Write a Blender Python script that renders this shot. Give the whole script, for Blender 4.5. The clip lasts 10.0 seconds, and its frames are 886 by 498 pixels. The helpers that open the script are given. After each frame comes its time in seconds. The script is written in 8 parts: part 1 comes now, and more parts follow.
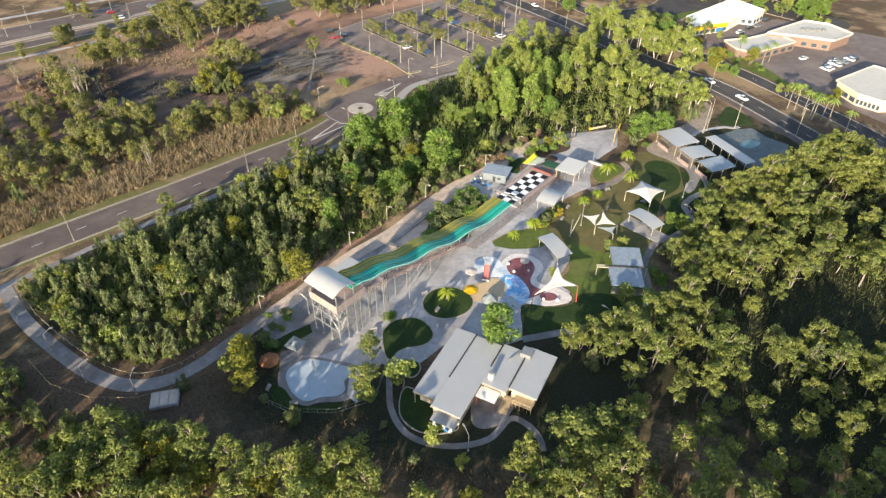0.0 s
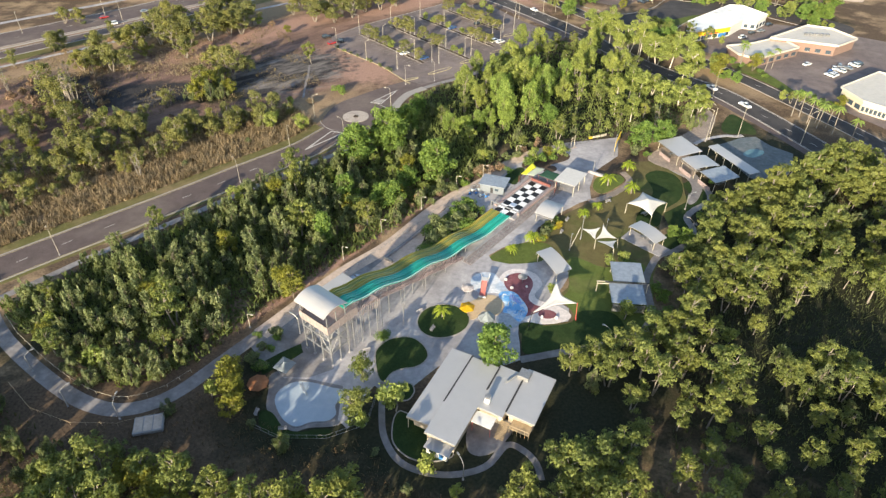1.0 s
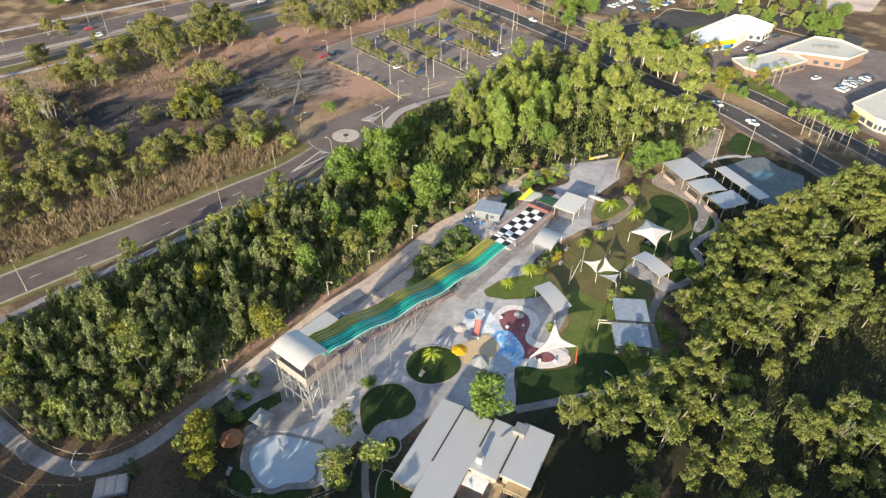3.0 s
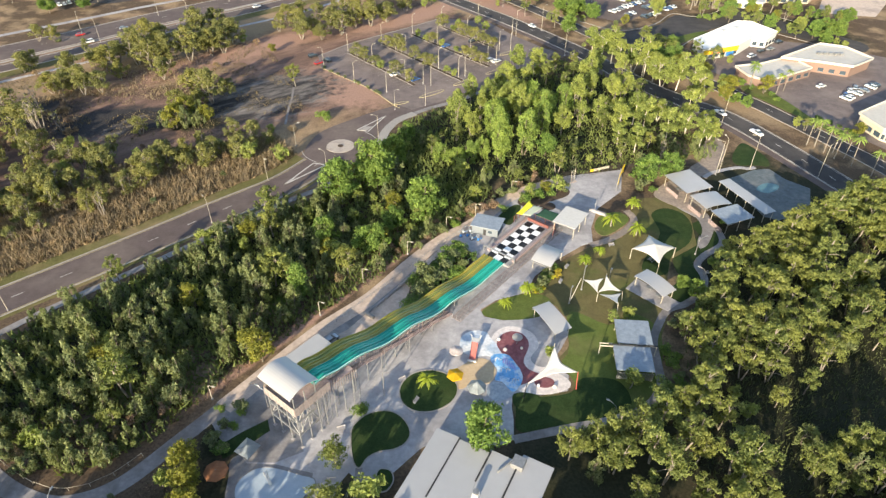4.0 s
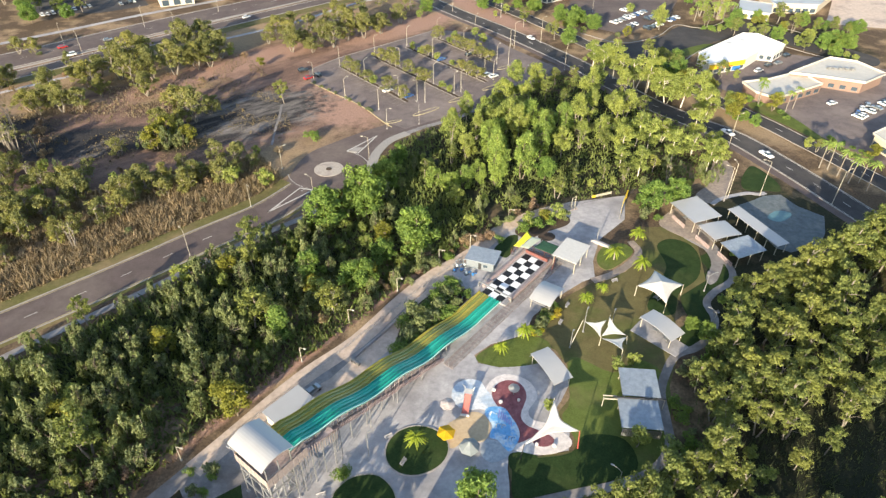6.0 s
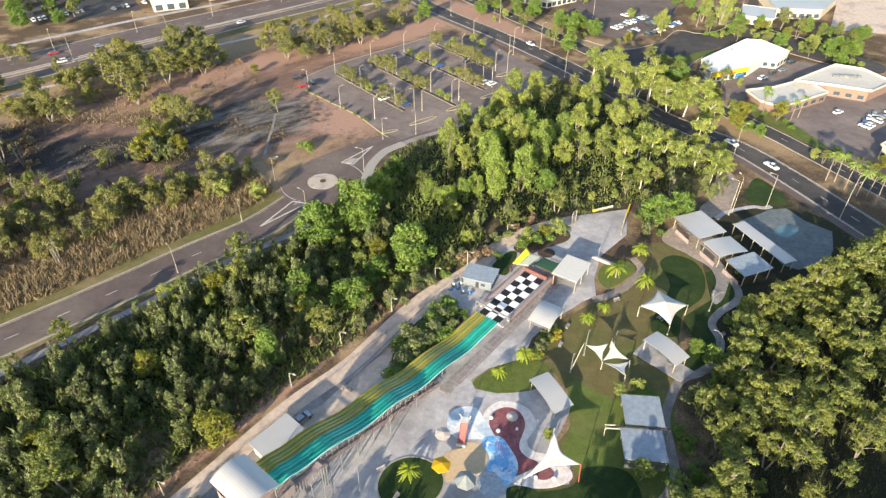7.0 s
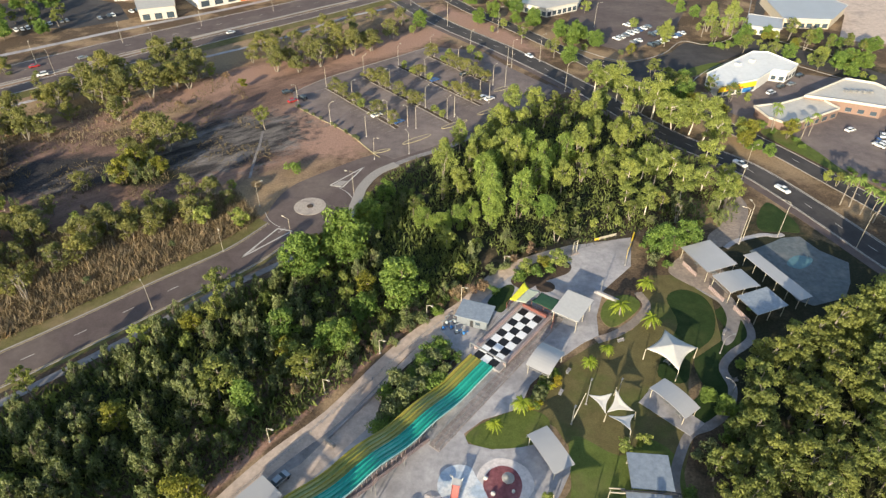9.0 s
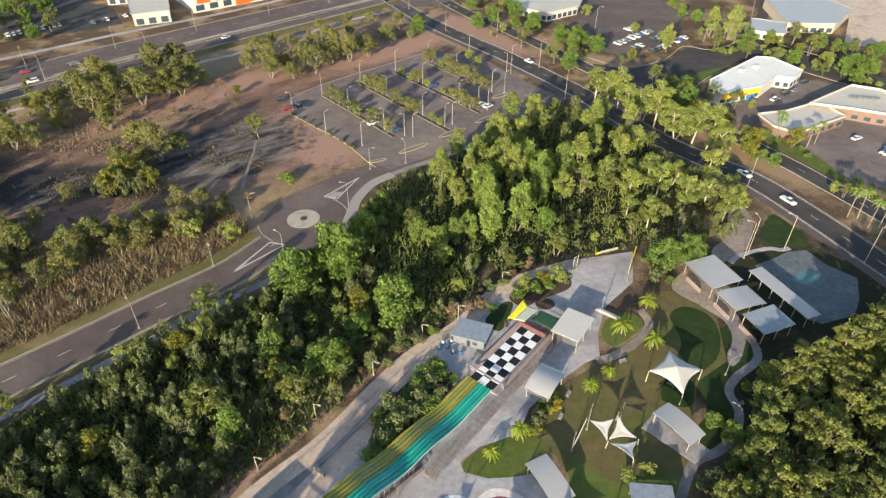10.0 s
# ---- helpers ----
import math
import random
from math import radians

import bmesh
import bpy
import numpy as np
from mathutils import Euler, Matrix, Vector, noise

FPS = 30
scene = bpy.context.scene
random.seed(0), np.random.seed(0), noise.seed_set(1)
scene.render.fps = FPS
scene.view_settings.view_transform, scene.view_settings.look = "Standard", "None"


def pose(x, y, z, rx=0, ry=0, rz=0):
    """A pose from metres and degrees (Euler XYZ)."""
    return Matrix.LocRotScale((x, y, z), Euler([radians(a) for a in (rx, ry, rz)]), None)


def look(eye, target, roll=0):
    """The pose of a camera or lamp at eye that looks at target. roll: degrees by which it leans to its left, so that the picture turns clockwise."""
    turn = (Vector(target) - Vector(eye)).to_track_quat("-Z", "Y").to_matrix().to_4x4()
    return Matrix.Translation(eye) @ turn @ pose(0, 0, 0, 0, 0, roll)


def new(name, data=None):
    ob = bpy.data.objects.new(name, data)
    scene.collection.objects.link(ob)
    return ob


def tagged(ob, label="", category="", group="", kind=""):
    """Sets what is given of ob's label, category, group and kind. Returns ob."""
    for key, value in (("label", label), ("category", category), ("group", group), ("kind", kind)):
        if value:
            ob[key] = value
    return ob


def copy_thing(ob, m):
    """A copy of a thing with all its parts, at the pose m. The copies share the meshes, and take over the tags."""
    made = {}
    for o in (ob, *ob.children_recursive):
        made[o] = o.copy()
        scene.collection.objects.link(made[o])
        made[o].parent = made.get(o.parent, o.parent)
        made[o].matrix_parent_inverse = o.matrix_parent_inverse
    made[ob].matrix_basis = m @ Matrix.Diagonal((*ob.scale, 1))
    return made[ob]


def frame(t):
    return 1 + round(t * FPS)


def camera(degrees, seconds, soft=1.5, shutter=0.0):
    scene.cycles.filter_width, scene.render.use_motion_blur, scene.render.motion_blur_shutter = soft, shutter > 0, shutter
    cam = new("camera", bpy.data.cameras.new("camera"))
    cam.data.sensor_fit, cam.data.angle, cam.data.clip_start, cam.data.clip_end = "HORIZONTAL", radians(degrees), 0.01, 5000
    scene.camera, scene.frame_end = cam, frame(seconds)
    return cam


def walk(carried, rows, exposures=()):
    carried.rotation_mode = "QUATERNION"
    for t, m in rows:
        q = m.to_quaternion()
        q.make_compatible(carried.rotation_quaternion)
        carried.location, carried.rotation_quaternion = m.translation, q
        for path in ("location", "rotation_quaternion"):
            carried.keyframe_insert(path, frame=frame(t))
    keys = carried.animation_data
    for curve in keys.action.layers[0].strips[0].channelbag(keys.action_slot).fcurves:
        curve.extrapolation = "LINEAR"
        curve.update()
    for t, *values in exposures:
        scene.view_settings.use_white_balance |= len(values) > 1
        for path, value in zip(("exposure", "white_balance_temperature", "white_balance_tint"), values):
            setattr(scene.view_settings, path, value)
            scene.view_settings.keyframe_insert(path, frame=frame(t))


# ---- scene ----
cam = camera(70.0, 10.0, soft=1.4)
ROWS = [
    (0.0, 0.19, 0.22, 111.62, -1.588, -38.304, 0.475),
    (0.5, 0.95, 3.29, 111.60, -1.545, -38.261, 0.420),
    (1.0, 1.68, 6.47, 111.59, -1.512, -38.220, 0.377),
    (1.5, 2.38, 9.76, 111.60, -1.489, -38.181, 0.346),
    (2.0, 3.06, 13.14, 111.64, -1.474, -38.143, 0.326),
    (2.5, 3.71, 16.60, 111.69, -1.467, -38.107, 0.314),
    (3.0, 4.34, 20.13, 111.75, -1.467, -38.074, 0.311),
    (3.5, 4.96, 23.71, 111.83, -1.472, -38.042, 0.313),
    (4.0, 5.56, 27.34, 111.91, -1.481, -38.012, 0.322),
    (4.5, 6.14, 31.00, 112.01, -1.494, -37.985, 0.334),
    (5.0, 6.72, 34.68, 112.12, -1.508, -37.959, 0.349),
    (5.5, 7.29, 38.37, 112.23, -1.524, -37.937, 0.366),
    (6.0, 7.85, 42.05, 112.34, -1.539, -37.916, 0.383),
    (6.5, 8.42, 45.73, 112.46, -1.553, -37.898, 0.399),
    (7.0, 8.98, 49.37, 112.57, -1.565, -37.883, 0.413),
    (7.5, 9.54, 52.97, 112.69, -1.574, -37.870, 0.424),
    (8.0, 10.11, 56.53, 112.80, -1.578, -37.860, 0.430),
    (8.5, 10.69, 60.02, 112.90, -1.577, -37.853, 0.431),
    (9.0, 11.27, 63.44, 113.00, -1.569, -37.849, 0.424),
    (9.5, 11.87, 66.77, 113.09, -1.553, -37.848, 0.409),
    (10.0, 12.48, 70.00, 113.17, -1.528, -37.850, 0.385),
]
walk(cam, [(t, pose(x, y, z, 90 + pitch, 0, yaw) @ pose(0, 0, 0, 0, 0, roll)) for t, x, y, z, yaw, pitch, roll in ROWS],
     exposures=[(0.0, 1.17), (2.5, 1.13), (4.0, 1.21), (5.5, 1.27), (7.0, 1.29), (7.6, 1.06), (8.5, 0.88), (10.0, 0.87)])

# ---- light: low warm sun behind the drone, clear sky ----
SUN_ELEVATION = radians(15.0)
SUN_TO = Vector((0.43, 0.903, 0)).normalized()      # the way the shadows fall
world = bpy.data.worlds.new("sky")
scene.world = world
world.use_nodes = True
wn, wl = world.node_tree.nodes, world.node_tree.links
sky = wn.new("ShaderNodeTexSky")
sky.sky_type = "NISHITA"
sky.sun_disc = False
sky.sun_elevation = SUN_ELEVATION
sky.sun_rotation = math.atan2(-SUN_TO.x, -SUN_TO.y)
wn["Background"].inputs["Strength"].default_value = 0.148
wl.new(sky.outputs["Color"], wn["Background"].inputs["Color"])
sun_data = bpy.data.lights.new("sun", "SUN")
sun_data.energy = 5.4
sun_data.color = (1.0, 0.86, 0.63)
sun_data.angle = radians(0.6)
sun = new("sun", sun_data)
sun.matrix_world = look((0, 0, 300), (SUN_TO.x * math.cos(SUN_ELEVATION), SUN_TO.y * math.cos(SUN_ELEVATION), 300 - math.sin(SUN_ELEVATION)))

# ---- materials ----
def node_set(m):
    nt = m.node_tree
    return nt.nodes, nt.links


def ramp(nodes, links, fac, a, b, c0, c1):
    r = nodes.new("ShaderNodeValToRGB")
    r.color_ramp.elements[0].position, r.color_ramp.elements[1].position = a, b
    r.color_ramp.elements[0].color, r.color_ramp.elements[1].color = (*c0, 1), (*c1, 1)
    links.new(fac, r.inputs[0])
    return r.outputs[0]


def noise_of(nodes, links, vec, scale, detail=4.0, rough=0.55):
    n = nodes.new("ShaderNodeTexNoise")
    n.inputs["Scale"].default_value, n.inputs["Detail"].default_value, n.inputs["Roughness"].default_value = scale, detail, rough
    links.new(vec, n.inputs["Vector"])
    return n.outputs["Fac"]


def mixed(nodes, links, fac, a, b, blend="MIX"):
    m = nodes.new("ShaderNodeMix")
    m.data_type, m.blend_type = "RGBA", blend
    for socket, v in ((m.inputs[0], fac), (m.inputs[6], a), (m.inputs[7], b)):
        if isinstance(v, (int, float)):
            socket.default_value = v
        elif isinstance(v, tuple):
            socket.default_value = (*v, 1)
        else:
            links.new(v, socket)
    return m.outputs[2]


def surf(name, light, dark, grain=3.0, rough=0.8, stain=None, stain_scale=0.15, stain_at=(0.5, 0.7), metal=0.0, bump=0.15, spread=0.12, spec=0.3):
    """A surface with fine grain between two tones, wide stains of a third, a shift from piece to piece, and relief."""
    calm = spread < 0.06
    m = bpy.data.materials.new(name)
    m.use_nodes = True
    nodes, links = node_set(m)
    b = nodes["Principled BSDF"]
    geo = nodes.new("ShaderNodeNewGeometry")
    pos = geo.outputs["Position"]
    fine = noise_of(nodes, links, pos, grain, 5)
    colour = ramp(nodes, links, fine, 0.3, 0.7, dark, light)
    if stain:
        wide = noise_of(nodes, links, pos, stain_scale, 6, 0.6)
        mask = ramp(nodes, links, wide, stain_at[0], stain_at[1], (0, 0, 0), (1, 1, 1))
        colour = mixed(nodes, links, mask, colour, stain)
        blot = noise_of(nodes, links, pos, stain_scale * 5, 6, 0.7)
        colour = mixed(nodes, links, 1.0, colour, ramp(nodes, links, blot, 0.32, 0.68, (0.96 if calm else 0.78,) * 3, (1.02 if calm else 1.12,) * 3), "MULTIPLY")
    info = nodes.new("ShaderNodeObjectInfo")
    shade = ramp(nodes, links, info.outputs["Random"], 0, 1, (1 - spread,) * 3, (1 + 0 * spread,) * 3)
    colour = mixed(nodes, links, 1.0, colour, shade, "MULTIPLY")
    links.new(colour, b.inputs["Base Color"])
    b.inputs["Roughness"].default_value = rough
    b.inputs["Metallic"].default_value = metal
    b.inputs["Specular IOR Level"].default_value = spec
    if bump:
        bp = nodes.new("ShaderNodeBump")
        bp.inputs["Strength"].default_value, bp.inputs["Distance"].default_value = bump, 0.3 / grain
        links.new(fine, bp.inputs["Height"])
        links.new(bp.outputs[0], b.inputs["Normal"])
    return m


def leaf_mat(name, a, b_, c, glow=0.35):
    """Foliage: tone from leaf to leaf and from tree to tree, with some light coming through."""
    m = bpy.data.materials.new(name)
    m.use_nodes = True
    nodes, links = node_set(m)
    p = nodes["Principled BSDF"]
    geo, info = nodes.new("ShaderNodeNewGeometry"), nodes.new("ShaderNodeObjectInfo")
    colour = ramp(nodes, links, geo.outputs["Random Per Island"], 0.0, 1.0, a, b_)
    colour = mixed(nodes, links, ramp(nodes, links, info.outputs["Random"], 0.25, 1.0, (0, 0, 0), (0.75, 0.75, 0.75)), colour, c)
    clump = noise_of(nodes, links, geo.outputs["Position"], 0.42, 3, 0.6)
    colour = mixed(nodes, links, 1.0, colour, ramp(nodes, links, clump, 0.34, 0.66, (0.7, 0.74, 0.82), (1.22, 1.18, 1.1)), "MULTIPLY")
    links.new(colour, p.inputs["Base Color"])
    p.inputs["Roughness"].default_value = 0.6
    p.inputs["Specular IOR Level"].default_value = 0.25
    tr = nodes.new("ShaderNodeBsdfTranslucent")
    links.new(mixed(nodes, links, 1.0, colour, (1.0, 1.0, 0.62), "MULTIPLY"), tr.inputs["Color"])
    mix = nodes.new("ShaderNodeMixShader")
    mix.inputs[0].default_value = glow
    links.new(p.outputs[0], mix.inputs[1])
    links.new(tr.outputs[0], mix.inputs[2])
    links.new(mix.outputs[0], nodes["Material Output"].inputs["Surface"])
    return m


def glass_mat(name, tint=(0.05, 0.07, 0.09)):
    m = bpy.data.materials.new(name)
    m.use_nodes = True
    p = m.node_tree.nodes["Principled BSDF"]
    p.inputs["Base Color"].default_value = (*tint, 1)
    p.inputs["Roughness"].default_value = 0.08
    p.inputs["Specular IOR Level"].default_value = 0.6
    return m


def ground_mat():
    """Dry tropical ground: leaf litter, straw-coloured grass, pink bare soil, ash where it was burnt, tree shade as a
    dark tone.
    """
    m = bpy.data.materials.new("dry_ground")
    m.use_nodes = True
    nodes, links = node_set(m)
    b = nodes["Principled BSDF"]
    pos = nodes.new("ShaderNodeNewGeometry").outputs["Position"]
    fine = noise_of(nodes, links, pos, 1.6, 6, 0.65)
    wide = noise_of(nodes, links, pos, 0.06, 6, 0.6)
    mid = noise_of(nodes, links, pos, 0.28, 5, 0.6)
    litter = ramp(nodes, links, fine, 0.3, 0.7, (0.05, 0.036, 0.025), (0.15, 0.105, 0.07))
    straw = ramp(nodes, links, fine, 0.3, 0.7, (0.2, 0.14, 0.085), (0.38, 0.27, 0.165))
    soil = ramp(nodes, links, fine, 0.3, 0.75, (0.25, 0.152, 0.115), (0.42, 0.265, 0.2))
    ash = ramp(nodes, links, fine, 0.35, 0.7, (0.018, 0.017, 0.018), (0.075, 0.07, 0.07))
    # green-brown floor with the shade of the trees painted into it
    shaded_floor = ramp(nodes, links, fine, 0.3, 0.7, (0.019, 0.021, 0.013), (0.045, 0.046, 0.027))
    scorch = ramp(nodes, links, fine, 0.3, 0.7, (0.094, 0.06, 0.048), (0.2, 0.13, 0.102))
    drag = nodes.new("ShaderNodeMapping")
    drag.vector_type = "TEXTURE"
    drag.inputs["Rotation"].default_value = (0, 0, radians(38))
    drag.inputs["Scale"].default_value = (20, 6, 1)
    links.new(pos, drag.inputs["Vector"])
    streak = noise_of(nodes, links, drag.outputs[0], 1.0, 6, 0.65)
    pale = mixed(nodes, links, ramp(nodes, links, streak, 0.44, 0.68, (0, 0, 0), (1, 1, 1)), ash, ramp(nodes, links, fine, 0.35, 0.7, (0.2, 0.175, 0.16), (0.32, 0.285, 0.26)))
    scorch = mixed(nodes, links, ramp(nodes, links, streak, 0.45, 0.68, (0, 0, 0), (0.8, 0.8, 0.8)), scorch, soil)
    colour = mixed(nodes, links, ramp(nodes, links, wide, 0.47, 0.62, (0, 0, 0), (1, 1, 1)), litter, straw)
    sep = nodes.new("ShaderNodeSeparateXYZ")
    links.new(pos, sep.inputs[0])

    def blob(cx, cy, rx, ry, turn, edge=0.35, rag=1.1):
        """A ragged oval patch: 1 inside, 0 outside."""
        mp = nodes.new("ShaderNodeMapping")
        mp.vector_type = "TEXTURE"
        mp.inputs["Location"].default_value = (cx, cy, 0)
        mp.inputs["Rotation"].default_value = (0, 0, radians(turn))
        mp.inputs["Scale"].default_value = (rx, ry, 1000)
        links.new(pos, mp.inputs["Vector"])
        ln = nodes.new("ShaderNodeVectorMath")
        ln.operation = "LENGTH"
        links.new(mp.outputs[0], ln.inputs[0])
        ad = nodes.new("ShaderNodeMath")
        ad.operation = "MULTIPLY_ADD"
        links.new(mid, ad.inputs[0])
        ad.inputs[1].default_value = rag
        links.new(ln.outputs["Value"], ad.inputs[2])
        half = nodes.new("ShaderNodeMath")
        half.operation = "MULTIPLY"
        half.inputs[1].default_value = 0.5
        links.new(ad.outputs[0], half.inputs[0])
        return ramp(nodes, links, half.outputs[0], 0.375 + rag / 4, 0.4 + rag / 4 + edge / 2, (1, 1, 1), (0, 0, 0))

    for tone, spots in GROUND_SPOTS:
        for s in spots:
            colour = mixed(nodes, links, blob(*s), colour, {"soil": soil, "ash": ash, "straw": straw, "pale": pale, "litter": litter, "shaded_floor": shaded_floor, "scorch": scorch}[tone])
    links.new(colour, b.inputs["Base Color"])
    b.inputs["Roughness"].default_value = 0.95
    b.inputs["Specular IOR Level"].default_value = 0.1
    bp = nodes.new("ShaderNodeBump")
    bp.inputs["Strength"].default_value, bp.inputs["Distance"].default_value = 0.35, 0.25
    links.new(fine, bp.inputs["Height"])
    links.new(bp.outputs[0], b.inputs["Normal"])
    return m


# tone, then ovals: centre, half sizes, turn
SCORCH_PATCHES = (
    (-90, 300, 125, 80, 40, 0.7, 1.3),
    (-140, 270, 80, 46, 30, 0.6),
)
STRAW_PATCHES_A = (
    (-140, 280, 26, 6, 25, 0.5),
    (-98, 296, 16, 6, 40, 0.5),
    (-78, 208, 66, 14, 42, 0.5),
    (-135, 305, 60, 8, 38, 0.6),
    (-95, 352, 110, 14, 40, 0.6),
    (20, 405, 40, 12, -58, 0.5),
    (100, 345, 66, 8, -57, 0.6),
)
STRAW_PATCHES_B = (
    (125, 275, 34, 6, -62, 0.6),
)
SOIL_PATCHES = (
    (-32, 285, 27, 16, -50, 0.3),
    (-80, 325, 70, 8, 42, 0.8),
    (-5, 375, 40, 10, 40, 0.5),
    (-11.5, 158, 58, 1.7, 50, 0.4),
    (40, 400, 40, 7, -57, 0.6),
)
ASH_PATCHES = (
    (-116, 252, 29, 14, 12, 0.3, 0.8),
    (-150, 262, 16, 12, 0, 0.6, 1.2),
    (-74, 262, 20, 14, 30, 0.5, 1.2),
)
PALE_PATCHES = (
    (-110, 248, 12, 4, 62, 0.9, 1.7),
    (-60, 276, 30, 20, 35, 0.9, 1.6),
)
LITTER_PATCHES = (
    (-60, 95, 60, 18, 10, 0.5),
)
# ovals of ground painted dark where tree shade lies
SHADED_PATCHES_A = (
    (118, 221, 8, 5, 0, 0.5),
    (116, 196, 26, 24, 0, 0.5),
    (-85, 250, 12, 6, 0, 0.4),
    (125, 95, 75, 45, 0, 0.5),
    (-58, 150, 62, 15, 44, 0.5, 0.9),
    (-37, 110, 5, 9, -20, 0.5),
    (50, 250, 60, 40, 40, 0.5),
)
SHADED_PATCHES_B = (
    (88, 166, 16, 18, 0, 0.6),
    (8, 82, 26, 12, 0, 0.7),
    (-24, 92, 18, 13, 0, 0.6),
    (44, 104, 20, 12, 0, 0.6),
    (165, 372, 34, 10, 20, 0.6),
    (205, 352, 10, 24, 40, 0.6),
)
SHADED_PATCHES_C = (
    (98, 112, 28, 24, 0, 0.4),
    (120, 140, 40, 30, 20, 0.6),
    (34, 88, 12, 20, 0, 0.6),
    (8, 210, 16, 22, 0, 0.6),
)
GROUND_SPOTS = (("scorch", SCORCH_PATCHES), ("straw", STRAW_PATCHES_A), ("straw", STRAW_PATCHES_B), ("soil", SOIL_PATCHES), ("ash", ASH_PATCHES), ("pale", PALE_PATCHES), ("litter", LITTER_PATCHES), ("shaded_floor", SHADED_PATCHES_A), ("shaded_floor", SHADED_PATCHES_B), ("shaded_floor", SHADED_PATCHES_C))

M_GROUND = ground_mat()
M_ASPHALT = surf("asphalt", (0.132, 0.1, 0.093), (0.098, 0.075, 0.071), 2.5, 0.9, (0.155, 0.122, 0.108), 0.05, (0.45, 0.65))
M_LOT = surf("worn_car_park_asphalt", (0.19, 0.152, 0.142), (0.14, 0.113, 0.108), 2.0, 0.9, (0.235, 0.19, 0.172), 0.05, (0.45, 0.65))
M_ASPHALT_DARK = surf("dark_asphalt", (0.06, 0.055, 0.056), (0.042, 0.039, 0.04), 2.5, 0.9, (0.085, 0.076, 0.072), 0.05, (0.45, 0.65))
M_CONCRETE = surf("concrete", (0.455, 0.432, 0.437), (0.36, 0.345, 0.352), 0.9, 0.85, (0.255, 0.245, 0.255), 0.07, (0.44, 0.66))
M_BEIGE = surf("old_beige_paving", (0.36, 0.29, 0.24), (0.28, 0.225, 0.19), 1.2, 0.88, (0.22, 0.185, 0.16), 0.12, (0.45, 0.65))
M_CONCRETE_PINK = surf("worn_concrete", (0.62, 0.495, 0.405), (0.51, 0.405, 0.335), 1.2, 0.88, (0.35, 0.285, 0.25), 0.1, (0.5, 0.72))
# old concrete; on several paths its dark grey also stands for shade
M_CONCRETE_OLD_SHADED = surf("old_shaded_concrete", (0.3, 0.28, 0.275), (0.225, 0.21, 0.208), 1.0, 0.9, (0.17, 0.155, 0.15), 0.12, (0.42, 0.64))
M_KERB = surf("kerb_concrete", (0.36, 0.33, 0.3), (0.27, 0.25, 0.23), 2.0, 0.85)
M_PAINT = surf("road_paint", (0.6, 0.57, 0.53), (0.4, 0.38, 0.35), 4.0, 0.7)
M_PAINT_YELLOW = surf("yellow_edge_paint", (0.5, 0.42, 0.22), (0.36, 0.31, 0.19), 3.0, 0.75)
M_LAWN = surf("lawn_grass", (0.125, 0.155, 0.042), (0.085, 0.115, 0.028), 3.5, 0.95, (0.14, 0.14, 0.055), 0.07, (0.52, 0.68), bump=0.5, spec=0.1)
M_LAWN_DRY = surf("dry_lawn_grass", (0.17, 0.14, 0.065), (0.11, 0.1, 0.042), 3.5, 0.95, (0.1, 0.12, 0.035), 0.07, (0.5, 0.66), bump=0.5, spec=0.1)
# deep green grass, darkened in colour to carry the shade on it
M_LAWN_DEEP_SHADED = surf("deep_shaded_grass", (0.036, 0.062, 0.02), (0.022, 0.04, 0.013), 3.5, 0.95, (0.05, 0.068, 0.024), 0.1, bump=0.5, spec=0.1)
M_VERGE = surf("verge_grass", (0.17, 0.155, 0.06), (0.1, 0.1, 0.035), 2.5, 0.95, (0.22, 0.17, 0.09), 0.08, (0.45, 0.65), bump=0.5, spec=0.1)
M_MULCH = surf("garden_mulch", (0.1, 0.07, 0.05), (0.05, 0.036, 0.028), 3.0, 0.95)
M_ROOF = surf("zinc_roof_sheet", (0.415, 0.412, 0.415), (0.395, 0.393, 0.397), 0.5, 0.42, (0.375, 0.375, 0.38), 0.03, (0.45, 0.7), metal=0.15, bump=0.02, spread=0.05)
M_ROOF_BLUE = surf("blue_grey_roof_sheet", (0.285, 0.325, 0.375), (0.255, 0.295, 0.345), 0.8, 0.5, (0.31, 0.35, 0.39), 0.2, (0.5, 0.75), metal=0.15, bump=0.03)
M_ROOF_WHITE = surf("white_roof_sheet", (0.74, 0.73, 0.7), (0.66, 0.65, 0.62), 0.7, 0.5, (0.68, 0.67, 0.645), 0.06, bump=0.03, spread=0.05)
M_ROOF_CREAM = surf("cream_roof_sheet", (0.54, 0.5, 0.44), (0.46, 0.43, 0.38), 0.7, 0.55, (0.44, 0.41, 0.37), 0.06, bump=0.03, spread=0.05)
M_SAIL = surf("white_shade_cloth", (0.58, 0.56, 0.52), (0.52, 0.5, 0.47), 1.2, 0.8, bump=0.03)
M_SAIL_YELLOW = surf("yellow_shade_cloth", (0.75, 0.72, 0.05), (0.6, 0.58, 0.04), 1.2, 0.8, bump=0.03)
M_SAIL_PALE = surf("pale_green_shade_cloth", (0.5, 0.54, 0.42), (0.44, 0.48, 0.37), 1.2, 0.8, bump=0.03)
M_SAIL_GREEN = surf("dark_green_shade_cloth", (0.03, 0.09, 0.05), (0.02, 0.06, 0.035), 1.2, 0.85, bump=0.05)
M_STEEL = surf("galvanised_steel", (0.36, 0.36, 0.355), (0.26, 0.26, 0.26), 2.0, 0.45, metal=0.5, bump=0.03)
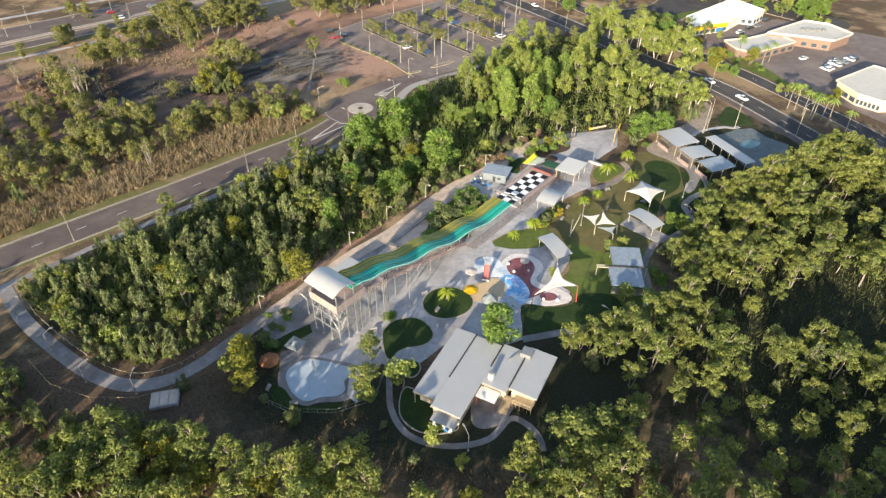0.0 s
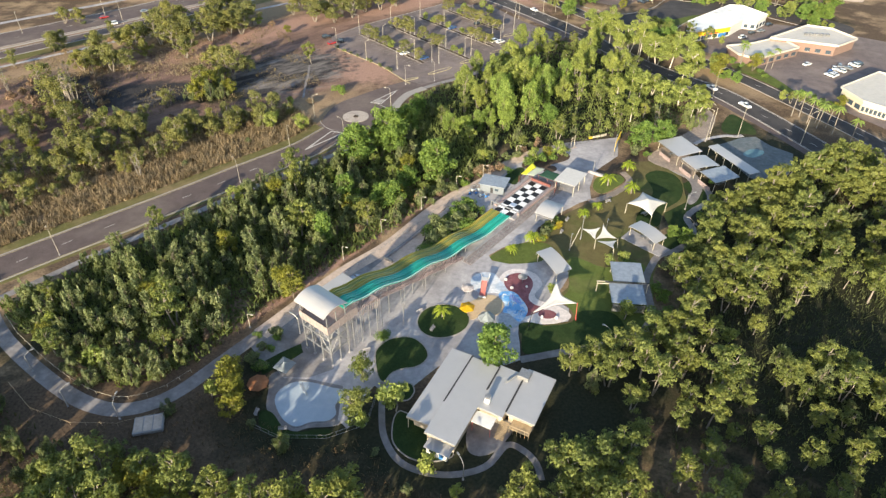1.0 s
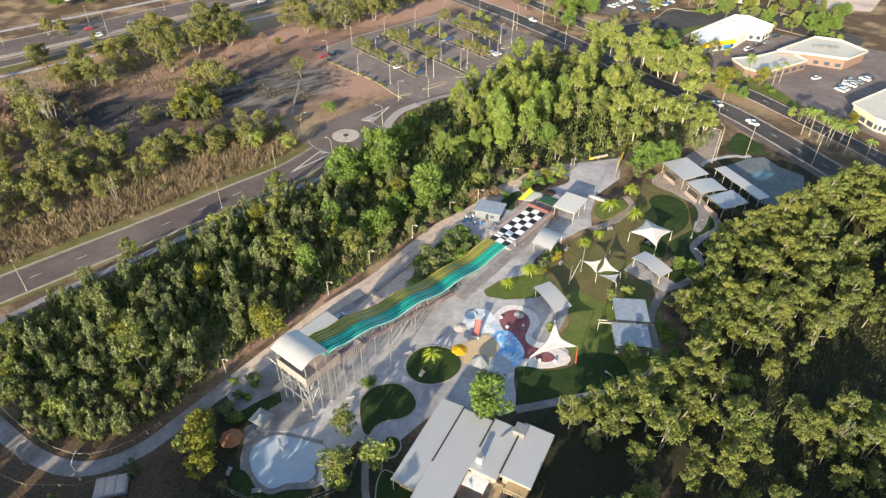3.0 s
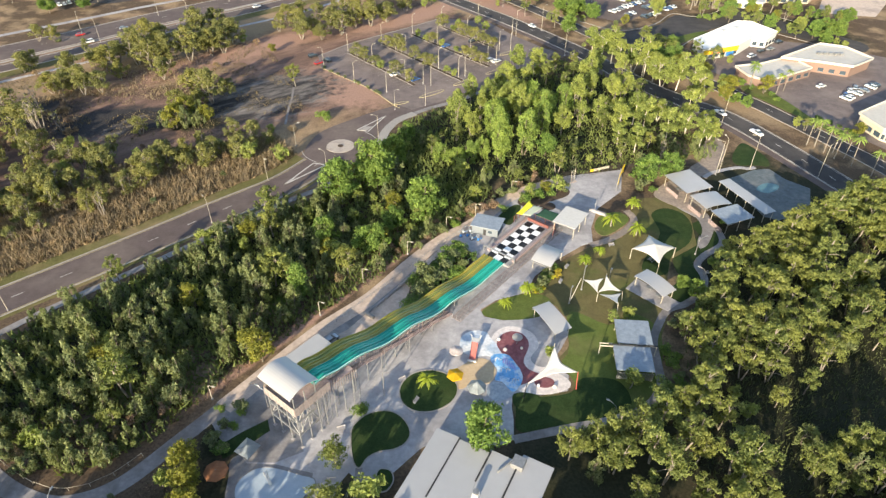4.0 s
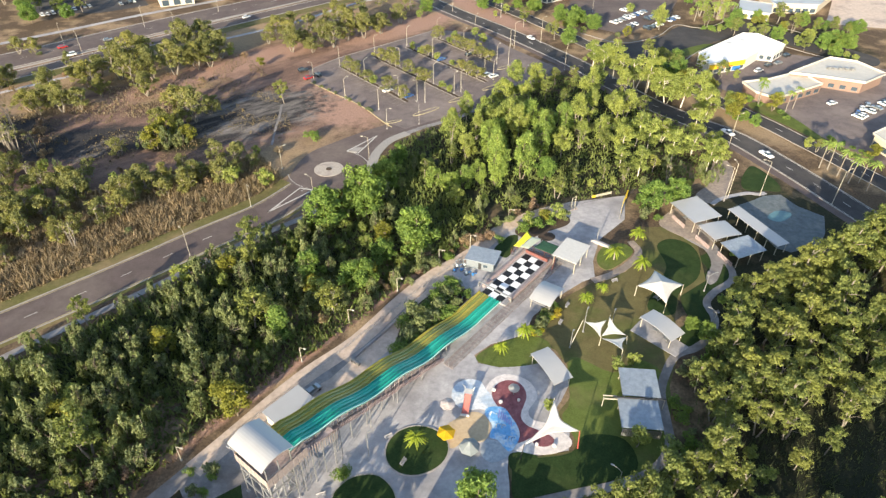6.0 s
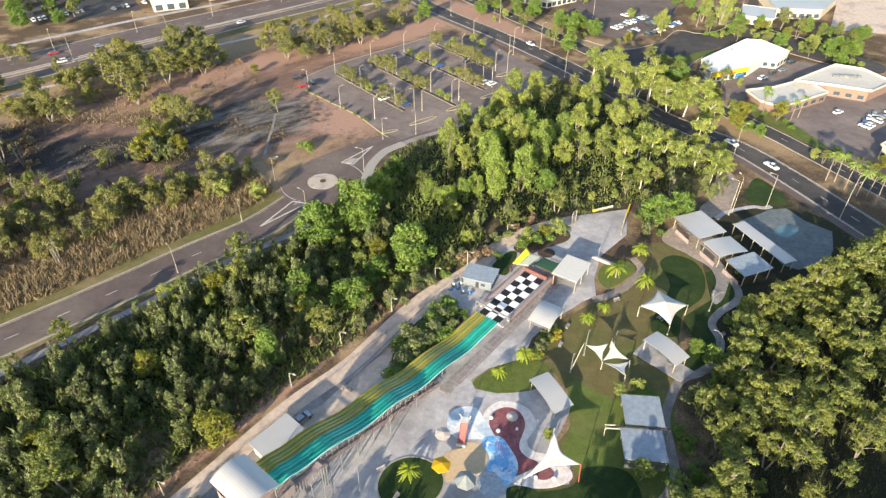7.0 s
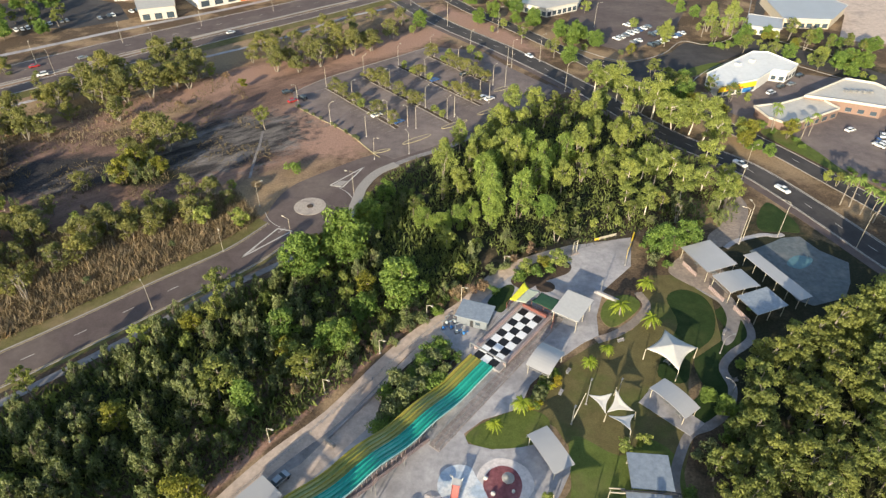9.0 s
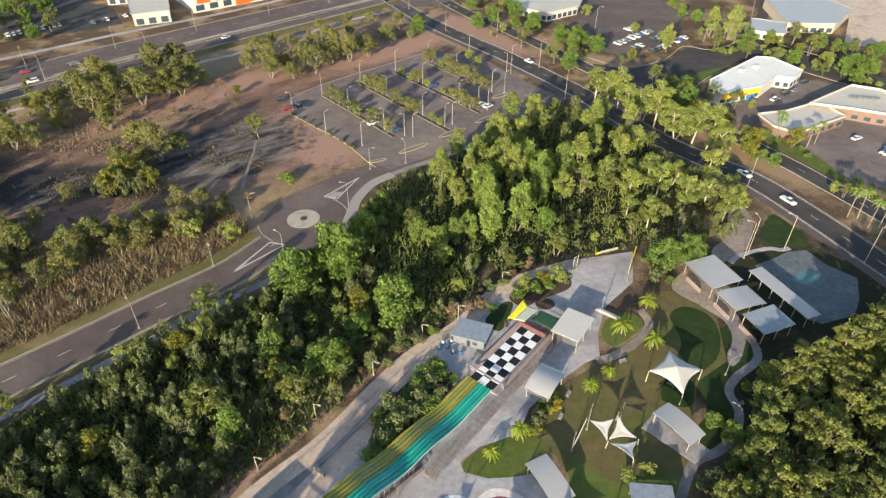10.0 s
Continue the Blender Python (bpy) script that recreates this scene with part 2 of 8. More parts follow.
M_STEEL_CREAM = surf("cream_painted_steel", (0.5, 0.455, 0.36), (0.42, 0.38, 0.3), 2.0, 0.5, bump=0.02)
M_WALL = surf("cream_wall", (0.6, 0.52, 0.4), (0.5, 0.43, 0.33), 1.5, 0.85)
M_WALL_WHITE = surf("white_wall", (0.64, 0.62, 0.58), (0.54, 0.53, 0.5), 1.5, 0.8)
# white wall with its shade mixed in, hence the dark grey-blue
M_WALL_SHADED = surf("shaded_white_wall", (0.2, 0.225, 0.25), (0.16, 0.18, 0.2), 1.5, 0.8)
M_PANEL = surf("pinkish_grey_panel", (0.33, 0.275, 0.26), (0.25, 0.205, 0.195), 1.5, 0.8)
M_BRICK = surf("brown_brick_wall", (0.24, 0.16, 0.128), (0.175, 0.115, 0.094), 4.0, 0.9)
M_TIMBER = surf("weathered_pink_timber", (0.42, 0.325, 0.31), (0.29, 0.22, 0.21), 3.0, 0.85)
M_BOARD = surf("grey_pink_decking", (0.34, 0.29, 0.28), (0.25, 0.215, 0.205), 2.5, 0.85, (0.4, 0.35, 0.33), 0.3, spread=0.2)
M_TIMBER_PALE = surf("pale_timber", (0.46, 0.36, 0.23), (0.34, 0.26, 0.165), 3.0, 0.8)
M_BARK = surf("pale_bark", (0.31, 0.275, 0.23), (0.18, 0.155, 0.13), 2.0, 0.9, bump=0.3)
M_BARK_WHITE = surf("white_gum_bark", (0.62, 0.56, 0.48), (0.42, 0.37, 0.31), 2.0, 0.85, bump=0.2)
M_BARK_DARK = surf("grey_bark", (0.2, 0.165, 0.13), (0.11, 0.09, 0.07), 2.0, 0.9, bump=0.3)
M_GOLD = surf("gold_fibreglass", (0.36, 0.315, 0.065), (0.3, 0.265, 0.05), 1.0, 0.25, bump=0.02, spec=0.5)
M_OLIVE = surf("olive_fibreglass", (0.235, 0.255, 0.06), (0.19, 0.21, 0.05), 1.0, 0.25, bump=0.02, spec=0.5)
M_TEAL = surf("teal_fibreglass", (0.035, 0.42, 0.325), (0.028, 0.35, 0.27), 1.0, 0.22, bump=0.02, spec=0.5)
M_TEAL_DEEP = surf("deep_green_fibreglass", (0.022, 0.33, 0.25), (0.018, 0.28, 0.21), 1.0, 0.22, bump=0.02, spec=0.5)
M_AQUA_LIP = surf("pale_aqua_lip", (0.5, 0.78, 0.72), (0.42, 0.68, 0.63), 1.0, 0.3, bump=0.02)
M_WHITE_TILE = surf("white_mat", (0.82, 0.83, 0.84), (0.74, 0.75, 0.77), 1.5, 0.5, bump=0.05)
M_BLACK_TILE = surf("black_mat", (0.02, 0.02, 0.022), (0.012, 0.012, 0.014), 1.5, 0.5, bump=0.05)
M_MAROON = surf("maroon_soft_floor", (0.24, 0.085, 0.095), (0.18, 0.062, 0.072), 1.5, 0.75, (0.3, 0.14, 0.145), 0.3)
M_PALE_FLOOR = surf("pale_pink_floor", (0.76, 0.69, 0.66), (0.66, 0.6, 0.57), 1.5, 0.75, (0.56, 0.52, 0.5), 0.2)
M_ISLAND = surf("cream_island_concrete", (0.46, 0.4, 0.34), (0.36, 0.31, 0.27), 1.5, 0.85, (0.28, 0.24, 0.22), 0.4)
M_SAND_FLOOR = surf("sand_coloured_floor", (0.55, 0.42, 0.27), (0.46, 0.34, 0.21), 1.5, 0.75)
M_BLUE_FLOOR = surf("blue_soft_floor", (0.2, 0.48, 0.8), (0.14, 0.38, 0.7), 1.2, 0.6, (0.62, 0.73, 0.82), 0.4, (0.46, 0.6))
M_SPLASH_PALE = surf("pale_splash_floor", (0.5, 0.58, 0.66), (0.42, 0.5, 0.6), 1.2, 0.7, (0.72, 0.73, 0.74), 0.3, (0.42, 0.56))
M_VIOLET = surf("violet_floor_paint", (0.36, 0.3, 0.62), (0.28, 0.24, 0.54), 2.0, 0.7)
M_POOL = surf("pale_blue_pool_floor", (0.36, 0.42, 0.48), (0.32, 0.385, 0.45), 0.5, 0.4, (0.4, 0.45, 0.5), 0.1, spread=0.05)
M_GREY_FLOOR = surf("blue_grey_soft_floor", (0.4, 0.43, 0.46), (0.32, 0.35, 0.385), 1.2, 0.7, (0.48, 0.5, 0.52), 0.3)
M_TERRACE = surf("blue_grey_terrace", (0.14, 0.162, 0.174), (0.095, 0.115, 0.125), 0.6, 0.7, (0.19, 0.195, 0.195), 0.15)
M_TURQUOISE = surf("turquoise_floor", (0.11, 0.22, 0.25), (0.085, 0.175, 0.2), 0.8, 0.4)
M_BAY = surf("worn_bay_paint", (0.32, 0.3, 0.28), (0.2, 0.185, 0.175), 4.0, 0.8)
M_RUST = surf("dull_red_steel", (0.21, 0.085, 0.075), (0.15, 0.06, 0.052), 2.0, 0.6)
M_RED = surf("red_paint", (0.46, 0.09, 0.08), (0.38, 0.075, 0.065), 1.5, 0.4, bump=0.02)
M_CHUTE = surf("faded_red_plastic", (0.43, 0.15, 0.13), (0.37, 0.125, 0.11), 1.5, 0.45, bump=0.02)
M_YELLOW = surf("yellow_paint", (0.8, 0.55, 0.03), (0.7, 0.46, 0.02), 1.5, 0.45, bump=0.02)
M_ORANGE = surf("orange_wall", (0.75, 0.16, 0.03), (0.65, 0.13, 0.02), 1.5, 0.6)
M_BLUE = surf("blue_paint", (0.06, 0.22, 0.5), (0.04, 0.17, 0.42), 1.5, 0.45)
M_TERRACOTTA = surf("terracotta_cloth", (0.5, 0.24, 0.12), (0.4, 0.18, 0.09), 1.5, 0.8)
M_GREY_TENT = surf("grey_cloth", (0.42, 0.46, 0.47), (0.34, 0.38, 0.4), 1.5, 0.8)
M_DARK = surf("dark_metal", (0.05, 0.05, 0.052), (0.03, 0.03, 0.032), 2.0, 0.6)
M_RUBBER = surf("tyre_rubber", (0.03, 0.03, 0.03), (0.02, 0.02, 0.02), 4.0, 0.85)
M_GLASS = glass_mat("dark_window_glass")
M_LAMP = surf("lamp_lens", (0.75, 0.75, 0.72), (0.68, 0.68, 0.66), 2.0, 0.3)
CAR_PAINTS = [surf("car_white", (0.8, 0.8, 0.79), (0.76, 0.76, 0.75), 1.0, 0.25, bump=0, spec=0.5),
              surf("car_silver", (0.45, 0.46, 0.47), (0.42, 0.43, 0.44), 1.0, 0.25, metal=0.6, bump=0, spec=0.5),
              surf("car_dark", (0.035, 0.04, 0.05), (0.03, 0.034, 0.042), 1.0, 0.25, bump=0, spec=0.5),
              surf("car_blue", (0.05, 0.12, 0.3), (0.045, 0.1, 0.26), 1.0, 0.25, bump=0, spec=0.5),
              surf("car_red", (0.4, 0.03, 0.03), (0.36, 0.025, 0.025), 1.0, 0.25, bump=0, spec=0.5)]
L_EUC = leaf_mat("gum_leaves", (0.09, 0.12, 0.034), (0.24, 0.275, 0.08), (0.24, 0.255, 0.066), 0.4)
L_BRIGHT = leaf_mat("bright_leaves", (0.085, 0.157, 0.033), (0.228, 0.33, 0.08), (0.19, 0.268, 0.058), 0.42)
L_OLIVE = leaf_mat("olive_leaves", (0.085, 0.115, 0.052), (0.27, 0.3, 0.142), (0.2, 0.235, 0.088), 0.4)
L_LIGHT = leaf_mat("light_green_leaves", (0.14, 0.19, 0.048), (0.33, 0.38, 0.11), (0.32, 0.355, 0.09), 0.42)
L_WEEP = leaf_mat("drooping_leaves", (0.13, 0.205, 0.044), (0.32, 0.41, 0.105), (0.27, 0.345, 0.08), 0.42)
L_GREY = leaf_mat("grey_green_leaves", (0.13, 0.145, 0.05), (0.275, 0.275, 0.1), (0.27, 0.26, 0.075), 0.4)
L_GOLD = leaf_mat("golden_green_leaves", (0.125, 0.14, 0.022), (0.27, 0.265, 0.045), (0.22, 0.22, 0.035))
L_PALM = leaf_mat("palm_fronds", (0.12, 0.18, 0.015), (0.26, 0.33, 0.03), (0.25, 0.3, 0.03))
L_STRAW = leaf_mat("dry_grass_blades", (0.17, 0.125, 0.075), (0.38, 0.3, 0.195), (0.26, 0.2, 0.12), 0.2)
L_FLOWER = leaf_mat("yellow_shrub_leaves", (0.3, 0.3, 0.02), (0.45, 0.42, 0.04), (0.4, 0.3, 0.05))
L_UNDER = leaf_mat("undergrowth_leaves", (0.04, 0.058, 0.022), (0.12, 0.138, 0.052), (0.09, 0.102, 0.038), 0.28)
L_LUSH = leaf_mat("lush_undergrowth_leaves", (0.07, 0.1, 0.03), (0.2, 0.24, 0.08), (0.15, 0.18, 0.055), 0.35)
L_RUST = leaf_mat("dead_scrub_leaves", (0.17, 0.105, 0.066), (0.36, 0.25, 0.165), (0.24, 0.19, 0.1), 0.25)
L_BROWN = leaf_mat("dry_undergrowth", (0.09, 0.062, 0.038), (0.24, 0.165, 0.1), (0.15, 0.125, 0.065), 0.2)

# ---- mesh helpers ----
def linked(name, data, mat, parent=None, label=""):
    data.materials.append(mat)
    ob = new(name, data)
    ob.parent = parent
    if label:
        ob["label"] = label
    return ob


def part(name, bm, mat, parent=None, label=""):
    """Links a bmesh as one mesh object under a thing or a part."""
    data = bpy.data.meshes.new(name)
    bm.to_mesh(data)
    bm.free()
    return linked(name, data, mat, parent, label)


def thing(name, m, label, category, group="", kind=""):
    ob = new(name)
    ob.empty_display_size = 0.3
    ob.matrix_basis = m
    return tagged(ob, label, category, group, kind)


def BM():
    return bmesh.new()


def box(bm, lo, hi, m=None, bevel=0.0):
    vs = [bm.verts.new((x, y, z)) for z in (lo[2], hi[2]) for y in (lo[1], hi[1]) for x in (lo[0], hi[0])]
    fs = [bm.faces.new([vs[i] for i in q]) for q in ((0, 2, 3, 1), (4, 5, 7, 6), (0, 1, 5, 4), (2, 6, 7, 3), (0, 4, 6, 2), (1, 3, 7, 5))]
    if bevel:
        made = bmesh.ops.bevel(bm, geom=list({e for f in fs for e in f.edges}), offset=bevel, segments=1, affect="EDGES")
        vs = list({v for f in made["faces"] for v in f.verts} | {v for v in vs if v.is_valid})
    if m is not None:
        for v in vs:
            v.co = m @ v.co
    return bm


def tube(bm, pts, radii, sides=6, cap=True):
    pts = [Vector(p) for p in pts]
    if not isinstance(radii, (list, tuple)):
        radii = [radii] * len(pts)
    rings = []
    for i, p in enumerate(pts):
        d = (pts[min(i + 1, len(pts) - 1)] - pts[max(i - 1, 0)]).normalized()
        a = d.orthogonal().normalized() if abs(d.z) > 0.99 else Vector((-d.y, d.x, 0)).normalized()
        b = d.cross(a)
        rings.append([bm.verts.new(p + radii[i] * (a * math.cos(k * math.tau / sides) + b * math.sin(k * math.tau / sides))) for k in range(sides)])
    for r, s in zip(rings, rings[1:]):
        for k in range(sides):
            bm.faces.new((r[k], r[(k + 1) % sides], s[(k + 1) % sides], s[k]))
    if cap:
        bm.faces.new(rings[0][::-1])
        bm.faces.new(rings[-1])
    return bm


def prism(bm, outline, z0, z1):
    """A solid slab on an outline of x, y."""
    lo = [bm.verts.new((x, y, z0)) for x, y in outline]
    hi = [bm.verts.new((x, y, z1)) for x, y in outline]
    n = len(lo)
    area = sum(outline[i][0] * outline[(i + 1) % n][1] - outline[(i + 1) % n][0] * outline[i][1] for i in range(n))
    if area < 0:
        lo, hi = lo[::-1], hi[::-1]
    bm.faces.new(hi)
    bm.faces.new(lo[::-1])
    for i in range(n):
        bm.faces.new((lo[i], lo[(i + 1) % n], hi[(i + 1) % n], hi[i]))
    return bm


def spline(pts, steps=6, closed=False):
    """A smooth line through a few points."""
    P = [Vector((*p, 0)) if len(p) == 2 else Vector(p) for p in pts]
    n, out = len(P), []
    for i in range(n if closed else n - 1):
        a, b = P[i], P[(i + 1) % n]
        p = P[(i - 1) % n] if closed or i else a * 2 - b
        q = P[(i + 2) % n] if closed or i + 2 < n else b * 2 - a
        for k in range(steps):
            t = k / steps
            out.append(0.5 * ((2 * a) + (b - p) * t + (2 * p - 5 * a + 4 * b - q) * t * t + (3 * a - p - 3 * b + q) * t ** 3))
    if not closed:
        out.append(P[-1])
    return out


def sides_of(line):
    out = []
    for i, p in enumerate(line):
        d = line[min(i + 1, len(line) - 1)] - line[max(i - 1, 0)]
        d.z = 0
        d.normalize()
        out.append((p, Vector((-d.y, d.x, 0))))
    return out


def ribbon(bm, line, left, right, z0, z1):
    """A solid strip along a line, between two offsets to its left."""
    prev = None
    for p, n in sides_of(line):
        a, b = p + n * left, p + n * right
        ring = [bm.verts.new((q.x, q.y, z)) for q, z in ((a, z0), (a, z1), (b, z1), (b, z0))]
        if prev:
            for k in range(4):
                bm.faces.new((prev[k], prev[(k + 1) % 4], ring[(k + 1) % 4], ring[k]))
        else:
            bm.faces.new(ring)
        prev = ring
    bm.faces.new(prev[::-1])
    bmesh.ops.recalc_face_normals(bm, faces=bm.faces)
    return bm


def oval(cx, cy, rx, ry, turn=0.0, n=28, wobble=0.0, seed=0):
    c, s = math.cos(radians(turn)), math.sin(radians(turn))
    out = []
    for k in range(n):
        a = k * math.tau / n
        w = 1 + wobble * math.sin(2 * a + seed) + 0.5 * wobble * math.sin(3 * a + 2 * seed)
        x, y = rx * w * math.cos(a), ry * w * math.sin(a)
        out.append((cx + x * c - y * s, cy + x * s + y * c))
    return out


def slab(name, outline, z0, z1, mat, label, category="", kind="structure", group=""):
    ob = part(name, prism(BM(), outline, z0, z1), mat)
    return tagged(ob, label, category, group, kind)


def strip(name, line, left, right, z0, z1, mat, label="", category="", parent=None, kind="structure"):
    ob = part(name, ribbon(BM(), line, left, right, z0, z1), mat, parent, "" if parent is None else label)
    return ob if parent else tagged(ob, label, category, "", kind)


def inside(x, y, poly):
    hit, n = False, len(poly)
    for i in range(n):
        (x0, y0), (x1, y1) = poly[i], poly[(i + 1) % n]
        if (y0 > y) != (y1 > y) and x < (x1 - x0) * (y - y0) / (y1 - y0) + x0:
            hit = not hit
    return hit


def from_line(x, y, line):
    best = 1e9
    for a, b in zip(line, line[1:]):
        dx, dy = b[0] - a[0], b[1] - a[1]
        t = max(0, min(1, ((x - a[0]) * dx + (y - a[1]) * dy) / (dx * dx + dy * dy + 1e-9)))
        best = min(best, math.hypot(x - a[0] - t * dx, y - a[1] - t * dy))
    return best


# ---- plan: the lines of roads and paths ----
LEFT_ROAD = spline([(-330, -48), (-200, 66), (-119, 138.5), (-76.5, 175.3), (-58.9, 191.5), (-43, 205.5), (-33, 219)])
PARK_ROAD = spline([(-20, 246), (-8, 257.5), (10, 271), (28, 287), (50, 308), (68, 322)])
BOULEVARD = spline([(-60, 560), (-2, 443), (20, 406), (50, 366), (75, 328), (88, 303), (99.5, 281.5), (111, 266.5), (123, 252), (132.5, 231), (141, 208), (158, 160), (172, 110), (190, 20)])
BOULEVARD_FAR = spline([(-30, 560), (28, 443), (48, 413), (73, 374), (94, 338), (117, 303), (138.4, 266), (146.4, 249.5), (155, 231), (163.5, 211), (178, 165), (208, 95)])
HIGHWAY = spline([(-430, 128), (-260, 270), (-175, 341), (-139.5, 373), (-95, 410), (-60, 438), (-10, 480), (60, 545)])
HIGHWAY_NEAR = spline([(-420, 108), (-250, 250), (-165, 323), (-130, 354), (-87, 392), (-50, 423), (-10, 458)])
MEDIAN = spline([(-425, 115), (-255, 257), (-170, 329), (-134.5, 360.3), (-91.4, 398.2), (-54, 430), (-20, 458)])
FOOTPATH = spline([(-340, -80), (-200, 45), (-113, 126), (-92, 147), (-66, 171), (-44, 192), (-29, 204.5), (-19, 216.5), (-13.4, 227), (-11.8, 236), (-10.6, 243), (-6.6, 251.6), (5, 261.6), (18, 269.5), (30, 280), (44, 293)])
SERVICE = spline([(-112, 127), (-100, 114), (-84, 101.5), (-73, 95), (-64, 93.2), (-55, 97), (-46, 107.5), (-36, 120), (-22, 138), (-10, 150), (1, 165), (9, 174.5), (20, 184), (31, 197), (42, 203.5), (54, 208)])
EAST_PATH = spline([(84, 191), (91, 181), (90.8, 172), (83.6, 166.3), (80, 162), (80, 156.2), (76.7, 150.3), (71.6, 146.3), (66.3, 144.1), (62.3, 138.8), (59.4, 133), (58.4, 126), (57, 119), (52, 113.5), (44, 110.5), (34, 108.5), (22.5, 106)])
CAFE_LOOP = spline([(-9, 100), (-9, 92), (-8, 85), (-4, 79), (4, 76.5), (12, 78), (17, 83), (20.5, 81.5), (22.5, 78.5), (23, 75)])
PLAZA_SOUTH = [(-34.5, 105), (-31.5, 101.5), (-26, 101.2), (-18, 99), (-18.2, 90), (-16, 87.6), (-13.6, 91), (-13, 96), (-11, 99), (-8, 96.5), (-4, 97), (3, 104), (9, 108), (14, 104.5), (19, 104.5), (22.5, 106), (23, 111), (23, 114.5),
         (23.6, 118), (30, 117.5), (36, 118.5)]
PLAZA = PLAZA_SOUTH + [(37, 123), (33.5, 127), (36.5, 131), (40, 137), (36, 145), (31.5, 142.5), (24, 141), (19, 142.5), (18.2, 145), (22.5, 148.5), (31, 151.5),
         (34, 158), (40, 164), (49, 171), (53, 173), (54, 180), (58, 190), (68, 200), (71.5, 213.5), (54, 210), (44, 204), (34.5, 198), (23.5, 186.5), (13.5, 177.3), (4.5, 165.2), (-5.5, 151), (-15, 138), (-21, 130), (-30, 128), (-37, 119), (-33, 110)]
LAWN = [(32, 152), (36, 159), (45, 166), (53, 171.5), (62, 175), (68, 184), (68.5, 190), (72, 196), (80, 196), (86, 186), (83, 171), (74, 165), (70, 157), (68, 146), (62, 135), (57, 118), (50, 113), (40, 111.5), (31, 110), (24, 108.3), (23.2, 114), (24, 117.8), (30, 117.2), (37, 118.5), (38, 124), (34.5, 127), (38, 131), (41.5, 137), (38, 146)]
CARPARK = [(-46, 318), (-34, 333), (12.5, 372), (37.6, 366), (49, 345), (66, 322), (58, 309), (40, 293), (13, 270), (-1, 261), (-9.5, 267), (-19, 281), (-31, 293), (-43, 305.5)]
SLIDE = pose(-18.4, 115.05, 0, 0, 0, 49.8)      # x along the slide, y to its left


def at_slide(x, y, z=0.0, turn=0.0):
    return SLIDE @ pose(x, y, z, 0, 0, turn)


# ---- ground and roads ----
bm = BM()
steps = [-2600, -1400, -800, -500, -350, -250, -150, -50, 50, 150, 250, 350, 450, 600, 900, 1500, 2600]
grid = [[bm.verts.new((x, y, 0 if abs(x) < 700 and abs(y) < 700 else -0.5)) for x in steps] for y in steps]
for r, s in zip(grid, grid[1:]):
    for k in range(len(steps) - 1):
        bm.faces.new((r[k], r[k + 1], s[k + 1], s[k]))
tagged(part("ground", bm, M_GROUND), "dry brown ground with straw-coloured grass, pink soil and burnt patches", "ground", "", "structure")


def road(name, line, half, mat, label, edge=None, kerbs=True, dash=None, dash_from=0, lines_at=0.35, edge_mat=None):
    ob = strip(name, line, half, -half, -0.2, 0.03, mat, label, "road")
    if kerbs:
        for side in (1, -1):
            strip("kerb", line, side * (half + 0.3), side * half, -0.2, 0.15, M_KERB, "pale concrete kerb", parent=ob)
    if edge_mat:
        for side in (1, -1):
            strip("edge_line", line, side * (half - lines_at), side * (half - lines_at - 0.18), 0.02, 0.036, edge_mat, "faded painted edge line", parent=ob)
    if dash:
        data = None
        run, due = 0.0, dash_from
        for a, b in zip(line, line[1:]):
            d = b - a
            length = d.length
            while due <= run + length:
                p = a + d * ((due - run) / length)
                if data is None:
                    q = box(BM(), (-1.5, -0.09, 0.02), (1.5, 0.09, 0.037))
                    o = part("lane_dash", q, M_PAINT, ob)
                    data = o.data
                else:
                    o = new("lane_dash", data)
                    o.parent = ob
                for shift in dash[:1]:
                    nrm = Vector((-d.y, d.x, 0)).normalized() * shift
                    o.matrix_basis = pose(p.x + nrm.x, p.y + nrm.y, 0, 0, 0, math.degrees(math.atan2(d.y, d.x)))
                due += 12.0
            run += length
    return ob


road("road", LEFT_ROAD, 6.0, M_ASPHALT, "two-lane grey asphalt road with faded edge lines", dash=(0.0,), dash_from=3.5, edge_mat=M_PAINT_YELLOW)
road("road", PARK_ROAD, 5.5, M_ASPHALT, "grey asphalt road from roundabout to car park", kerbs=False)
road("road", BOULEVARD, 5.0, M_ASPHALT_DARK, "dark asphalt carriageway of a divided road", dash=(0.0,), edge_mat=M_PAINT)
road("road", BOULEVARD_FAR, 3.8, M_ASPHALT_DARK, "dark asphalt far carriageway of a divided road", dash=(0.0,))
road("road", HIGHWAY, 10.2, M_ASPHALT, "wide grey highway carriageway with pale edges", dash=(0.0,), edge_mat=M_PAINT)
road("road", HIGHWAY_NEAR, 4.6, M_ASPHALT, "narrower grey highway carriageway", edge_mat=M_PAINT)
strip("median", MEDIAN, 0.8, -0.8, 0, 0.16, M_KERB, "pale concrete median of the highway", "median")
APRON = [(p.x, p.y) for p in spline([(-47.5, 209.5), (-41.6, 218), (-39.4, 226), (-38.2, 234), (-34.3, 243.6), (-25, 252.3), (-14.6, 260.6), (-3, 267.3), (1.5, 262), (-8.3, 251.8), (-12.4, 241), (-13.5, 232), (-15.4, 225.5), (-21, 216.2), (-31, 206.4), (-39.4, 200.4)], 4, True)]
slab("road", APRON, -0.2, 0.034, M_ASPHALT, "round asphalt apron of a small roundabout", "road")
slab("road", [(-22, 470), (0, 440), (20, 448), (40, 470), (20, 500), (-10, 500)], -0.2, 0.038, M_ASPHALT, "asphalt crossing of two divided roads", "road")
strip("verge", LEFT_ROAD, 10.5, 6.3, -0.1, 0.06, M_VERGE, "mown yellow-green grass verge beside the road", "verge")
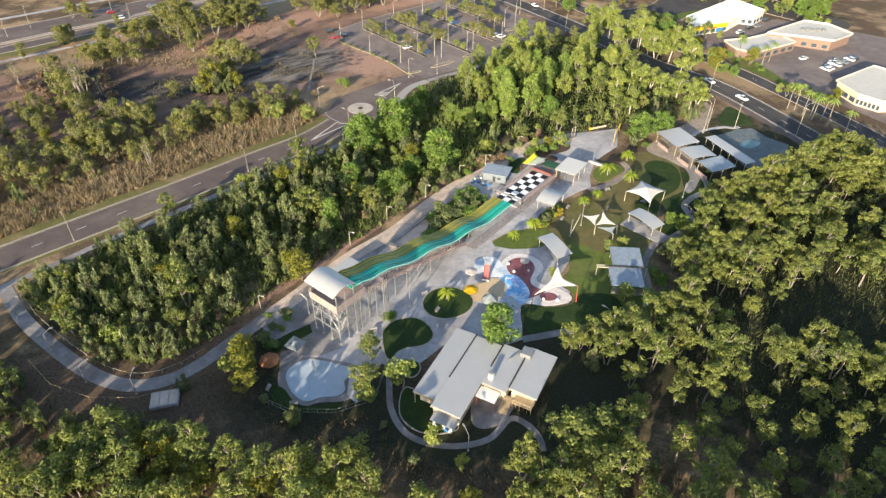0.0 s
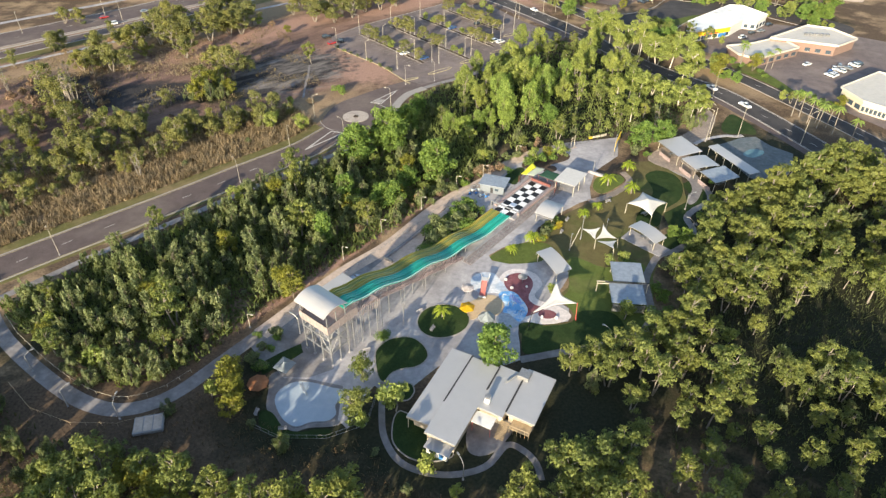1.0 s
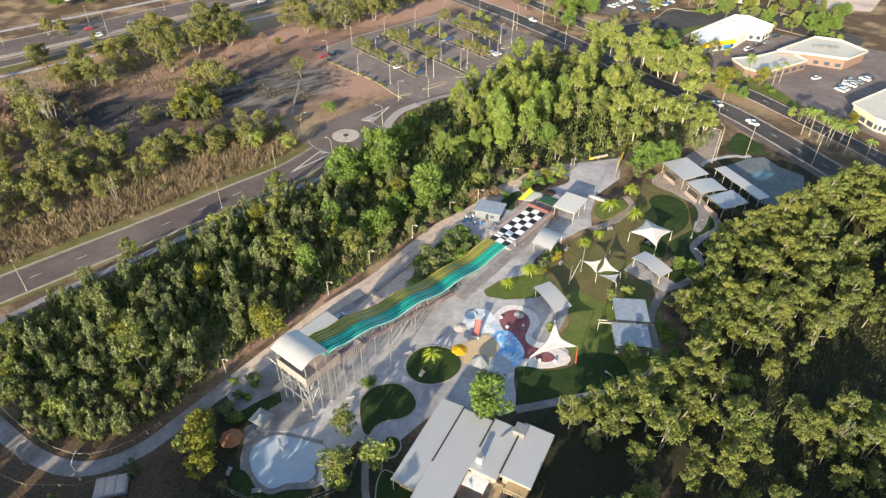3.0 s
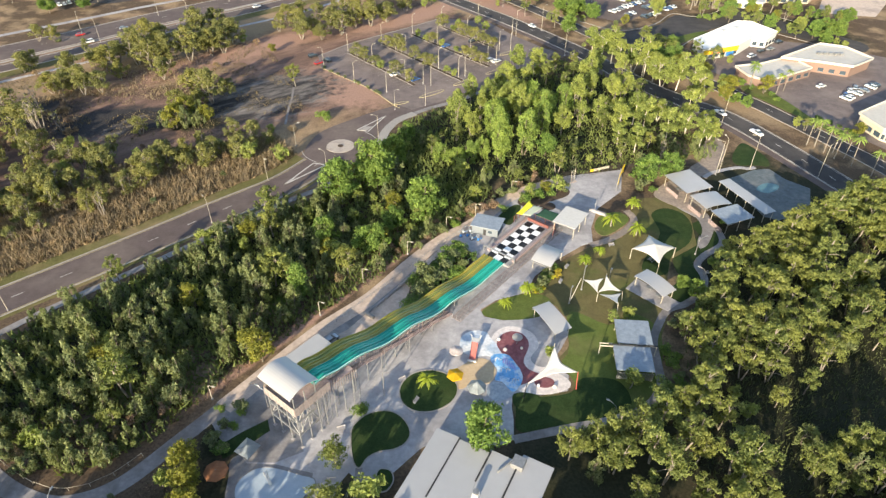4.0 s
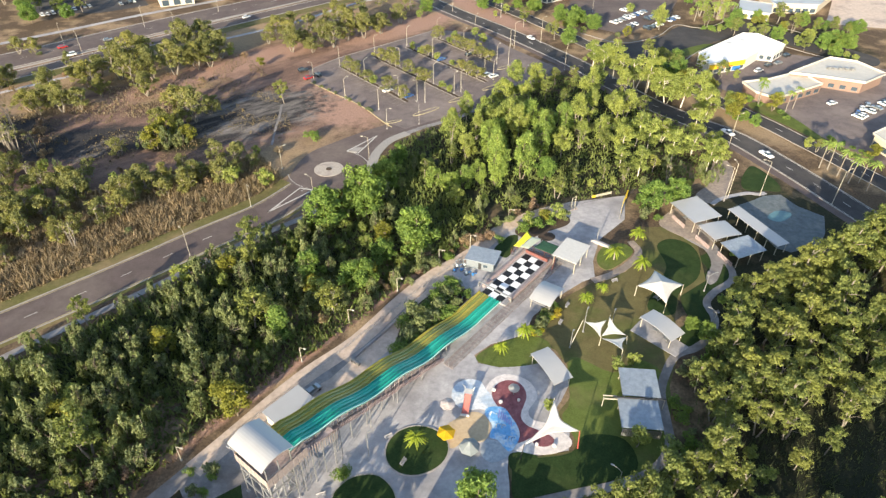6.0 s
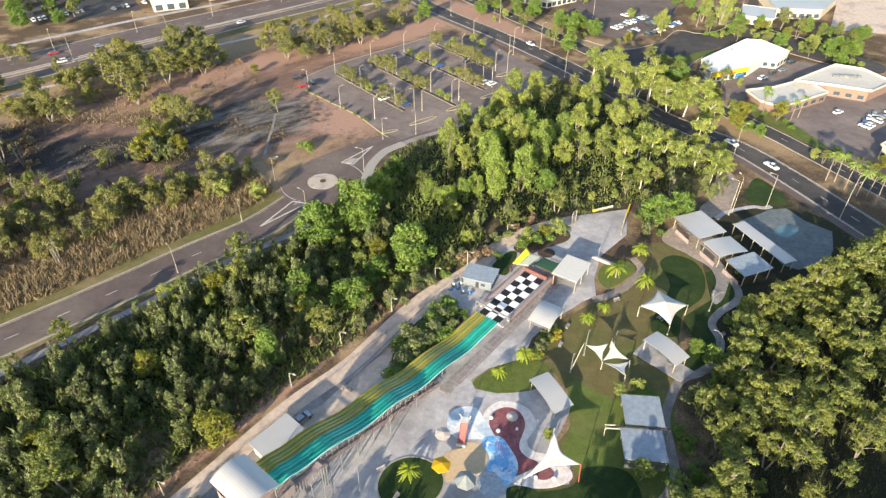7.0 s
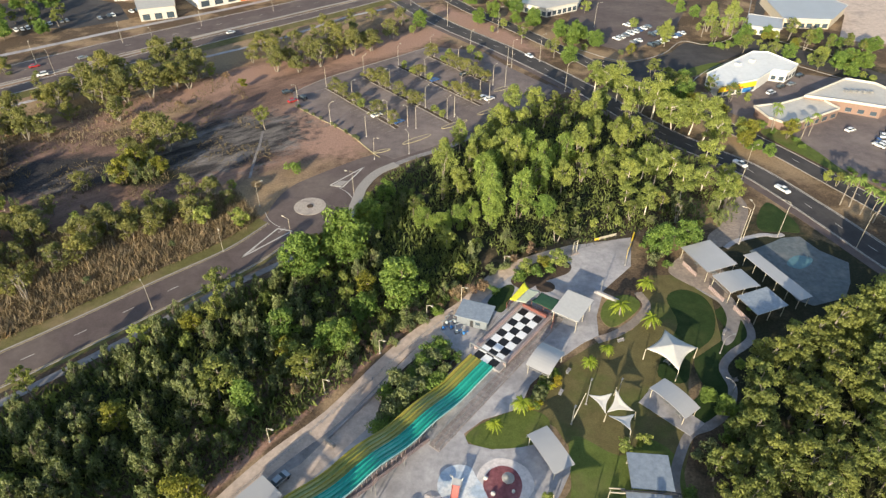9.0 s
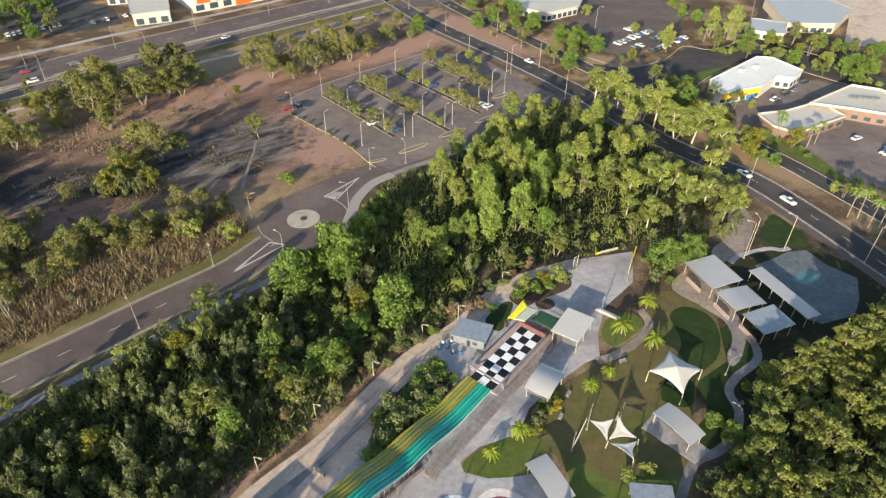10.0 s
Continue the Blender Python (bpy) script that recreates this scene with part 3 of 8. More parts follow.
strip("verge", LEFT_ROAD, -6.3, -7.6, -0.1, 0.06, M_VERGE, "narrow strip of dry grass beside the kerb", "verge")
# sunlit edge of the half-shaded carriageway, painted as a lighter strip
strip("road_shoulder", BOULEVARD, -8.4, -5.3, -0.1, 0.032, M_ASPHALT, "near edge of the divided road, sunlight painted as lighter asphalt", "road")
strip("verge", HIGHWAY_NEAR, -5.0, -12.0, -0.1, 0.05, M_VERGE, "dry grass verge of the highway", "verge")
# darker concrete here paints the shade along the footpath
strip("footpath", FOOTPATH, 1.1, -1.1, -0.1, 0.08, M_CONCRETE_OLD_SHADED, "long pale concrete footpath beside the road", "footpath")
strip("footpath", spline([(-260, 225), (-160, 305), (-103, 352), (-65, 382), (-35, 415), (-12, 432)]), 1.1, -1.1, -0.1, 0.08, M_CONCRETE, "pale footpath across the dry land", "footpath")
strip("footpath", spline([(-300, 275), (-188, 364), (-148, 397), (-95, 437), (-30, 495)]), 1.6, -1.6, -0.1, 0.08, M_CONCRETE, "broad pale footpath along the highway", "footpath")
BEND = len(SERVICE) * 9 // 20
# the bend is the shaded copy of the pinkish path, darkened in colour
strip("service_path", SERVICE[:BEND + 1], 2.0, -1.5, -0.1, 0.07, M_CONCRETE_OLD_SHADED, "worn concrete service path round the bend, tree shade in its grey", "path")
strip("service_path", SERVICE[BEND:], 2.3, -2.3, -0.1, 0.071, M_CONCRETE_PINK, "worn pinkish concrete service path round the park", "path")
slab("planting_bed", [(-38.2, 105.6), (-33.5, 109.4), (-29.4, 112), (-28.4, 109.2), (-32.5, 105.4), (-36.6, 102.6)], 0, 0.1, M_LAWN_DEEP_SHADED, "strip of dark grass beside the pool terrace", "planting")
slab("service_yard", [(-43, 114), (-36, 121), (-30, 130), (-16, 146), (-6, 155), (2, 163), (7, 160), (-2, 148), (-14, 134), (-22, 126), (-29, 112), (-36, 104)], -0.1, 0.065, M_CONCRETE_OLD_SHADED, "worn concrete service yard behind the slide", "yard")
# the trees' shade on this grass is in its dark green
strip("verge", EAST_PATH[4:-20], -0.9, -6.5, -0.1, 0.04, M_LAWN_DEEP_SHADED, "shaded grass between the winding path and the trees", "verge")
# winding path and cafe loop: tree shade put in as darker concrete
strip("footpath", EAST_PATH, 1.0, -1.0, -0.1, 0.09, M_CONCRETE_OLD_SHADED, "winding pale concrete path along the lawn", "footpath")
strip("footpath", CAFE_LOOP, 0.7, -0.7, -0.1, 0.085, M_CONCRETE_OLD_SHADED, "curved concrete path round the cafe garden", "footpath")
strip("footpath", spline([(67, 189), (68, 184), (64.5, 179), (58, 174), (52, 171.5)]), 1.1, -1.1, -0.1, 0.1, M_BEIGE, "curved beige concrete path round a lawn", "footpath")
slab("yard", [(-28, 129), (-15, 138.5), (-5.5, 151.2), (4.5, 165.4), (13, 176.5), (16, 173), (8, 160), (-2, 147), (-12, 135.5), (-20, 127)], -0.1, 0.066, M_CONCRETE_PINK, "sunlit pinkish concrete yard behind the slide", "paving")
# overlay that paints the shaded corner of the plaza darker
slab("plaza", [(-37.2, 119), (-33.2, 110), (-34.6, 105.2), (-31.6, 101.7), (-26, 101.5), (-20.5, 104), (-23, 110), (-27, 116), (-31, 124)], -0.1, 0.064, M_CONCRETE_OLD_SHADED, "stained concrete paving beside the tower, shade in its grey", "paving")
slab("plaza", PLAZA, -0.1, 0.06, M_CONCRETE, "broad grey concrete paving of the water park", "paving")
slab("lawn", LAWN, -0.1, 0.05, M_LAWN_DRY, "dry mown lawn with tan and olive patches", "lawn")
slab("lawn", [(p.x, p.y) for p in spline([(41, 144), (38.5, 131), (36, 126.5), (38, 119), (31, 113.5), (40, 111.5), (50, 113.5), (56.5, 119), (62, 136), (57, 143), (50, 139)], 4, True)], -0.1, 0.062, M_LAWN, "green watered part of the lawn", "lawn")
# lawn end in the darker green: its shade is painted
slab("lawn", [(p.x, p.y) for p in spline([(74, 186.5), (79, 190), (84, 187), (84.6, 180), (81, 172), (74, 166), (70, 158), (64, 160), (68, 168), (74, 177)], 4, True)], -0.1, 0.064, M_LAWN_DEEP_SHADED, "shaded green end of the lawn", "lawn")
slab("car_park", CARPARK, -0.2, 0.04, M_LOT, "large asphalt car park with marked bays", "car park")
slab("roundabout_island", oval(-26.5, 231.5, 5.05, 4.95, n=36), 0.0, 0.14, M_ISLAND, "round cream concrete island with dark centre", "island")
slab("roundabout_island", oval(-26.5, 231.5, 1.0, 1.0, n=20), 0.0, 0.3, M_MULCH, "small dark planted centre of the roundabout", "island")
for tri in ([(-42.3, 205.7), (-34.6, 219.6), (-30.1, 218.3)], [(-11.4, 255.6), (-21.6, 244.0), (-17.4, 242.6)]):
    bm = BM()
    line = [Vector((*p, 0)) for p in tri]
    for a, b in zip(line, line[1:] + line[:1]):
        ribbon(bm, [a, b], 0.22, -0.22, 0.03, 0.052)
    tagged(part("splitter_marking", bm, M_PAINT), "white painted triangle before the roundabout", "road marking", "", "structure")
slab("splitter_island", [(-21, 243.4), (-18, 243.2), (-15.8, 246.5), (-18.5, 246.6)], 0.0, 0.16, M_KERB, "small pale concrete traffic island", "island")
strip("footpath", spline([(-19, 216.5), (-13.4, 227), (-11.8, 236), (-10.6, 243), (-6.6, 251.6), (0, 257.6)]), 1.7, -1.7, 0.0, 0.13, M_KERB, "pale curved concrete footpath at the roundabout", "footpath")
strip("footpath", spline([(-49.4, 249), (-50.4, 262), (-50.8, 272), (-51.8, 283)]), 0.45, -0.45, -0.1, 0.04, M_CONCRETE_OLD_SHADED, "narrow pale walking trail over burnt ground", "trail")
yield_data = None
for a0, a1 in ((196, 236), (16, 52)):
    for k in range(9):
        a = radians(a0 + (a1 - a0) * k / 8)
        mark = part("give_way_dash", box(BM(), (-0.45, -0.12, 0.03), (0.45, 0.12, 0.052)), M_PAINT) if yield_data is None else new("give_way_dash", yield_data)
        yield_data = mark.data
        mark.matrix_basis = pose(-26.5 + 13.8 * math.cos(a), 231.5 + 13.2 * math.sin(a), 0, 0, 0, math.degrees(a) + 90)
        tagged(mark, "short white painted dash before the roundabout", "road marking", "give way dashes", "structure")

# ---- the slide tower and the racing slide ----
def slide_height(x):
    run = max(0.0, min(1.0, x / 55.0))
    base = 11.9 * (1 - run) ** 1.28 + 0.75
    return base + 0.5 * math.sin((x - 5) * math.tau / 17.5) * min(1, x / 5) * min(1, max(0, (60 - x) / 20))


def build_slide():
    top = thing("racing_slide", SLIDE, "wavy eight-lane racing slide in gold and teal fibreglass", "water slide")
    half, count = 3.3, 8
    wide = 2 * half / count
    mats = [M_GOLD, M_OLIVE, M_GOLD, M_OLIVE, M_TEAL_DEEP, M_TEAL, M_TEAL_DEEP, M_TEAL]
    xs = [i * 1.0 for i in range(-3, 66)]
    for k in range(count):
        y1 = half - k * wide
        bm, prev = BM(), None
        for x in xs:
            z = slide_height(x)
            prof = [(y1, z + 0.28), (y1 - 0.1, z + 0.28), (y1 - 0.17, z + 0.03), (y1 - wide / 2, z), (y1 - wide + 0.17, z + 0.03), (y1 - wide + 0.1, z + 0.28), (y1 - wide + 0.01, z + 0.28), (y1 - wide + 0.01, z - 0.15), (y1, z - 0.15)]
            ring = [bm.verts.new((x, y, zz)) for y, zz in prof]
            if prev:
                n = len(ring)
                for i in range(n):
                    bm.faces.new((prev[i], ring[i], ring[(i + 1) % n], prev[(i + 1) % n]))
            else:
                bm.faces.new(ring)
            prev = ring
        bm.faces.new(prev[::-1])
        bmesh.ops.recalc_face_normals(bm, faces=bm.faces)
        part("lane", bm, mats[k], top, "gold fibreglass lane" if k < 4 else "teal fibreglass lane")
    for y in (half + 0.06, -half - 0.06):
        tube_pts = [(x, y, slide_height(x) + 0.3) for x in xs]
        part("edge_lip", tube(BM(), tube_pts, 0.12, 5), M_AQUA_LIP if y < 0 else M_GOLD, top, "rounded edge lip")
    # thin uprights under the edge, down to the stair
    slat = box(BM(), (-0.05, -0.04, -1.0), (0.05, 0.04, 0.0))
    slat_data = None
    for k in range(28):
        x = 1.5 + k * 1.36
        o = part("upright", slat, M_TIMBER, top) if slat_data is None else new("upright", slat_data)
        slat_data, o.parent = o.data, top
        drop = max(0.6, slide_height(x) - 0.1 - max(0.3, (40.6 - x) * 0.2475))
        o.matrix_basis = pose(x, -3.25 - 0.1 * (k % 2), slide_height(x) - 0.12) @ Matrix.Diagonal((1, 1, drop, 1))
    # columns in pairs, with a cross beam and braces
    for x in [3, 7.5, 12, 16.5, 21, 25.5, 30, 34.5, 39, 43.5]:
        z = slide_height(x) - 0.2
        for y in (2.6, -2.6):
            part("column", tube(BM(), [(x, y, 0), (x, y, z)], 0.11, 6), M_STEEL, top)
        part("cross_beam", box(BM(), (x - 0.12, -3.2, z - 0.35), (x + 0.12, 3.2, z)), M_STEEL, top)
        if z > 4:
            part("brace", tube(BM(), [(x, 2.6, z * 0.25), (x, -2.6, z * 0.9)], 0.07, 5), M_STEEL, top)
        if z > 2.2:
            part("prop", tube(BM(), [(x, -2.6, z * 0.55), (x + 2.4, -2.6, slide_height(x + 2.4) - 0.2)], 0.07, 5), M_STEEL, top)
    for y in (2.6, -2.6):
        bm = tube(BM(), [(x, y, slide_height(x) - 0.3) for x in xs[:48:2]], 0.1, 5)
        part("side_beam", bm, M_STEEL, top)
    return top


def build_stair():
    """The long timber stair that climbs to the tower beside the slide."""
    st = thing("slide_stair", SLIDE, "long weathered pinkish timber stair climbing to the slide tower", "stair")
    y0, y1, rise, going = -2.85, -4.05, 0.15, 0.5
    x, z, n = 40.6, 0.06, 0
    runs = []
    while z < 10.6:
        start = (x, z)
        for _ in range(14):
            if z >= 10.6:
                break
            bm = box(BM(), (-going, y1, -0.05), (0.02, y0, 0.0))
            o = part("tread", bm, M_TIMBER, st) if n == 0 else new("tread", tread_data)
            if n == 0:
                tread_data = o.data
            else:
                bm.free()
                o.parent = st
            z += rise
            o.matrix_basis = pose(x, 0, z)
            x -= going
            n += 1
        runs.append((start, (x, z)))
        part("landing", box(BM(), (x - 1.3, y1, z - 0.08), (x, y0, z)), M_TIMBER, st)
        runs.append(((x, z), (x - 1.3, z)))
        x -= 1.3
    for y in (y0, y1):
        pts = [(40.6, y, 0.06)] + [(b[0], y, b[1]) for _, b in runs]
        for dz, name in ((0.0, "stringer"), (0.55, "rail"), (1.05, "handrail")):
            part(name, tube(BM(), [(px, py, pz + dz) for px, py, pz in pts], 0.06 if dz else 0.12, 5), M_TIMBER, st)
        bm = BM()
        for (a, b) in runs:
            steps_here = max(2, int(abs(b[0] - a[0]) / 0.42))
            for i in range(steps_here):
                t = i / steps_here
                px, pz = a[0] + (b[0] - a[0]) * t, a[1] + (b[1] - a[1]) * t
                box(bm, (px - 0.04, y - 0.02, pz - 0.3), (px + 0.04, y + 0.02, pz + 1.05))
        tagged(part("balustrade", bm, M_TIMBER, st), kind="stuff")
    for (a, b) in runs[1::2]:
        for y in (y0, y1):
            part("post", tube(BM(), [(a[0] - 0.8, y, 0), (a[0] - 0.8, y, a[1] + 1.1)], 0.07, 6), M_STEEL, st)
    return st


def build_tower():
    t = thing("slide_tower", SLIDE, "tall steel slide tower with a curved white roof and pale panels", "tower")
    x0, x1, y0, y1, deck = -9.6, -3.4, -4.9, 4.6, 11.6
    for x in (x0 + 0.4, (x0 + x1) / 2, x1 - 0.4):
        for y in (y0 + 0.4, -1.5, 1.5, y1 - 0.4):
            part("column", tube(BM(), [(x, y, 0), (x, y, 15.0 if abs(y) > 2 else deck)], 0.13, 8), M_STEEL, t)
            part("footing", box(BM(), (x - 0.35, y - 0.35, 0.0), (x + 0.35, y + 0.35, 0.22), bevel=0.05), M_CONCRETE, t)
    part("deck", box(BM(), (x0, y0, deck - 0.3), (0.2, y1, deck), bevel=0.05), M_TIMBER, t)
    for z in (3.9, 7.8):
        for y in (y0 + 0.4, y1 - 0.4):
            part("beam", box(BM(), (x0 + 0.3, y - 0.12, z - 0.15), (x1 - 0.3, y + 0.12, z + 0.15)), M_STEEL, t)
        for x in (x0 + 0.4, x1 - 0.4):
            part("beam", box(BM(), (x - 0.12, y0 + 0.3, z - 0.15), (x + 0.12, y1 - 0.3, z + 0.15)), M_STEEL, t)
    for za, zb in ((3.9, 7.8), (7.8, 11.3)):
        for y in (y0 + 0.4, y1 - 0.4):
            part("brace", tube(BM(), [(x0 + 0.4, y, za), ((x0 + x1) / 2, y, zb), (x1 - 0.4, y, za)], 0.06, 5), M_STEEL, t)
        part("brace", tube(BM(), [(x0 + 0.4, y0 + 0.4, za), (x0 + 0.4, -1.5, zb)], 0.08, 5), M_STEEL, t)
        part("brace", tube(BM(), [(x0 + 0.4, y1 - 0.4, za), (x0 + 0.4, 1.5, zb)], 0.08, 5), M_STEEL, t)
    # panels round the deck, of separate boards
    panel = box(BM(), (-0.53, -0.03, 0), (0.53, 0.03, 2.3), bevel=0.02)
    first = part("panel", panel, M_PANEL, t, "pinkish cream side panel")
    spots = [(x0, y0 + 0.6 + k * 1.15, 90) for k in range(8)] + [(x0 + 0.6 + k * 1.15, y0, 0) for k in range(8)] + [(x0 + 0.6 + k * 1.15, y1, 0) for k in range(6)]
    for i, (x, y, r) in enumerate(spots):
        o = first if i == 0 else new("panel", first.data)
        o.parent = t
        o.matrix_basis = pose(x, y, deck - 1.3, 0, 0, r)
    # slatted pink screen of the gangway between tower and stair
    slat, slat_data = box(BM(), (-0.07, -0.03, 0), (0.07, 0.03, 2.9)), None
    for k in range(17):
        o = part("slat", slat, M_PANEL, t) if slat_data is None else new("slat", slat_data)
        slat_data, o.parent = o.data, t
        o.matrix_basis = pose(x1 + 0.6 + k * 0.6, y0 + 0.15, deck - 1.9 - 0.16 * k)
    part("gangway", box(BM(), (x1, y0 + 0.2, deck - 1.25), (x1 + 9.5, y0 + 1.6, deck - 1.1)), M_TIMBER, t)
    for k in range(4):
        part("column", tube(BM(), [(x1 + 1.2 + 2.6 * k, y0 + 0.25, 0), (x1 + 1.2 + 2.6 * k, y0 + 0.25, deck - 1.2)], 0.09, 6), M_STEEL, t)
    for y in (y0, y1):
        part("rail", tube(BM(), [(x0, y, deck + 1.5), (x1 + 0.4, y, deck + 1.5)], 0.05, 5), M_STEEL, t)
    # the curved roof: an arch along the slide, wide across it
    bm, n = BM(), 14
    rows = []
    for k in range(n + 1):
        a = k / n
        x = x0 - 0.3 + (x1 - x0 + 1.0) * a
        z = 14.9 + 1.75 * math.sin(math.pi * (0.12 + 0.8 * a)) - 0.5
        rows.append([bm.verts.new(v) for v in ((x, y0 + 0.4, z), (x, y1 + 0.6, z), (x, y1 + 0.6, z + 0.14), (x, y0 + 0.4, z + 0.14))])
    for r, s in zip(rows, rows[1:]):
        for i in range(4):
            bm.faces.new((r[i], s[i], s[(i + 1) % 4], r[(i + 1) % 4]))
    bm.faces.new(rows[0]), bm.faces.new(rows[-1][::-1])
    bmesh.ops.recalc_face_normals(bm, faces=bm.faces)
    for f in bm.faces:
        f.smooth = False
    roof = part("roof", bm, M_ROOF, t, "curved pale metal roof")
    for x in (x0 + 0.4, x1 - 0.4):
        part("roof_truss", tube(BM(), [(x, y0 + 0.2, 15.0), (x, y1 - 0.2, 15.0)], 0.1, 5), M_STEEL, roof)
    return t


def build_landing():
    """The flat run-out with black and white mats, its side walls and gantry."""
    l = thing("slide_landing", SLIDE @ pose(0, -0.3, 0), "chequered black and white run-out of the racing slide", "run-out")
    part("base", box(BM(), (64.9, -4.6, 0.0), (88.5, 4.4, 0.62), bevel=0.05), M_CONCRETE, l)
    tile = box(BM(), (-1.16, -1.03, 0), (1.16, 1.03, 0.09), bevel=0.04)
    white = part("tile", tile, M_WHITE_TILE, l)
    tile = box(BM(), (-1.16, -1.03, 0), (1.16, 1.03, 0.085), bevel=0.04)
    black = part("tile", tile, M_BLACK_TILE, l)
    used = set()
    for i in range(9):
        for j in range(3):
            src = black if (i + j) % 2 == 0 else white
            o = src if src not in used else new("tile", src.data)
            used.add(src)
            o.parent = l
            o.matrix_basis = pose(66.25 + i * 2.36, 2.1 - j * 2.1, 0.63, 0, 0, 0)
    for y, m in ((4.1, M_TIMBER), (-4.3, M_TIMBER)):
        part("side_wall", box(BM(), (67.2, y - 0.45, 0.4), (88.2, y + 0.35, 1.15), bevel=0.06), m, l, "pinkish padded side wall")
    part("end_wall", box(BM(), (86.9, -3.6, 0.4), (87.5, 3.5, 1.5), bevel=0.06), M_RUST, l, "dull red end wall")
    for x in (67.2,):
        g = part("gantry", box(BM(), (x - 0.2, -4.9, 1.7), (x + 0.2, 5.6, 2.0), bevel=0.04), M_STEEL, l, "grey steel gantry over the slide end")
        for y in (-4.8, 5.5):
            part("gantry_leg", box(BM(), (x - 0.12, y - 0.12, 0), (x + 0.12, y + 0.12, 1.7)), M_STEEL, g)
    for y in (5.6,):
        part("fence_rail", tube(BM(), [(50, y, 1.1), (88, y, 1.1)], 0.05, 5), M_STEEL, l)
        for k in range(20):
            part("fence_post", tube(BM(), [(50 + 2 * k, y, 0), (50 + 2 * k, y, 1.15)], 0.04, 5), M_STEEL, l)
    return l


def build_queue_lane():
    """The boarded lane with rails that runs from the gate to the foot of the stair."""
    q = thing("queue_lane", SLIDE, "railed grey-pink boarded lane beside the run-out", "walkway")
    board = box(BM(), (-0.29, -7.4, 0.06), (0.29, -4.6, 0.16))
    data = None
    for k in range(84):
        o = part("board", board, M_BOARD, q) if data is None else new("board", data)
        data, o.parent = o.data, q
        o.matrix_basis = pose(40 + 0.6 * k, 0, 0)
    for y in (-4.7, -6.0, -7.3):
        for z in (0.6, 1.1):
            part("rail", tube(BM(), [(40, y, z + 0.1), (90, y, z + 0.1)], 0.045, 4), M_STEEL, q)
        post = None
        for k in range(11):
            o = part("post", tube(BM(), [(0, 0, 0.1), (0, 0, 1.22)], 0.05, 5), M_STEEL, q) if post is None else new("post", post)
            post, o.parent = o.data, q
            o.matrix_basis = pose(40 + 5.0 * k, y, 0)
    return q


build_slide()
build_queue_lane()
build_stair()
build_tower()
build_landing()

# ---- the water park: floors ----
def blob_line(pts, steps=5):
    return [(p.x, p.y) for p in spline(pts, steps, True)]


ISLAND_1 = oval(4.8, 119.2, 6.3, 5.9, 10, 30, 0.03, 1)
PARK_FLOORS = [
        (ISLAND_1, "planting_island", M_LAWN_DEEP_SHADED, 0.14, "round island of deep green grass, shade in its colour"),
        (blob_line([(-11.4, 108.2), (-10.4, 111), (-7.6, 113.3), (-3.4, 113.7), (-0.4, 111.5), (1.0, 108.2), (0.1, 105.6), (-2.2, 104.1), (-5.2, 103.6), (-7.5, 102.2), (-9, 99.9), (-10.5, 102)]), "planting_island", M_LAWN_DEEP_SHADED, 0.14, "kidney-shaped grass island beside the cafe"),
        (blob_line([(18.5, 143.8), (23, 148), (31, 151), (36, 149.5), (36.5, 146), (33, 142.2), (24, 141.2)]), "grass_wedge", M_LAWN, 0.075, "sunlit grass wedge beside the splash pad"),
        (blob_line([(23.6, 117.6), (26.4, 118.2), (29.4, 117), (27.5, 115), (23.8, 114.4)]), "garden_bed", M_LAWN_DEEP_SHADED, 0.13, "dark green garden bed below the splash pad"),
        (blob_line([(-5.2, 99.4), (-2.8, 99.3), (-2.1, 97), (-3.5, 94.8), (-5.5, 95.4)]), "planting_island", M_LAWN_DEEP_SHADED, 0.13, "small round island of dark grass by the cafe"),
        # this grass takes its shade from the dark material
        (blob_line([(-5, 92), (-6.5, 85), (-3, 80.5), (2, 79.5), (6, 81), (3, 85)]), "planting_island", M_LAWN_DEEP_SHADED, 0.1, "shaded grass before the cafe"),
        (blob_line([(8.8, 82.6), (9.6, 88.6), (13, 90.5), (19, 88.2), (16.5, 83.5), (14.6, 81.6), (11, 80.6)]), "cafe_yard", M_CONCRETE_OLD_SHADED, 0.1, "grey concrete yard before the cafe kitchen"),
]
OUTER_FLOORS = [
        (blob_line([(58, 186), (64, 188), (66.5, 184.5), (63, 180), (57, 176), (55, 180)]), "lawn", M_LAWN, 0.12, "small crescent of dry lawn by the entry"),
        (blob_line([(78, 197), (82, 203), (88, 206), (94, 196), (90, 186), (84, 190)]), "shelter_paving", M_BEIGE, 0.1, "beige paving under the picnic shelters"),
        (blob_line([(85.6, 190), (91, 188), (91.6, 181), (89, 175.5), (86, 171), (83.4, 169.4), (83.6, 172.5), (87, 178), (87.6, 184)]), "shelter_paving", M_CONCRETE_OLD_SHADED, 0.08, "grey paving at the end of the winding path"),
        ([(104.5, 206.5), (112, 210), (116.6, 212.6), (122.4, 213.2), (125, 206.4), (130.6, 200.6), (126.5, 192), (122, 186), (112, 183), (108.6, 185)], "pool_terrace", M_TERRACE, 0.09, "blue-grey paved terrace of the second pool"),
        (blob_line([(112.6, 200.4), (117, 204), (121, 202.6), (119, 199.8), (115, 198)]), "wading_pool", M_TURQUOISE, 0.13, "small turquoise wading pool"),
        (blob_line([(94, 208), (102.5, 211.6), (108, 218.6), (113, 228.6), (112.6, 236), (107, 233), (102, 221), (95, 214)]), "footpath", M_BEIGE, 0.08, "pinkish concrete forecourt of the entry"),
]
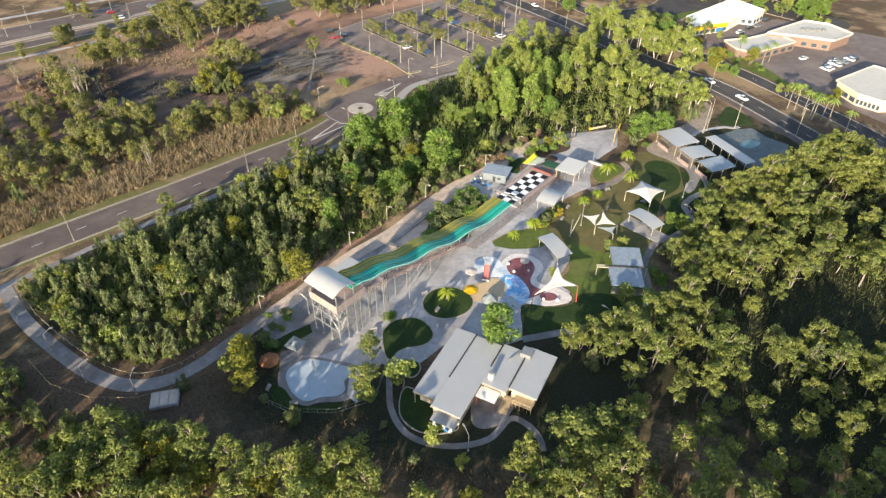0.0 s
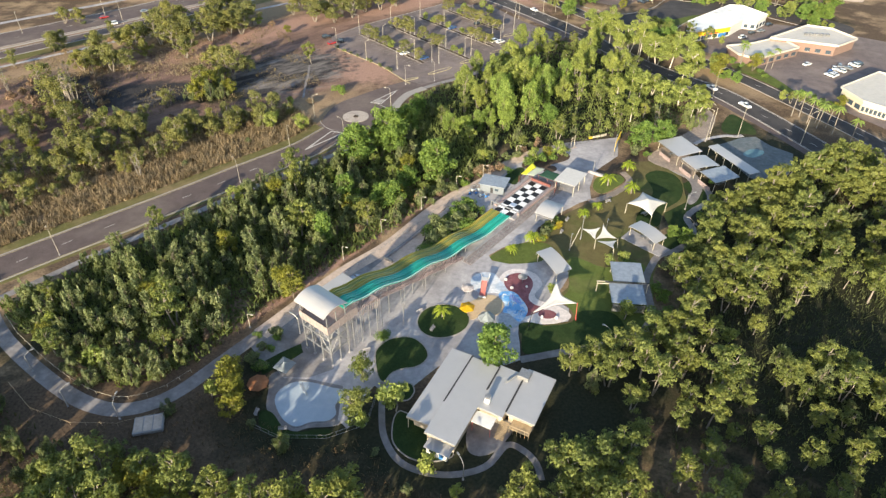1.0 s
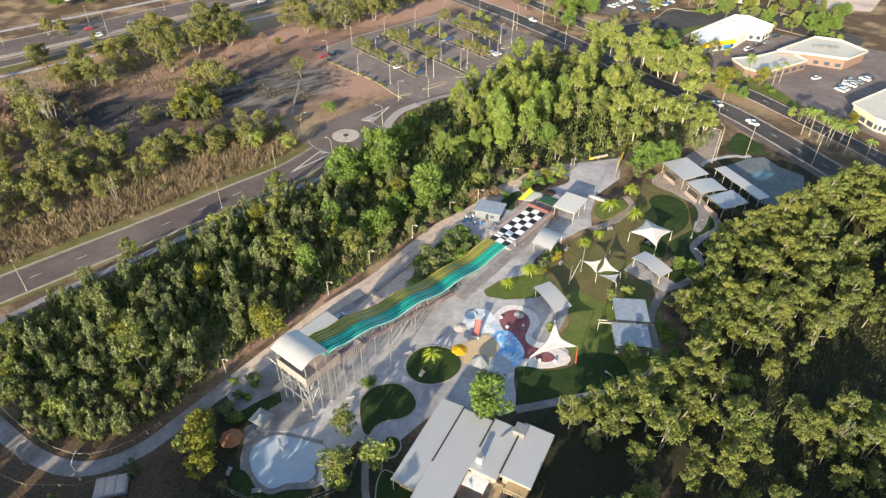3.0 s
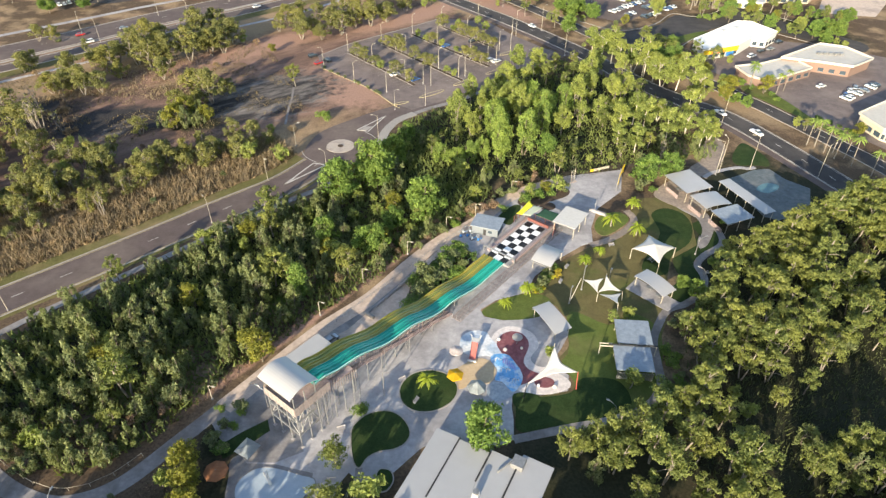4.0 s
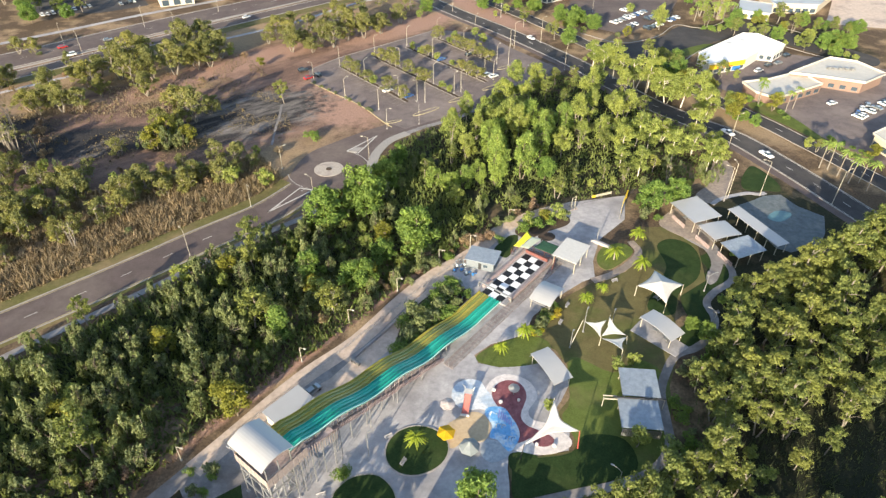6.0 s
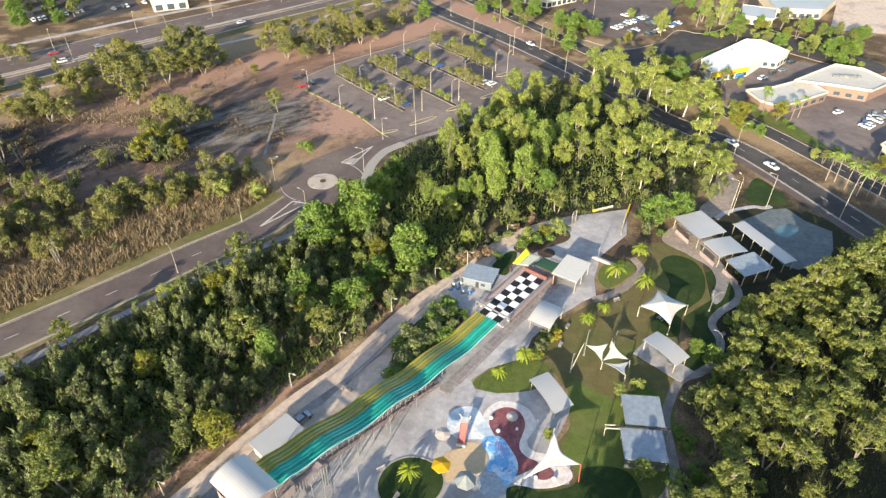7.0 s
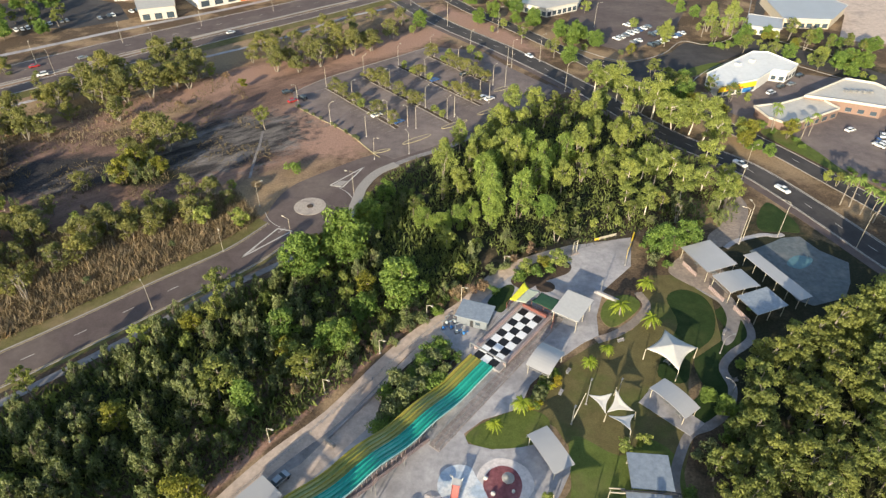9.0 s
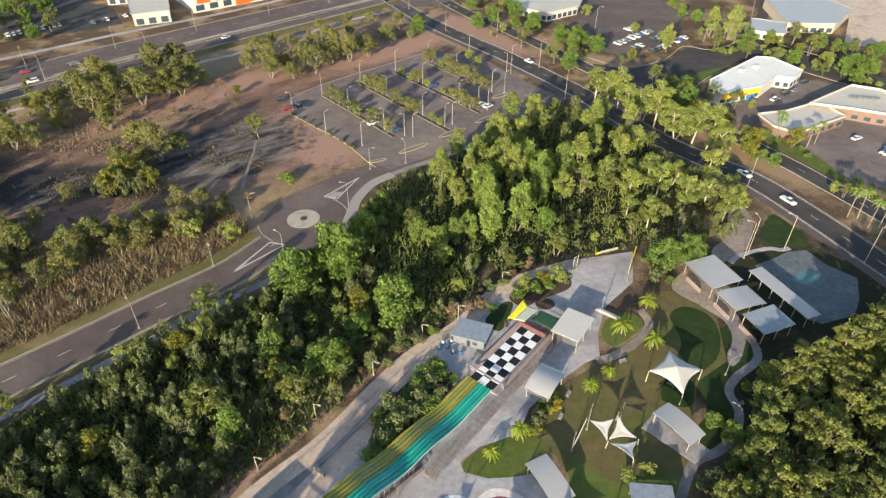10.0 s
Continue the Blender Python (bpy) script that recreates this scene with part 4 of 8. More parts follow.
strip("footpath", spline([(98, 208), (101.5, 210.8), (106.7, 212.9), (112, 214.3), (115.3, 213.6), (118, 214.4)]), 0.75, -0.75, -0.1, 0.115, M_CONCRETE, "narrow pale path along the terrace", "footpath")
slab("lawn", blob_line([(112.6, 221), (118, 229.6), (121.6, 231), (124.6, 221.6), (123.4, 215.4), (118.8, 215.8), (112.6, 216.2)]), -0.05, 0.075, M_LAWN_DEEP_SHADED, "deep green grass between terrace and divided road", "lawn")
for outline, name, m, z, label in PARK_FLOORS + OUTER_FLOORS:
    if name == "planting_island" and outline is not ISLAND_1:
        strip("island_kerb", [Vector((x, y, 0)) for x, y in outline + outline[:1]], 0.13, -0.13, 0, z + 0.05, M_KERB, "pale concrete edging round a grass island", "kerb")
    slab(name, outline, -0.05, z, m, label, "floor" if m not in (M_LAWN, M_LAWN_DEEP_SHADED, M_MULCH) else "planting")
strip("island_kerb", [Vector((x, y, 0)) for x, y in ISLAND_1 + ISLAND_1[:1]], 0.0, -0.25, 0, 0.2, M_KERB, "pale concrete edging round a grass island", "kerb")

slab("planting_bed", blob_line([(26.4, 185.6), (29.6, 181.8), (32.2, 186), (34.2, 191.8), (31.4, 192)]), 0, 0.12, M_LAWN_DEEP_SHADED, "dark grass bed behind the pump house", "planting")
slab("planting_bed", blob_line([(33.4, 194), (37, 190.6), (42, 193.5), (50, 197.6), (50.4, 202), (43, 202.6), (37, 199)]), 0, 0.12, M_MULCH, "mulched shrub bed before the entry fence", "planting")
slab("shelter_paving", [(57.5, 152.5), (66, 143.5), (70.2, 146.6), (61.5, 156.6)], 0, 0.16, M_CONCRETE, "pale concrete slab under the curved shelter", "paving")
slab("planting_bed", oval(42.6, 191.6, 2.6, 2.2, 10, 24), 0, 0.14, M_MULCH, "round brown bed at the end of the run-out", "planting")
slab("planting_bed", [(p.x, p.y) for p in spline([tuple(at_slide(x, y).translation)[:2] for x, y in ((34, 4.5), (42, 4.3), (52, 4.3), (62, 4.6), (64, 8), (62, 12.3), (50, 13.2), (41.5, 10.8), (36.5, 7))], 4, True)], 0, 0.13, M_MULCH, "dark mulched garden bed beside the slide", "planting")
# tree-line shade over this lawn, put in as the deep green
slab("lawn", blob_line([(23.9, 107.9), (23.7, 113), (25, 117), (30, 116.8), (36.5, 118), (40, 122), (48, 121), (49, 114), (41, 111), (31, 109)]), 0, 0.115, M_LAWN_DEEP_SHADED, "green lawn below the splash pad, tree shade in its colour", "lawn")
# the toddlers' splash pad: pale ring, maroon floor, blue and sand-coloured play floors
slab("splash_floor", blob_line([(20, 132), (21, 136.5), (25, 139), (30, 137), (31.5, 132.5), (29, 128.5), (30, 126), (33, 125), (36.8, 121.5), (36, 119), (30.5, 117.6), (24, 119.5), (24.5, 125.5), (22.5, 129.5)]), 0, 0.09, M_PALE_FLOOR, "pale pink border of the splash pad", "floor")
slab("splash_floor", blob_line([(21.4, 133), (22.8, 136), (25.5, 137.2), (28.2, 136), (29.1, 132.5), (27.2, 127.5), (28.2, 124.8), (30.6, 123.2), (28, 121.3), (25, 120.4), (25.8, 123.6), (24.8, 127.5), (22.6, 129.6)]), 0, 0.112, M_MAROON, "winding maroon soft-fall floor", "floor")
slab("splash_floor", oval(31.1, 121, 2.3, 1.6, 0, 24), 0, 0.12, M_MAROON, "small maroon soft-fall floor under the sail", "floor")
slab("splash_floor", blob_line([(9.4, 121.6), (10.6, 124.6), (13, 126.6), (15.4, 128.2), (18.2, 128.3), (20.1, 126.4), (20.2, 123.4), (18.5, 120.9), (15, 121.2), (12, 119.4)]), 0, 0.11, M_SAND_FLOOR, "sand-coloured soft-fall floor", "floor")
slab("splash_floor", blob_line([(12.4, 133.2), (13.5, 136.2), (16.3, 137.6), (19.1, 137), (20.3, 134.5), (22.1, 131.4), (21.2, 128.7), (18.8, 129.2), (15.2, 129.2), (13, 130.8)]), 0, 0.105, M_SPLASH_PALE, "pale blue and white soft-fall floor round the red slide", "floor")
slab("splash_floor", blob_line([(20.3, 129.6), (23.6, 129.5), (25.4, 126.4), (26.1, 124.8), (26.4, 122.6), (25.6, 120.4), (23.7, 118.4), (21.6, 121.2), (20, 122), (20.8, 124.9), (19.5, 127.8)]), 0, 0.125, M_BLUE_FLOOR, "blue soft-fall floor like a splash", "floor")
for k in range(7):
    slab("floor_stripe", [(22.2 + 0.42 * k, 126.9 - 0.35 * k), (22.42 + 0.42 * k, 126.8 - 0.35 * k), (22.9 + 0.36 * k, 128.9 - 0.5 * k), (22.7 + 0.36 * k, 129.0 - 0.5 * k)], 0.1, 0.13, M_VIOLET, "violet streak painted on the blue floor", "floor marking")
slab("splash_floor", blob_line([(17.9, 119), (19.5, 121.4), (23.6, 119.8), (23.6, 117.6), (20.4, 115.9), (18.4, 117)]), 0, 0.115, M_GREY_FLOOR, "pale blue-grey round floor", "floor")
slab("splash_floor", oval(16.5, 132.4, 4.0, 3.0, 0, 26, 0.05), 0, 0.1, M_GREY_FLOOR, "pale blue-grey floor under the play tower", "floor")

# the kidney-shaped pool
slab("pool_terrace", blob_line([(-34.5, 103), (-28, 103.4), (-20, 102), (-14, 99.4), (-13.6, 96), (-16.4, 92), (-18, 88.6), (-24, 88), (-27, 87.2), (-31.2, 89.4), (-33.8, 93), (-34.4, 98)]), -0.05, 0.055, M_CONCRETE_OLD_SHADED, "worn grey concrete terrace round the splash pool", "paving")
slab("planting_bed", blob_line([(-35, 92.4), (-32.4, 92), (-29.2, 88), (-25.6, 87), (-22.6, 87.6), (-19.4, 87.4), (-20, 85.6), (-29, 85.6), (-34, 88)]), -0.05, 0.062, M_LAWN_DEEP_SHADED, "dark green grass below the splash pool", "planting")
POOL = blob_line([(-32.6, 94.8), (-32.2, 98), (-29.3, 100.4), (-25.4, 100.4), (-20.7, 98.9), (-17.5, 97.8), (-17.2, 95.4), (-18.9, 93.8), (-18.5, 91.2), (-20.3, 89.4), (-23.7, 89.2), (-26.8, 88.1), (-30.1, 90.2)])
pool = slab("kidney_pool", POOL, 0, 0.1, M_POOL, "shallow kidney-shaped pale blue splash pool", "pool", "", )
strip("pool_rim", [Vector((x, y, 0)) for x, y in POOL + POOL[:1]], 0.0, -0.22, 0, 0.17, M_CONCRETE_OLD_SHADED, "pale concrete rim of the kidney pool", "kerb")


# ---- shelters, sails, furniture ----
def arch_roof(length, wide, rise, z, thick=0.1, n=10, skew=0.0, a0=0.0, a1=1.0):
    """A curved sheet: the arch runs along x, the sheet is wide along y."""
    bm, rows = BM(), []
    for k in range(n + 1):
        a = k / n
        x = (a - 0.5) * length
        zz = z + rise * math.sin(math.pi * (a0 + (a1 - a0) * a))
        rows.append([bm.verts.new(v) for v in ((x, -wide / 2, zz), (x, wide / 2, zz), (x, wide / 2, zz + thick), (x, -wide / 2, zz + thick))])
    for r, s in zip(rows, rows[1:]):
        for i in range(4):
            bm.faces.new((r[i], s[i], s[(i + 1) % 4], r[(i + 1) % 4]))
    bm.faces.new(rows[0]), bm.faces.new(rows[-1][::-1])
    bmesh.ops.recalc_face_normals(bm, faces=bm.faces)
    return bm


def flat_roof(length, wide, z, slope=0.0, thick=0.14):
    bm = box(BM(), (-length / 2, -wide / 2, 0), (length / 2, wide / 2, thick), bevel=0.03)
    for v in bm.verts:
        v.co.z += z + slope * v.co.x
    return bm


def shelter(x, y, turn, length, wide, height, mat, label, rise=0.0, slope=0.0, posts=2, table=True, a0=0.0, a1=1.0, group="park shelters", name="picnic_shelter", eave=0.5):
    s = thing(name, pose(x, y, 0.06, 0, 0, turn), label, "shelter", group)
    part("roof", arch_roof(length, wide, rise, height, a0=a0, a1=a1) if rise else flat_roof(length, wide, height, slope), mat, s)
    part("fascia", box(BM(), (-length / 2 - 0.06, -wide / 2 - 0.06, height - 0.12), (-length / 2, wide / 2 + 0.06, height + 0.05)), M_STEEL, s)
    for i in range(posts):
        px = -length / 2 + eave + (length - 2 * eave) * i / (posts - 1)
        top = height + (rise * math.sin(math.pi * (a0 + (a1 - a0) * (px / length + 0.5))) if rise else slope * px)
        for py in (-wide / 2 + eave, wide / 2 - eave):
            part("post", tube(BM(), [(px, py, -0.06), (px, py, top + 0.02)], 0.09, 6), M_STEEL_CREAM, s)
        part("rafter", box(BM(), (px - 0.08, -wide / 2 + 0.2, top - 0.2), (px + 0.08, wide / 2 - 0.2, top)), M_STEEL, s)
    return s


def picnic_table(x, y, turn, mat=None):
    t = thing("picnic_table", pose(x, y, 0.08, 0, 0, turn), "pale metal picnic table with two benches", "table", "picnic tables")
    mat = mat or M_STEEL
    part("tabletop", box(BM(), (-0.9, -0.38, 0.7), (0.9, 0.38, 0.76), bevel=0.02), mat, t)
    for side in (-1, 1):
        part("bench", box(BM(), (-0.9, side * 0.72 - 0.14, 0.41), (0.9, side * 0.72 + 0.14, 0.46), bevel=0.02), mat, t)
        part("frame", tube(BM(), [(side * 0.6, -0.8, 0), (side * 0.6, -0.3, 0.7), (side * 0.6, 0.3, 0.7), (side * 0.6, 0.8, 0)], 0.04, 5), M_STEEL, t)
    return t


def cloth(corners, lift, sag, rings=6, per=10):
    cs = [Vector(c) for c in corners]
    mid = sum(cs, Vector()) / len(cs) + Vector((0, 0, lift))
    edge = []
    for a, b in zip(cs, cs[1:] + cs[:1]):
        for k in range(per):
            t = k / per
            p = a.lerp(b, t)
            edge.append(p.lerp(mid, sag * 4 * t * (1 - t)))
    bm = BM()
    centre = bm.verts.new(mid)
    loops = [[bm.verts.new(mid.lerp(p, (r + 1) / rings)) for p in edge] for r in range(rings)]
    n = len(edge)
    for i in range(n):
        bm.faces.new((centre, loops[0][i], loops[0][(i + 1) % n]))
        for r in range(rings - 1):
            bm.faces.new((loops[r][i], loops[r + 1][i], loops[r + 1][(i + 1) % n], loops[r][(i + 1) % n]))
    bmesh.ops.recalc_face_normals(bm, faces=bm.faces)
    bmesh.ops.solidify(bm, geom=bm.faces[:], thickness=0.04)
    for f in bm.faces:
        f.smooth = True
    return bm


def shade_sail(corners, mat, label, lift=-0.2, sag=0.35, posts=(), group="shade sails"):
    c = sum((Vector(p) for p in corners), Vector()) / len(corners)
    s = thing("shade_sail", pose(c.x, c.y, 0), label, "shade sail", group)
    local = [(p[0] - c.x, p[1] - c.y, p[2]) for p in corners]
    part("cloth", cloth(local, lift, sag), mat, s)
    for base, top, pm, plabel in posts:
        part("mast", tube(BM(), [(base[0] - c.x, base[1] - c.y, 0), (top[0] - c.x, top[1] - c.y, top[2])], [0.13, 0.08], 8), pm, s, plabel)
    return s


# white three-cornered sail with a red mast
shade_sail([(33.6, 126.4, 6.4), (37.7, 119.3, 5.3), (26.4, 116.9, 4.6)], M_SAIL, "large white three-cornered shade sail with a red mast", -0.3, 0.42,
           [((33.9, 127.2), (33.6, 126.6, 6.8), M_STEEL_CREAM, ""), ((37.9, 118.9), (37.7, 119.3, 5.5), M_RED, "red painted mast"), ((25.8, 116.7), (26.3, 116.9, 4.8), M_DARK, "dark mast")])
# group of three small sails on the lawn
P1, P2, P3 = ((48.6, 147.6), (48.2, 146.4, 4.2), M_STEEL_CREAM, ""), ((52.4, 154.6), (51.6, 152.4, 5.4), M_STEEL_CREAM, ""), ((55.4, 148), (54.6, 147, 3.9), M_STEEL_CREAM, "")
shade_sail([(45.4, 151.6, 4.2), (50.6, 151.6, 4.6), (48.1, 146.6, 4.0)], M_SAIL, "small white shade sail over the lawn", -0.2, 0.3, [P1, ((41.4, 147.2), (45.0, 151.9, 4.4), M_STEEL_CREAM, "")])
shade_sail([(51.4, 152.2, 5.2), (54.4, 147.3, 3.8), (48.4, 146.9, 4.0)], M_SAIL, "small white shade sail with curved edges", -0.2, 0.3, [P2])
shade_sail([(48.5, 146.2, 3.9), (54.4, 146.7, 3.7), (52.2, 142.0, 4.4)], M_SAIL, "small white shade sail beside the blue roof", -0.2, 0.3, [P3, ((52.3, 141.4), (52.2, 142, 4.5), M_STEEL_CREAM, "")])
# white tent with four posts
shade_sail([(61.9, 165.2, 3.6), (68.3, 171.4, 3.6), (74.2, 165.4, 3.6), (67.5, 158.4, 3.6)], M_SAIL, "white four-cornered tent canopy on slim posts", 1.5, 0.2,
           [((x, y), (x, y, 3.6), M_STEEL_CREAM, "") for x, y in ((61.9, 165.2), (68.3, 171.4), (74.2, 165.4), (67.5, 158.4))])
# yellow and dark green cloths at the end of the run-out
shade_sail([(31.6, 183.2, 3.2), (36.4, 189.6, 3.8), (37.3, 187.2, 3.5), (33.2, 182.5, 3.3)], M_SAIL_YELLOW, "bright yellow shade cloth", 0.1, 0.06, [((31.6, 183.2), (31.6, 183.2, 3.3), M_DARK, ""), ((36.4, 189.6), (36.4, 189.6, 3.9), M_DARK, "")])
shade_sail([(33.3, 182.5, 3.3), (37.4, 187.2, 3.5), (40.0, 186.4, 3.2), (35.6, 181.6, 3.4)], M_SAIL_PALE, "pale green-white shade cloth beside the yellow one", 0.1, 0.06, [((40, 186.4), (40, 186.4, 3.3), M_DARK, "")])
shade_sail([(37.2, 182.8, 3.0), (40.4, 186.2, 3.0), (46.2, 182.2, 3.0), (42.6, 178.8, 3.0)], M_SAIL_GREEN, "dark green shade cloth behind the run-out", 0.1, 0.08, [((46.2, 182.2), (46.2, 182.2, 3.1), M_DARK, ""), ((42.6, 178.8), (42.6, 178.8, 3.1), M_RED, "")])
# dark red frames round the end of the run-out
for x0, y0, x1, y1 in ((88.6, 5.0, 88.6, -5.4), (84, 6.2, 88.6, 6.2), (88.6, -5.4, 84, -7.2)):
    f = thing("barrier_frame", SLIDE, "dark red steel barrier frame", "barrier", "run-out barriers")
    for z in (0.5, 1.1, 2.3):
        part("rail", tube(BM(), [(x0, y0, z), (x1, y1, z)], 0.06, 5), M_RUST, f)
    for k in range(4):
        a = k / 3
        part("post", tube(BM(), [(x0 + (x1 - x0) * a, y0 + (y1 - y0) * a, 0), (x0 + (x1 - x0) * a, y0 + (y1 - y0) * a, 2.4)], 0.08, 5), M_RUST, f)

shelter(35.3, 138.8, -64, 9.8, 5.0, 2.5, M_ROOF, "curved pale metal picnic shelter by the splash pad", rise=0.9, a0=0.3, a1=0.95)
shelter(64.4, 151.2, -57, 9.8, 5.0, 2.6, M_ROOF, "curved silver picnic shelter on the lawn", rise=1.0, a0=0.15, a1=0.9)
shelter(53.9, 133.2, -7, 8.1, 8.0, 3.3, M_ROOF_BLUE, "flat grey-blue metal shelter with sunlit streaks", slope=0.02)
shelter(51.9, 124.9, -7, 8.5, 7.6, 3.1, M_ROOF_BLUE, "flat blue-grey metal shelter beside the lawn", slope=0.02)
shelter(47.3, 179.8, 55.5, 10.0, 7.2, 4.0, M_SAIL, "pale flat kiosk roof beside the run-out", slope=-0.03, posts=3, name="kiosk_shelter")
shelter(38.0, 163.0, 55, 8.4, 6.0, 2.7, M_ROOF, "arched pale metal shelter beside the slide", rise=1.3, a0=0.1, a1=0.9)
shelter(88.9, 199.4, 19, 9.8, 11.6, 4.0, M_ROOF, "large flat pale picnic shelter on timber posts", slope=0.02, posts=3)
shelter(92.6, 189.0, 19, 9.8, 7.4, 3.3, M_ROOF, "arched pale metal picnic shelter", rise=0.8, a0=0.3, a1=0.95, posts=3)
shelter(96.2, 181.0, 19, 9.6, 7.6, 3.8, M_ROOF_BLUE, "blue-grey flat picnic shelter by the terrace", slope=0.03, posts=3)
shelter(104.8, 191.6, -69.5, 20.2, 4.4, 3.3, M_ROOF, "long narrow pale walkway roof by the terrace", slope=0.0, posts=6, name="walkway_roof")
for k in range(3):
    shx = [(88.9, 199.4), (92.6, 189.0), (96.2, 181.0)][k]
    sc = thing("timber_screen", pose(shx[0] - 5.2, shx[1] - 1.6, 0.06, 0, 0, 109), "slatted timber screen beside a picnic shelter", "screen", "timber screens")
    for i in range(12):
        part("slat", box(BM(), (-3 + i * 0.5, -0.04, 0.1), (-2.7 + i * 0.5, 0.04, 1.5)), M_TIMBER, sc)
    part("rail", box(BM(), (-3.1, 0.04, 1.2), (3, 0.1, 1.3)), M_TIMBER, sc)
for x, y, r in ((35.8, 138.2, 20), (34, 141.5, 26), (64, 152, 30), (65.5, 149, 30), (53, 134, -7), (55.5, 131, -7), (51, 125.5, -7), (87, 200, 19), (91, 202, 19), (90, 196, 19), (92.5, 189, 19), (96, 181, 19), (98, 182, 19), (67.5, 164, 40)):
    picnic_table(x, y, r)
scr = thing("slatted_screen", pose(51.5, 121.3, 0.06, 0, 0, -7), "grey slatted screen below the blue roof", "screen")
for k in range(22):
    part("slat", box(BM(), (-4.0 + 0.37 * k, -0.05, 0.1), (-3.72 + 0.37 * k, 0.03, 2.5)), M_STEEL, scr)
for z in (0.5, 2.2):
    part("rail", box(BM(), (-4.1, 0.03, z), (4.15, 0.1, z + 0.1)), M_STEEL, scr)
# timber beam frame beside the blue roofs
f = thing("beam_frame", pose(47.6, 129.2, 0, 0, 0, -5), "long dark beam with a white end frame", "frame")
part("beam", box(BM(), (-0.5, -0.14, 3.4), (10.8, 0.14, 3.62)), M_DARK, f)
part("end_frame", box(BM(), (-2.6, -0.5, 3.2), (0.4, -0.35, 3.45)), M_STEEL_CREAM, f)
part("end_frame", box(BM(), (-2.6, 0.35, 3.2), (0.4, 0.5, 3.45)), M_STEEL_CREAM, f)
for px in (-2.4, 10.6):
    part("post", tube(BM(), [(px, 0, 0), (px, 0, 3.4)], 0.1, 6), M_STEEL_CREAM, f)


def hut(x, y, turn, length, wide, height, roof, wall, label, name="kiosk", over=0.5, door=True):
    h = thing(name, pose(x, y, 0.05, 0, 0, turn), label, "building", "park buildings")
    part("wall", box(BM(), (-length / 2 + over, -wide / 2 + over, 0), (length / 2 - over, wide / 2 - over, height)), wall, h)
    part("roof", flat_roof(length, wide, height + 0.12, 0.03), roof, h)
    if door:
        d = part("door", box(BM(), (-0.45, -wide / 2 + over - 0.05, 0), (0.45, -wide / 2 + over + 0.02, 2.05)), M_DARK, h)
        part("handle", box(BM(), (0.3, -wide / 2 + over - 0.1, 1.0), (0.36, -wide / 2 + over - 0.05, 1.12)), M_STEEL, d)
        w = part("window", box(BM(), (1.0, -wide / 2 + over - 0.03, 1.0), (2.2, -wide / 2 + over + 0.02, 1.9)), M_GLASS, h)
        part("frame", box(BM(), (0.92, -wide / 2 + over - 0.06, 0.92), (2.28, -wide / 2 + over - 0.032, 1.0)), M_STEEL, w)
    return h


hut(22.7, 179.4, -22, 8.8, 6.6, 2.8, M_ROOF_BLUE, M_WALL_SHADED, "white pump house, wall shade in its colour, with a blue-grey roof", "pump_house")
hut(-22.2, 128.05, 47, 9.6, 6.2, 3.4, M_ROOF, M_WALL, "flat-roofed plant shed beside the slide tower", "plant_shed")
for x, y, s in ((15.5, 178.0, 0.62), (16.6, 176.4, 0.5), (17.6, 178.4, 0.55), (17.9, 174.9, 0.6), (19.6, 174.3, 0.5), (14.6, 176.2, 0.5)):
    b = thing("pump_unit", pose(x, y, 0.07, 0, 0, 20), "white and blue pool pump unit", "pump", "pump units")
    part("tank", tube(BM(), [(0, 0, 0), (0, 0, 1.3 * s), (0, 0, 1.6 * s)], [0.7 * s, 0.7 * s, 0.3 * s], 12), M_GREY_TENT if s > 0.52 else M_BLUE, b)
    part("pipe", tube(BM(), [(0.7 * s, 0, 0.3), (2.4 * s, 0.3, 0.3), (2.5 * s, 0.3, 0)], 0.12, 6), M_BLUE, b)
    part("pipe", tube(BM(), [(0, 0.6 * s, 0.6), (0.3, 1.9, 0.6), (1.6, 2.2, 0.6), (1.6, 2.2, 0)], 0.09, 6), M_GREY_TENT, b)
    part("plinth", box(BM(), (-1.1 * s, -1.1 * s, 0), (1.1 * s, 1.1 * s, 0.12), bevel=0.02), M_CONCRETE_OLD_SHADED, b)


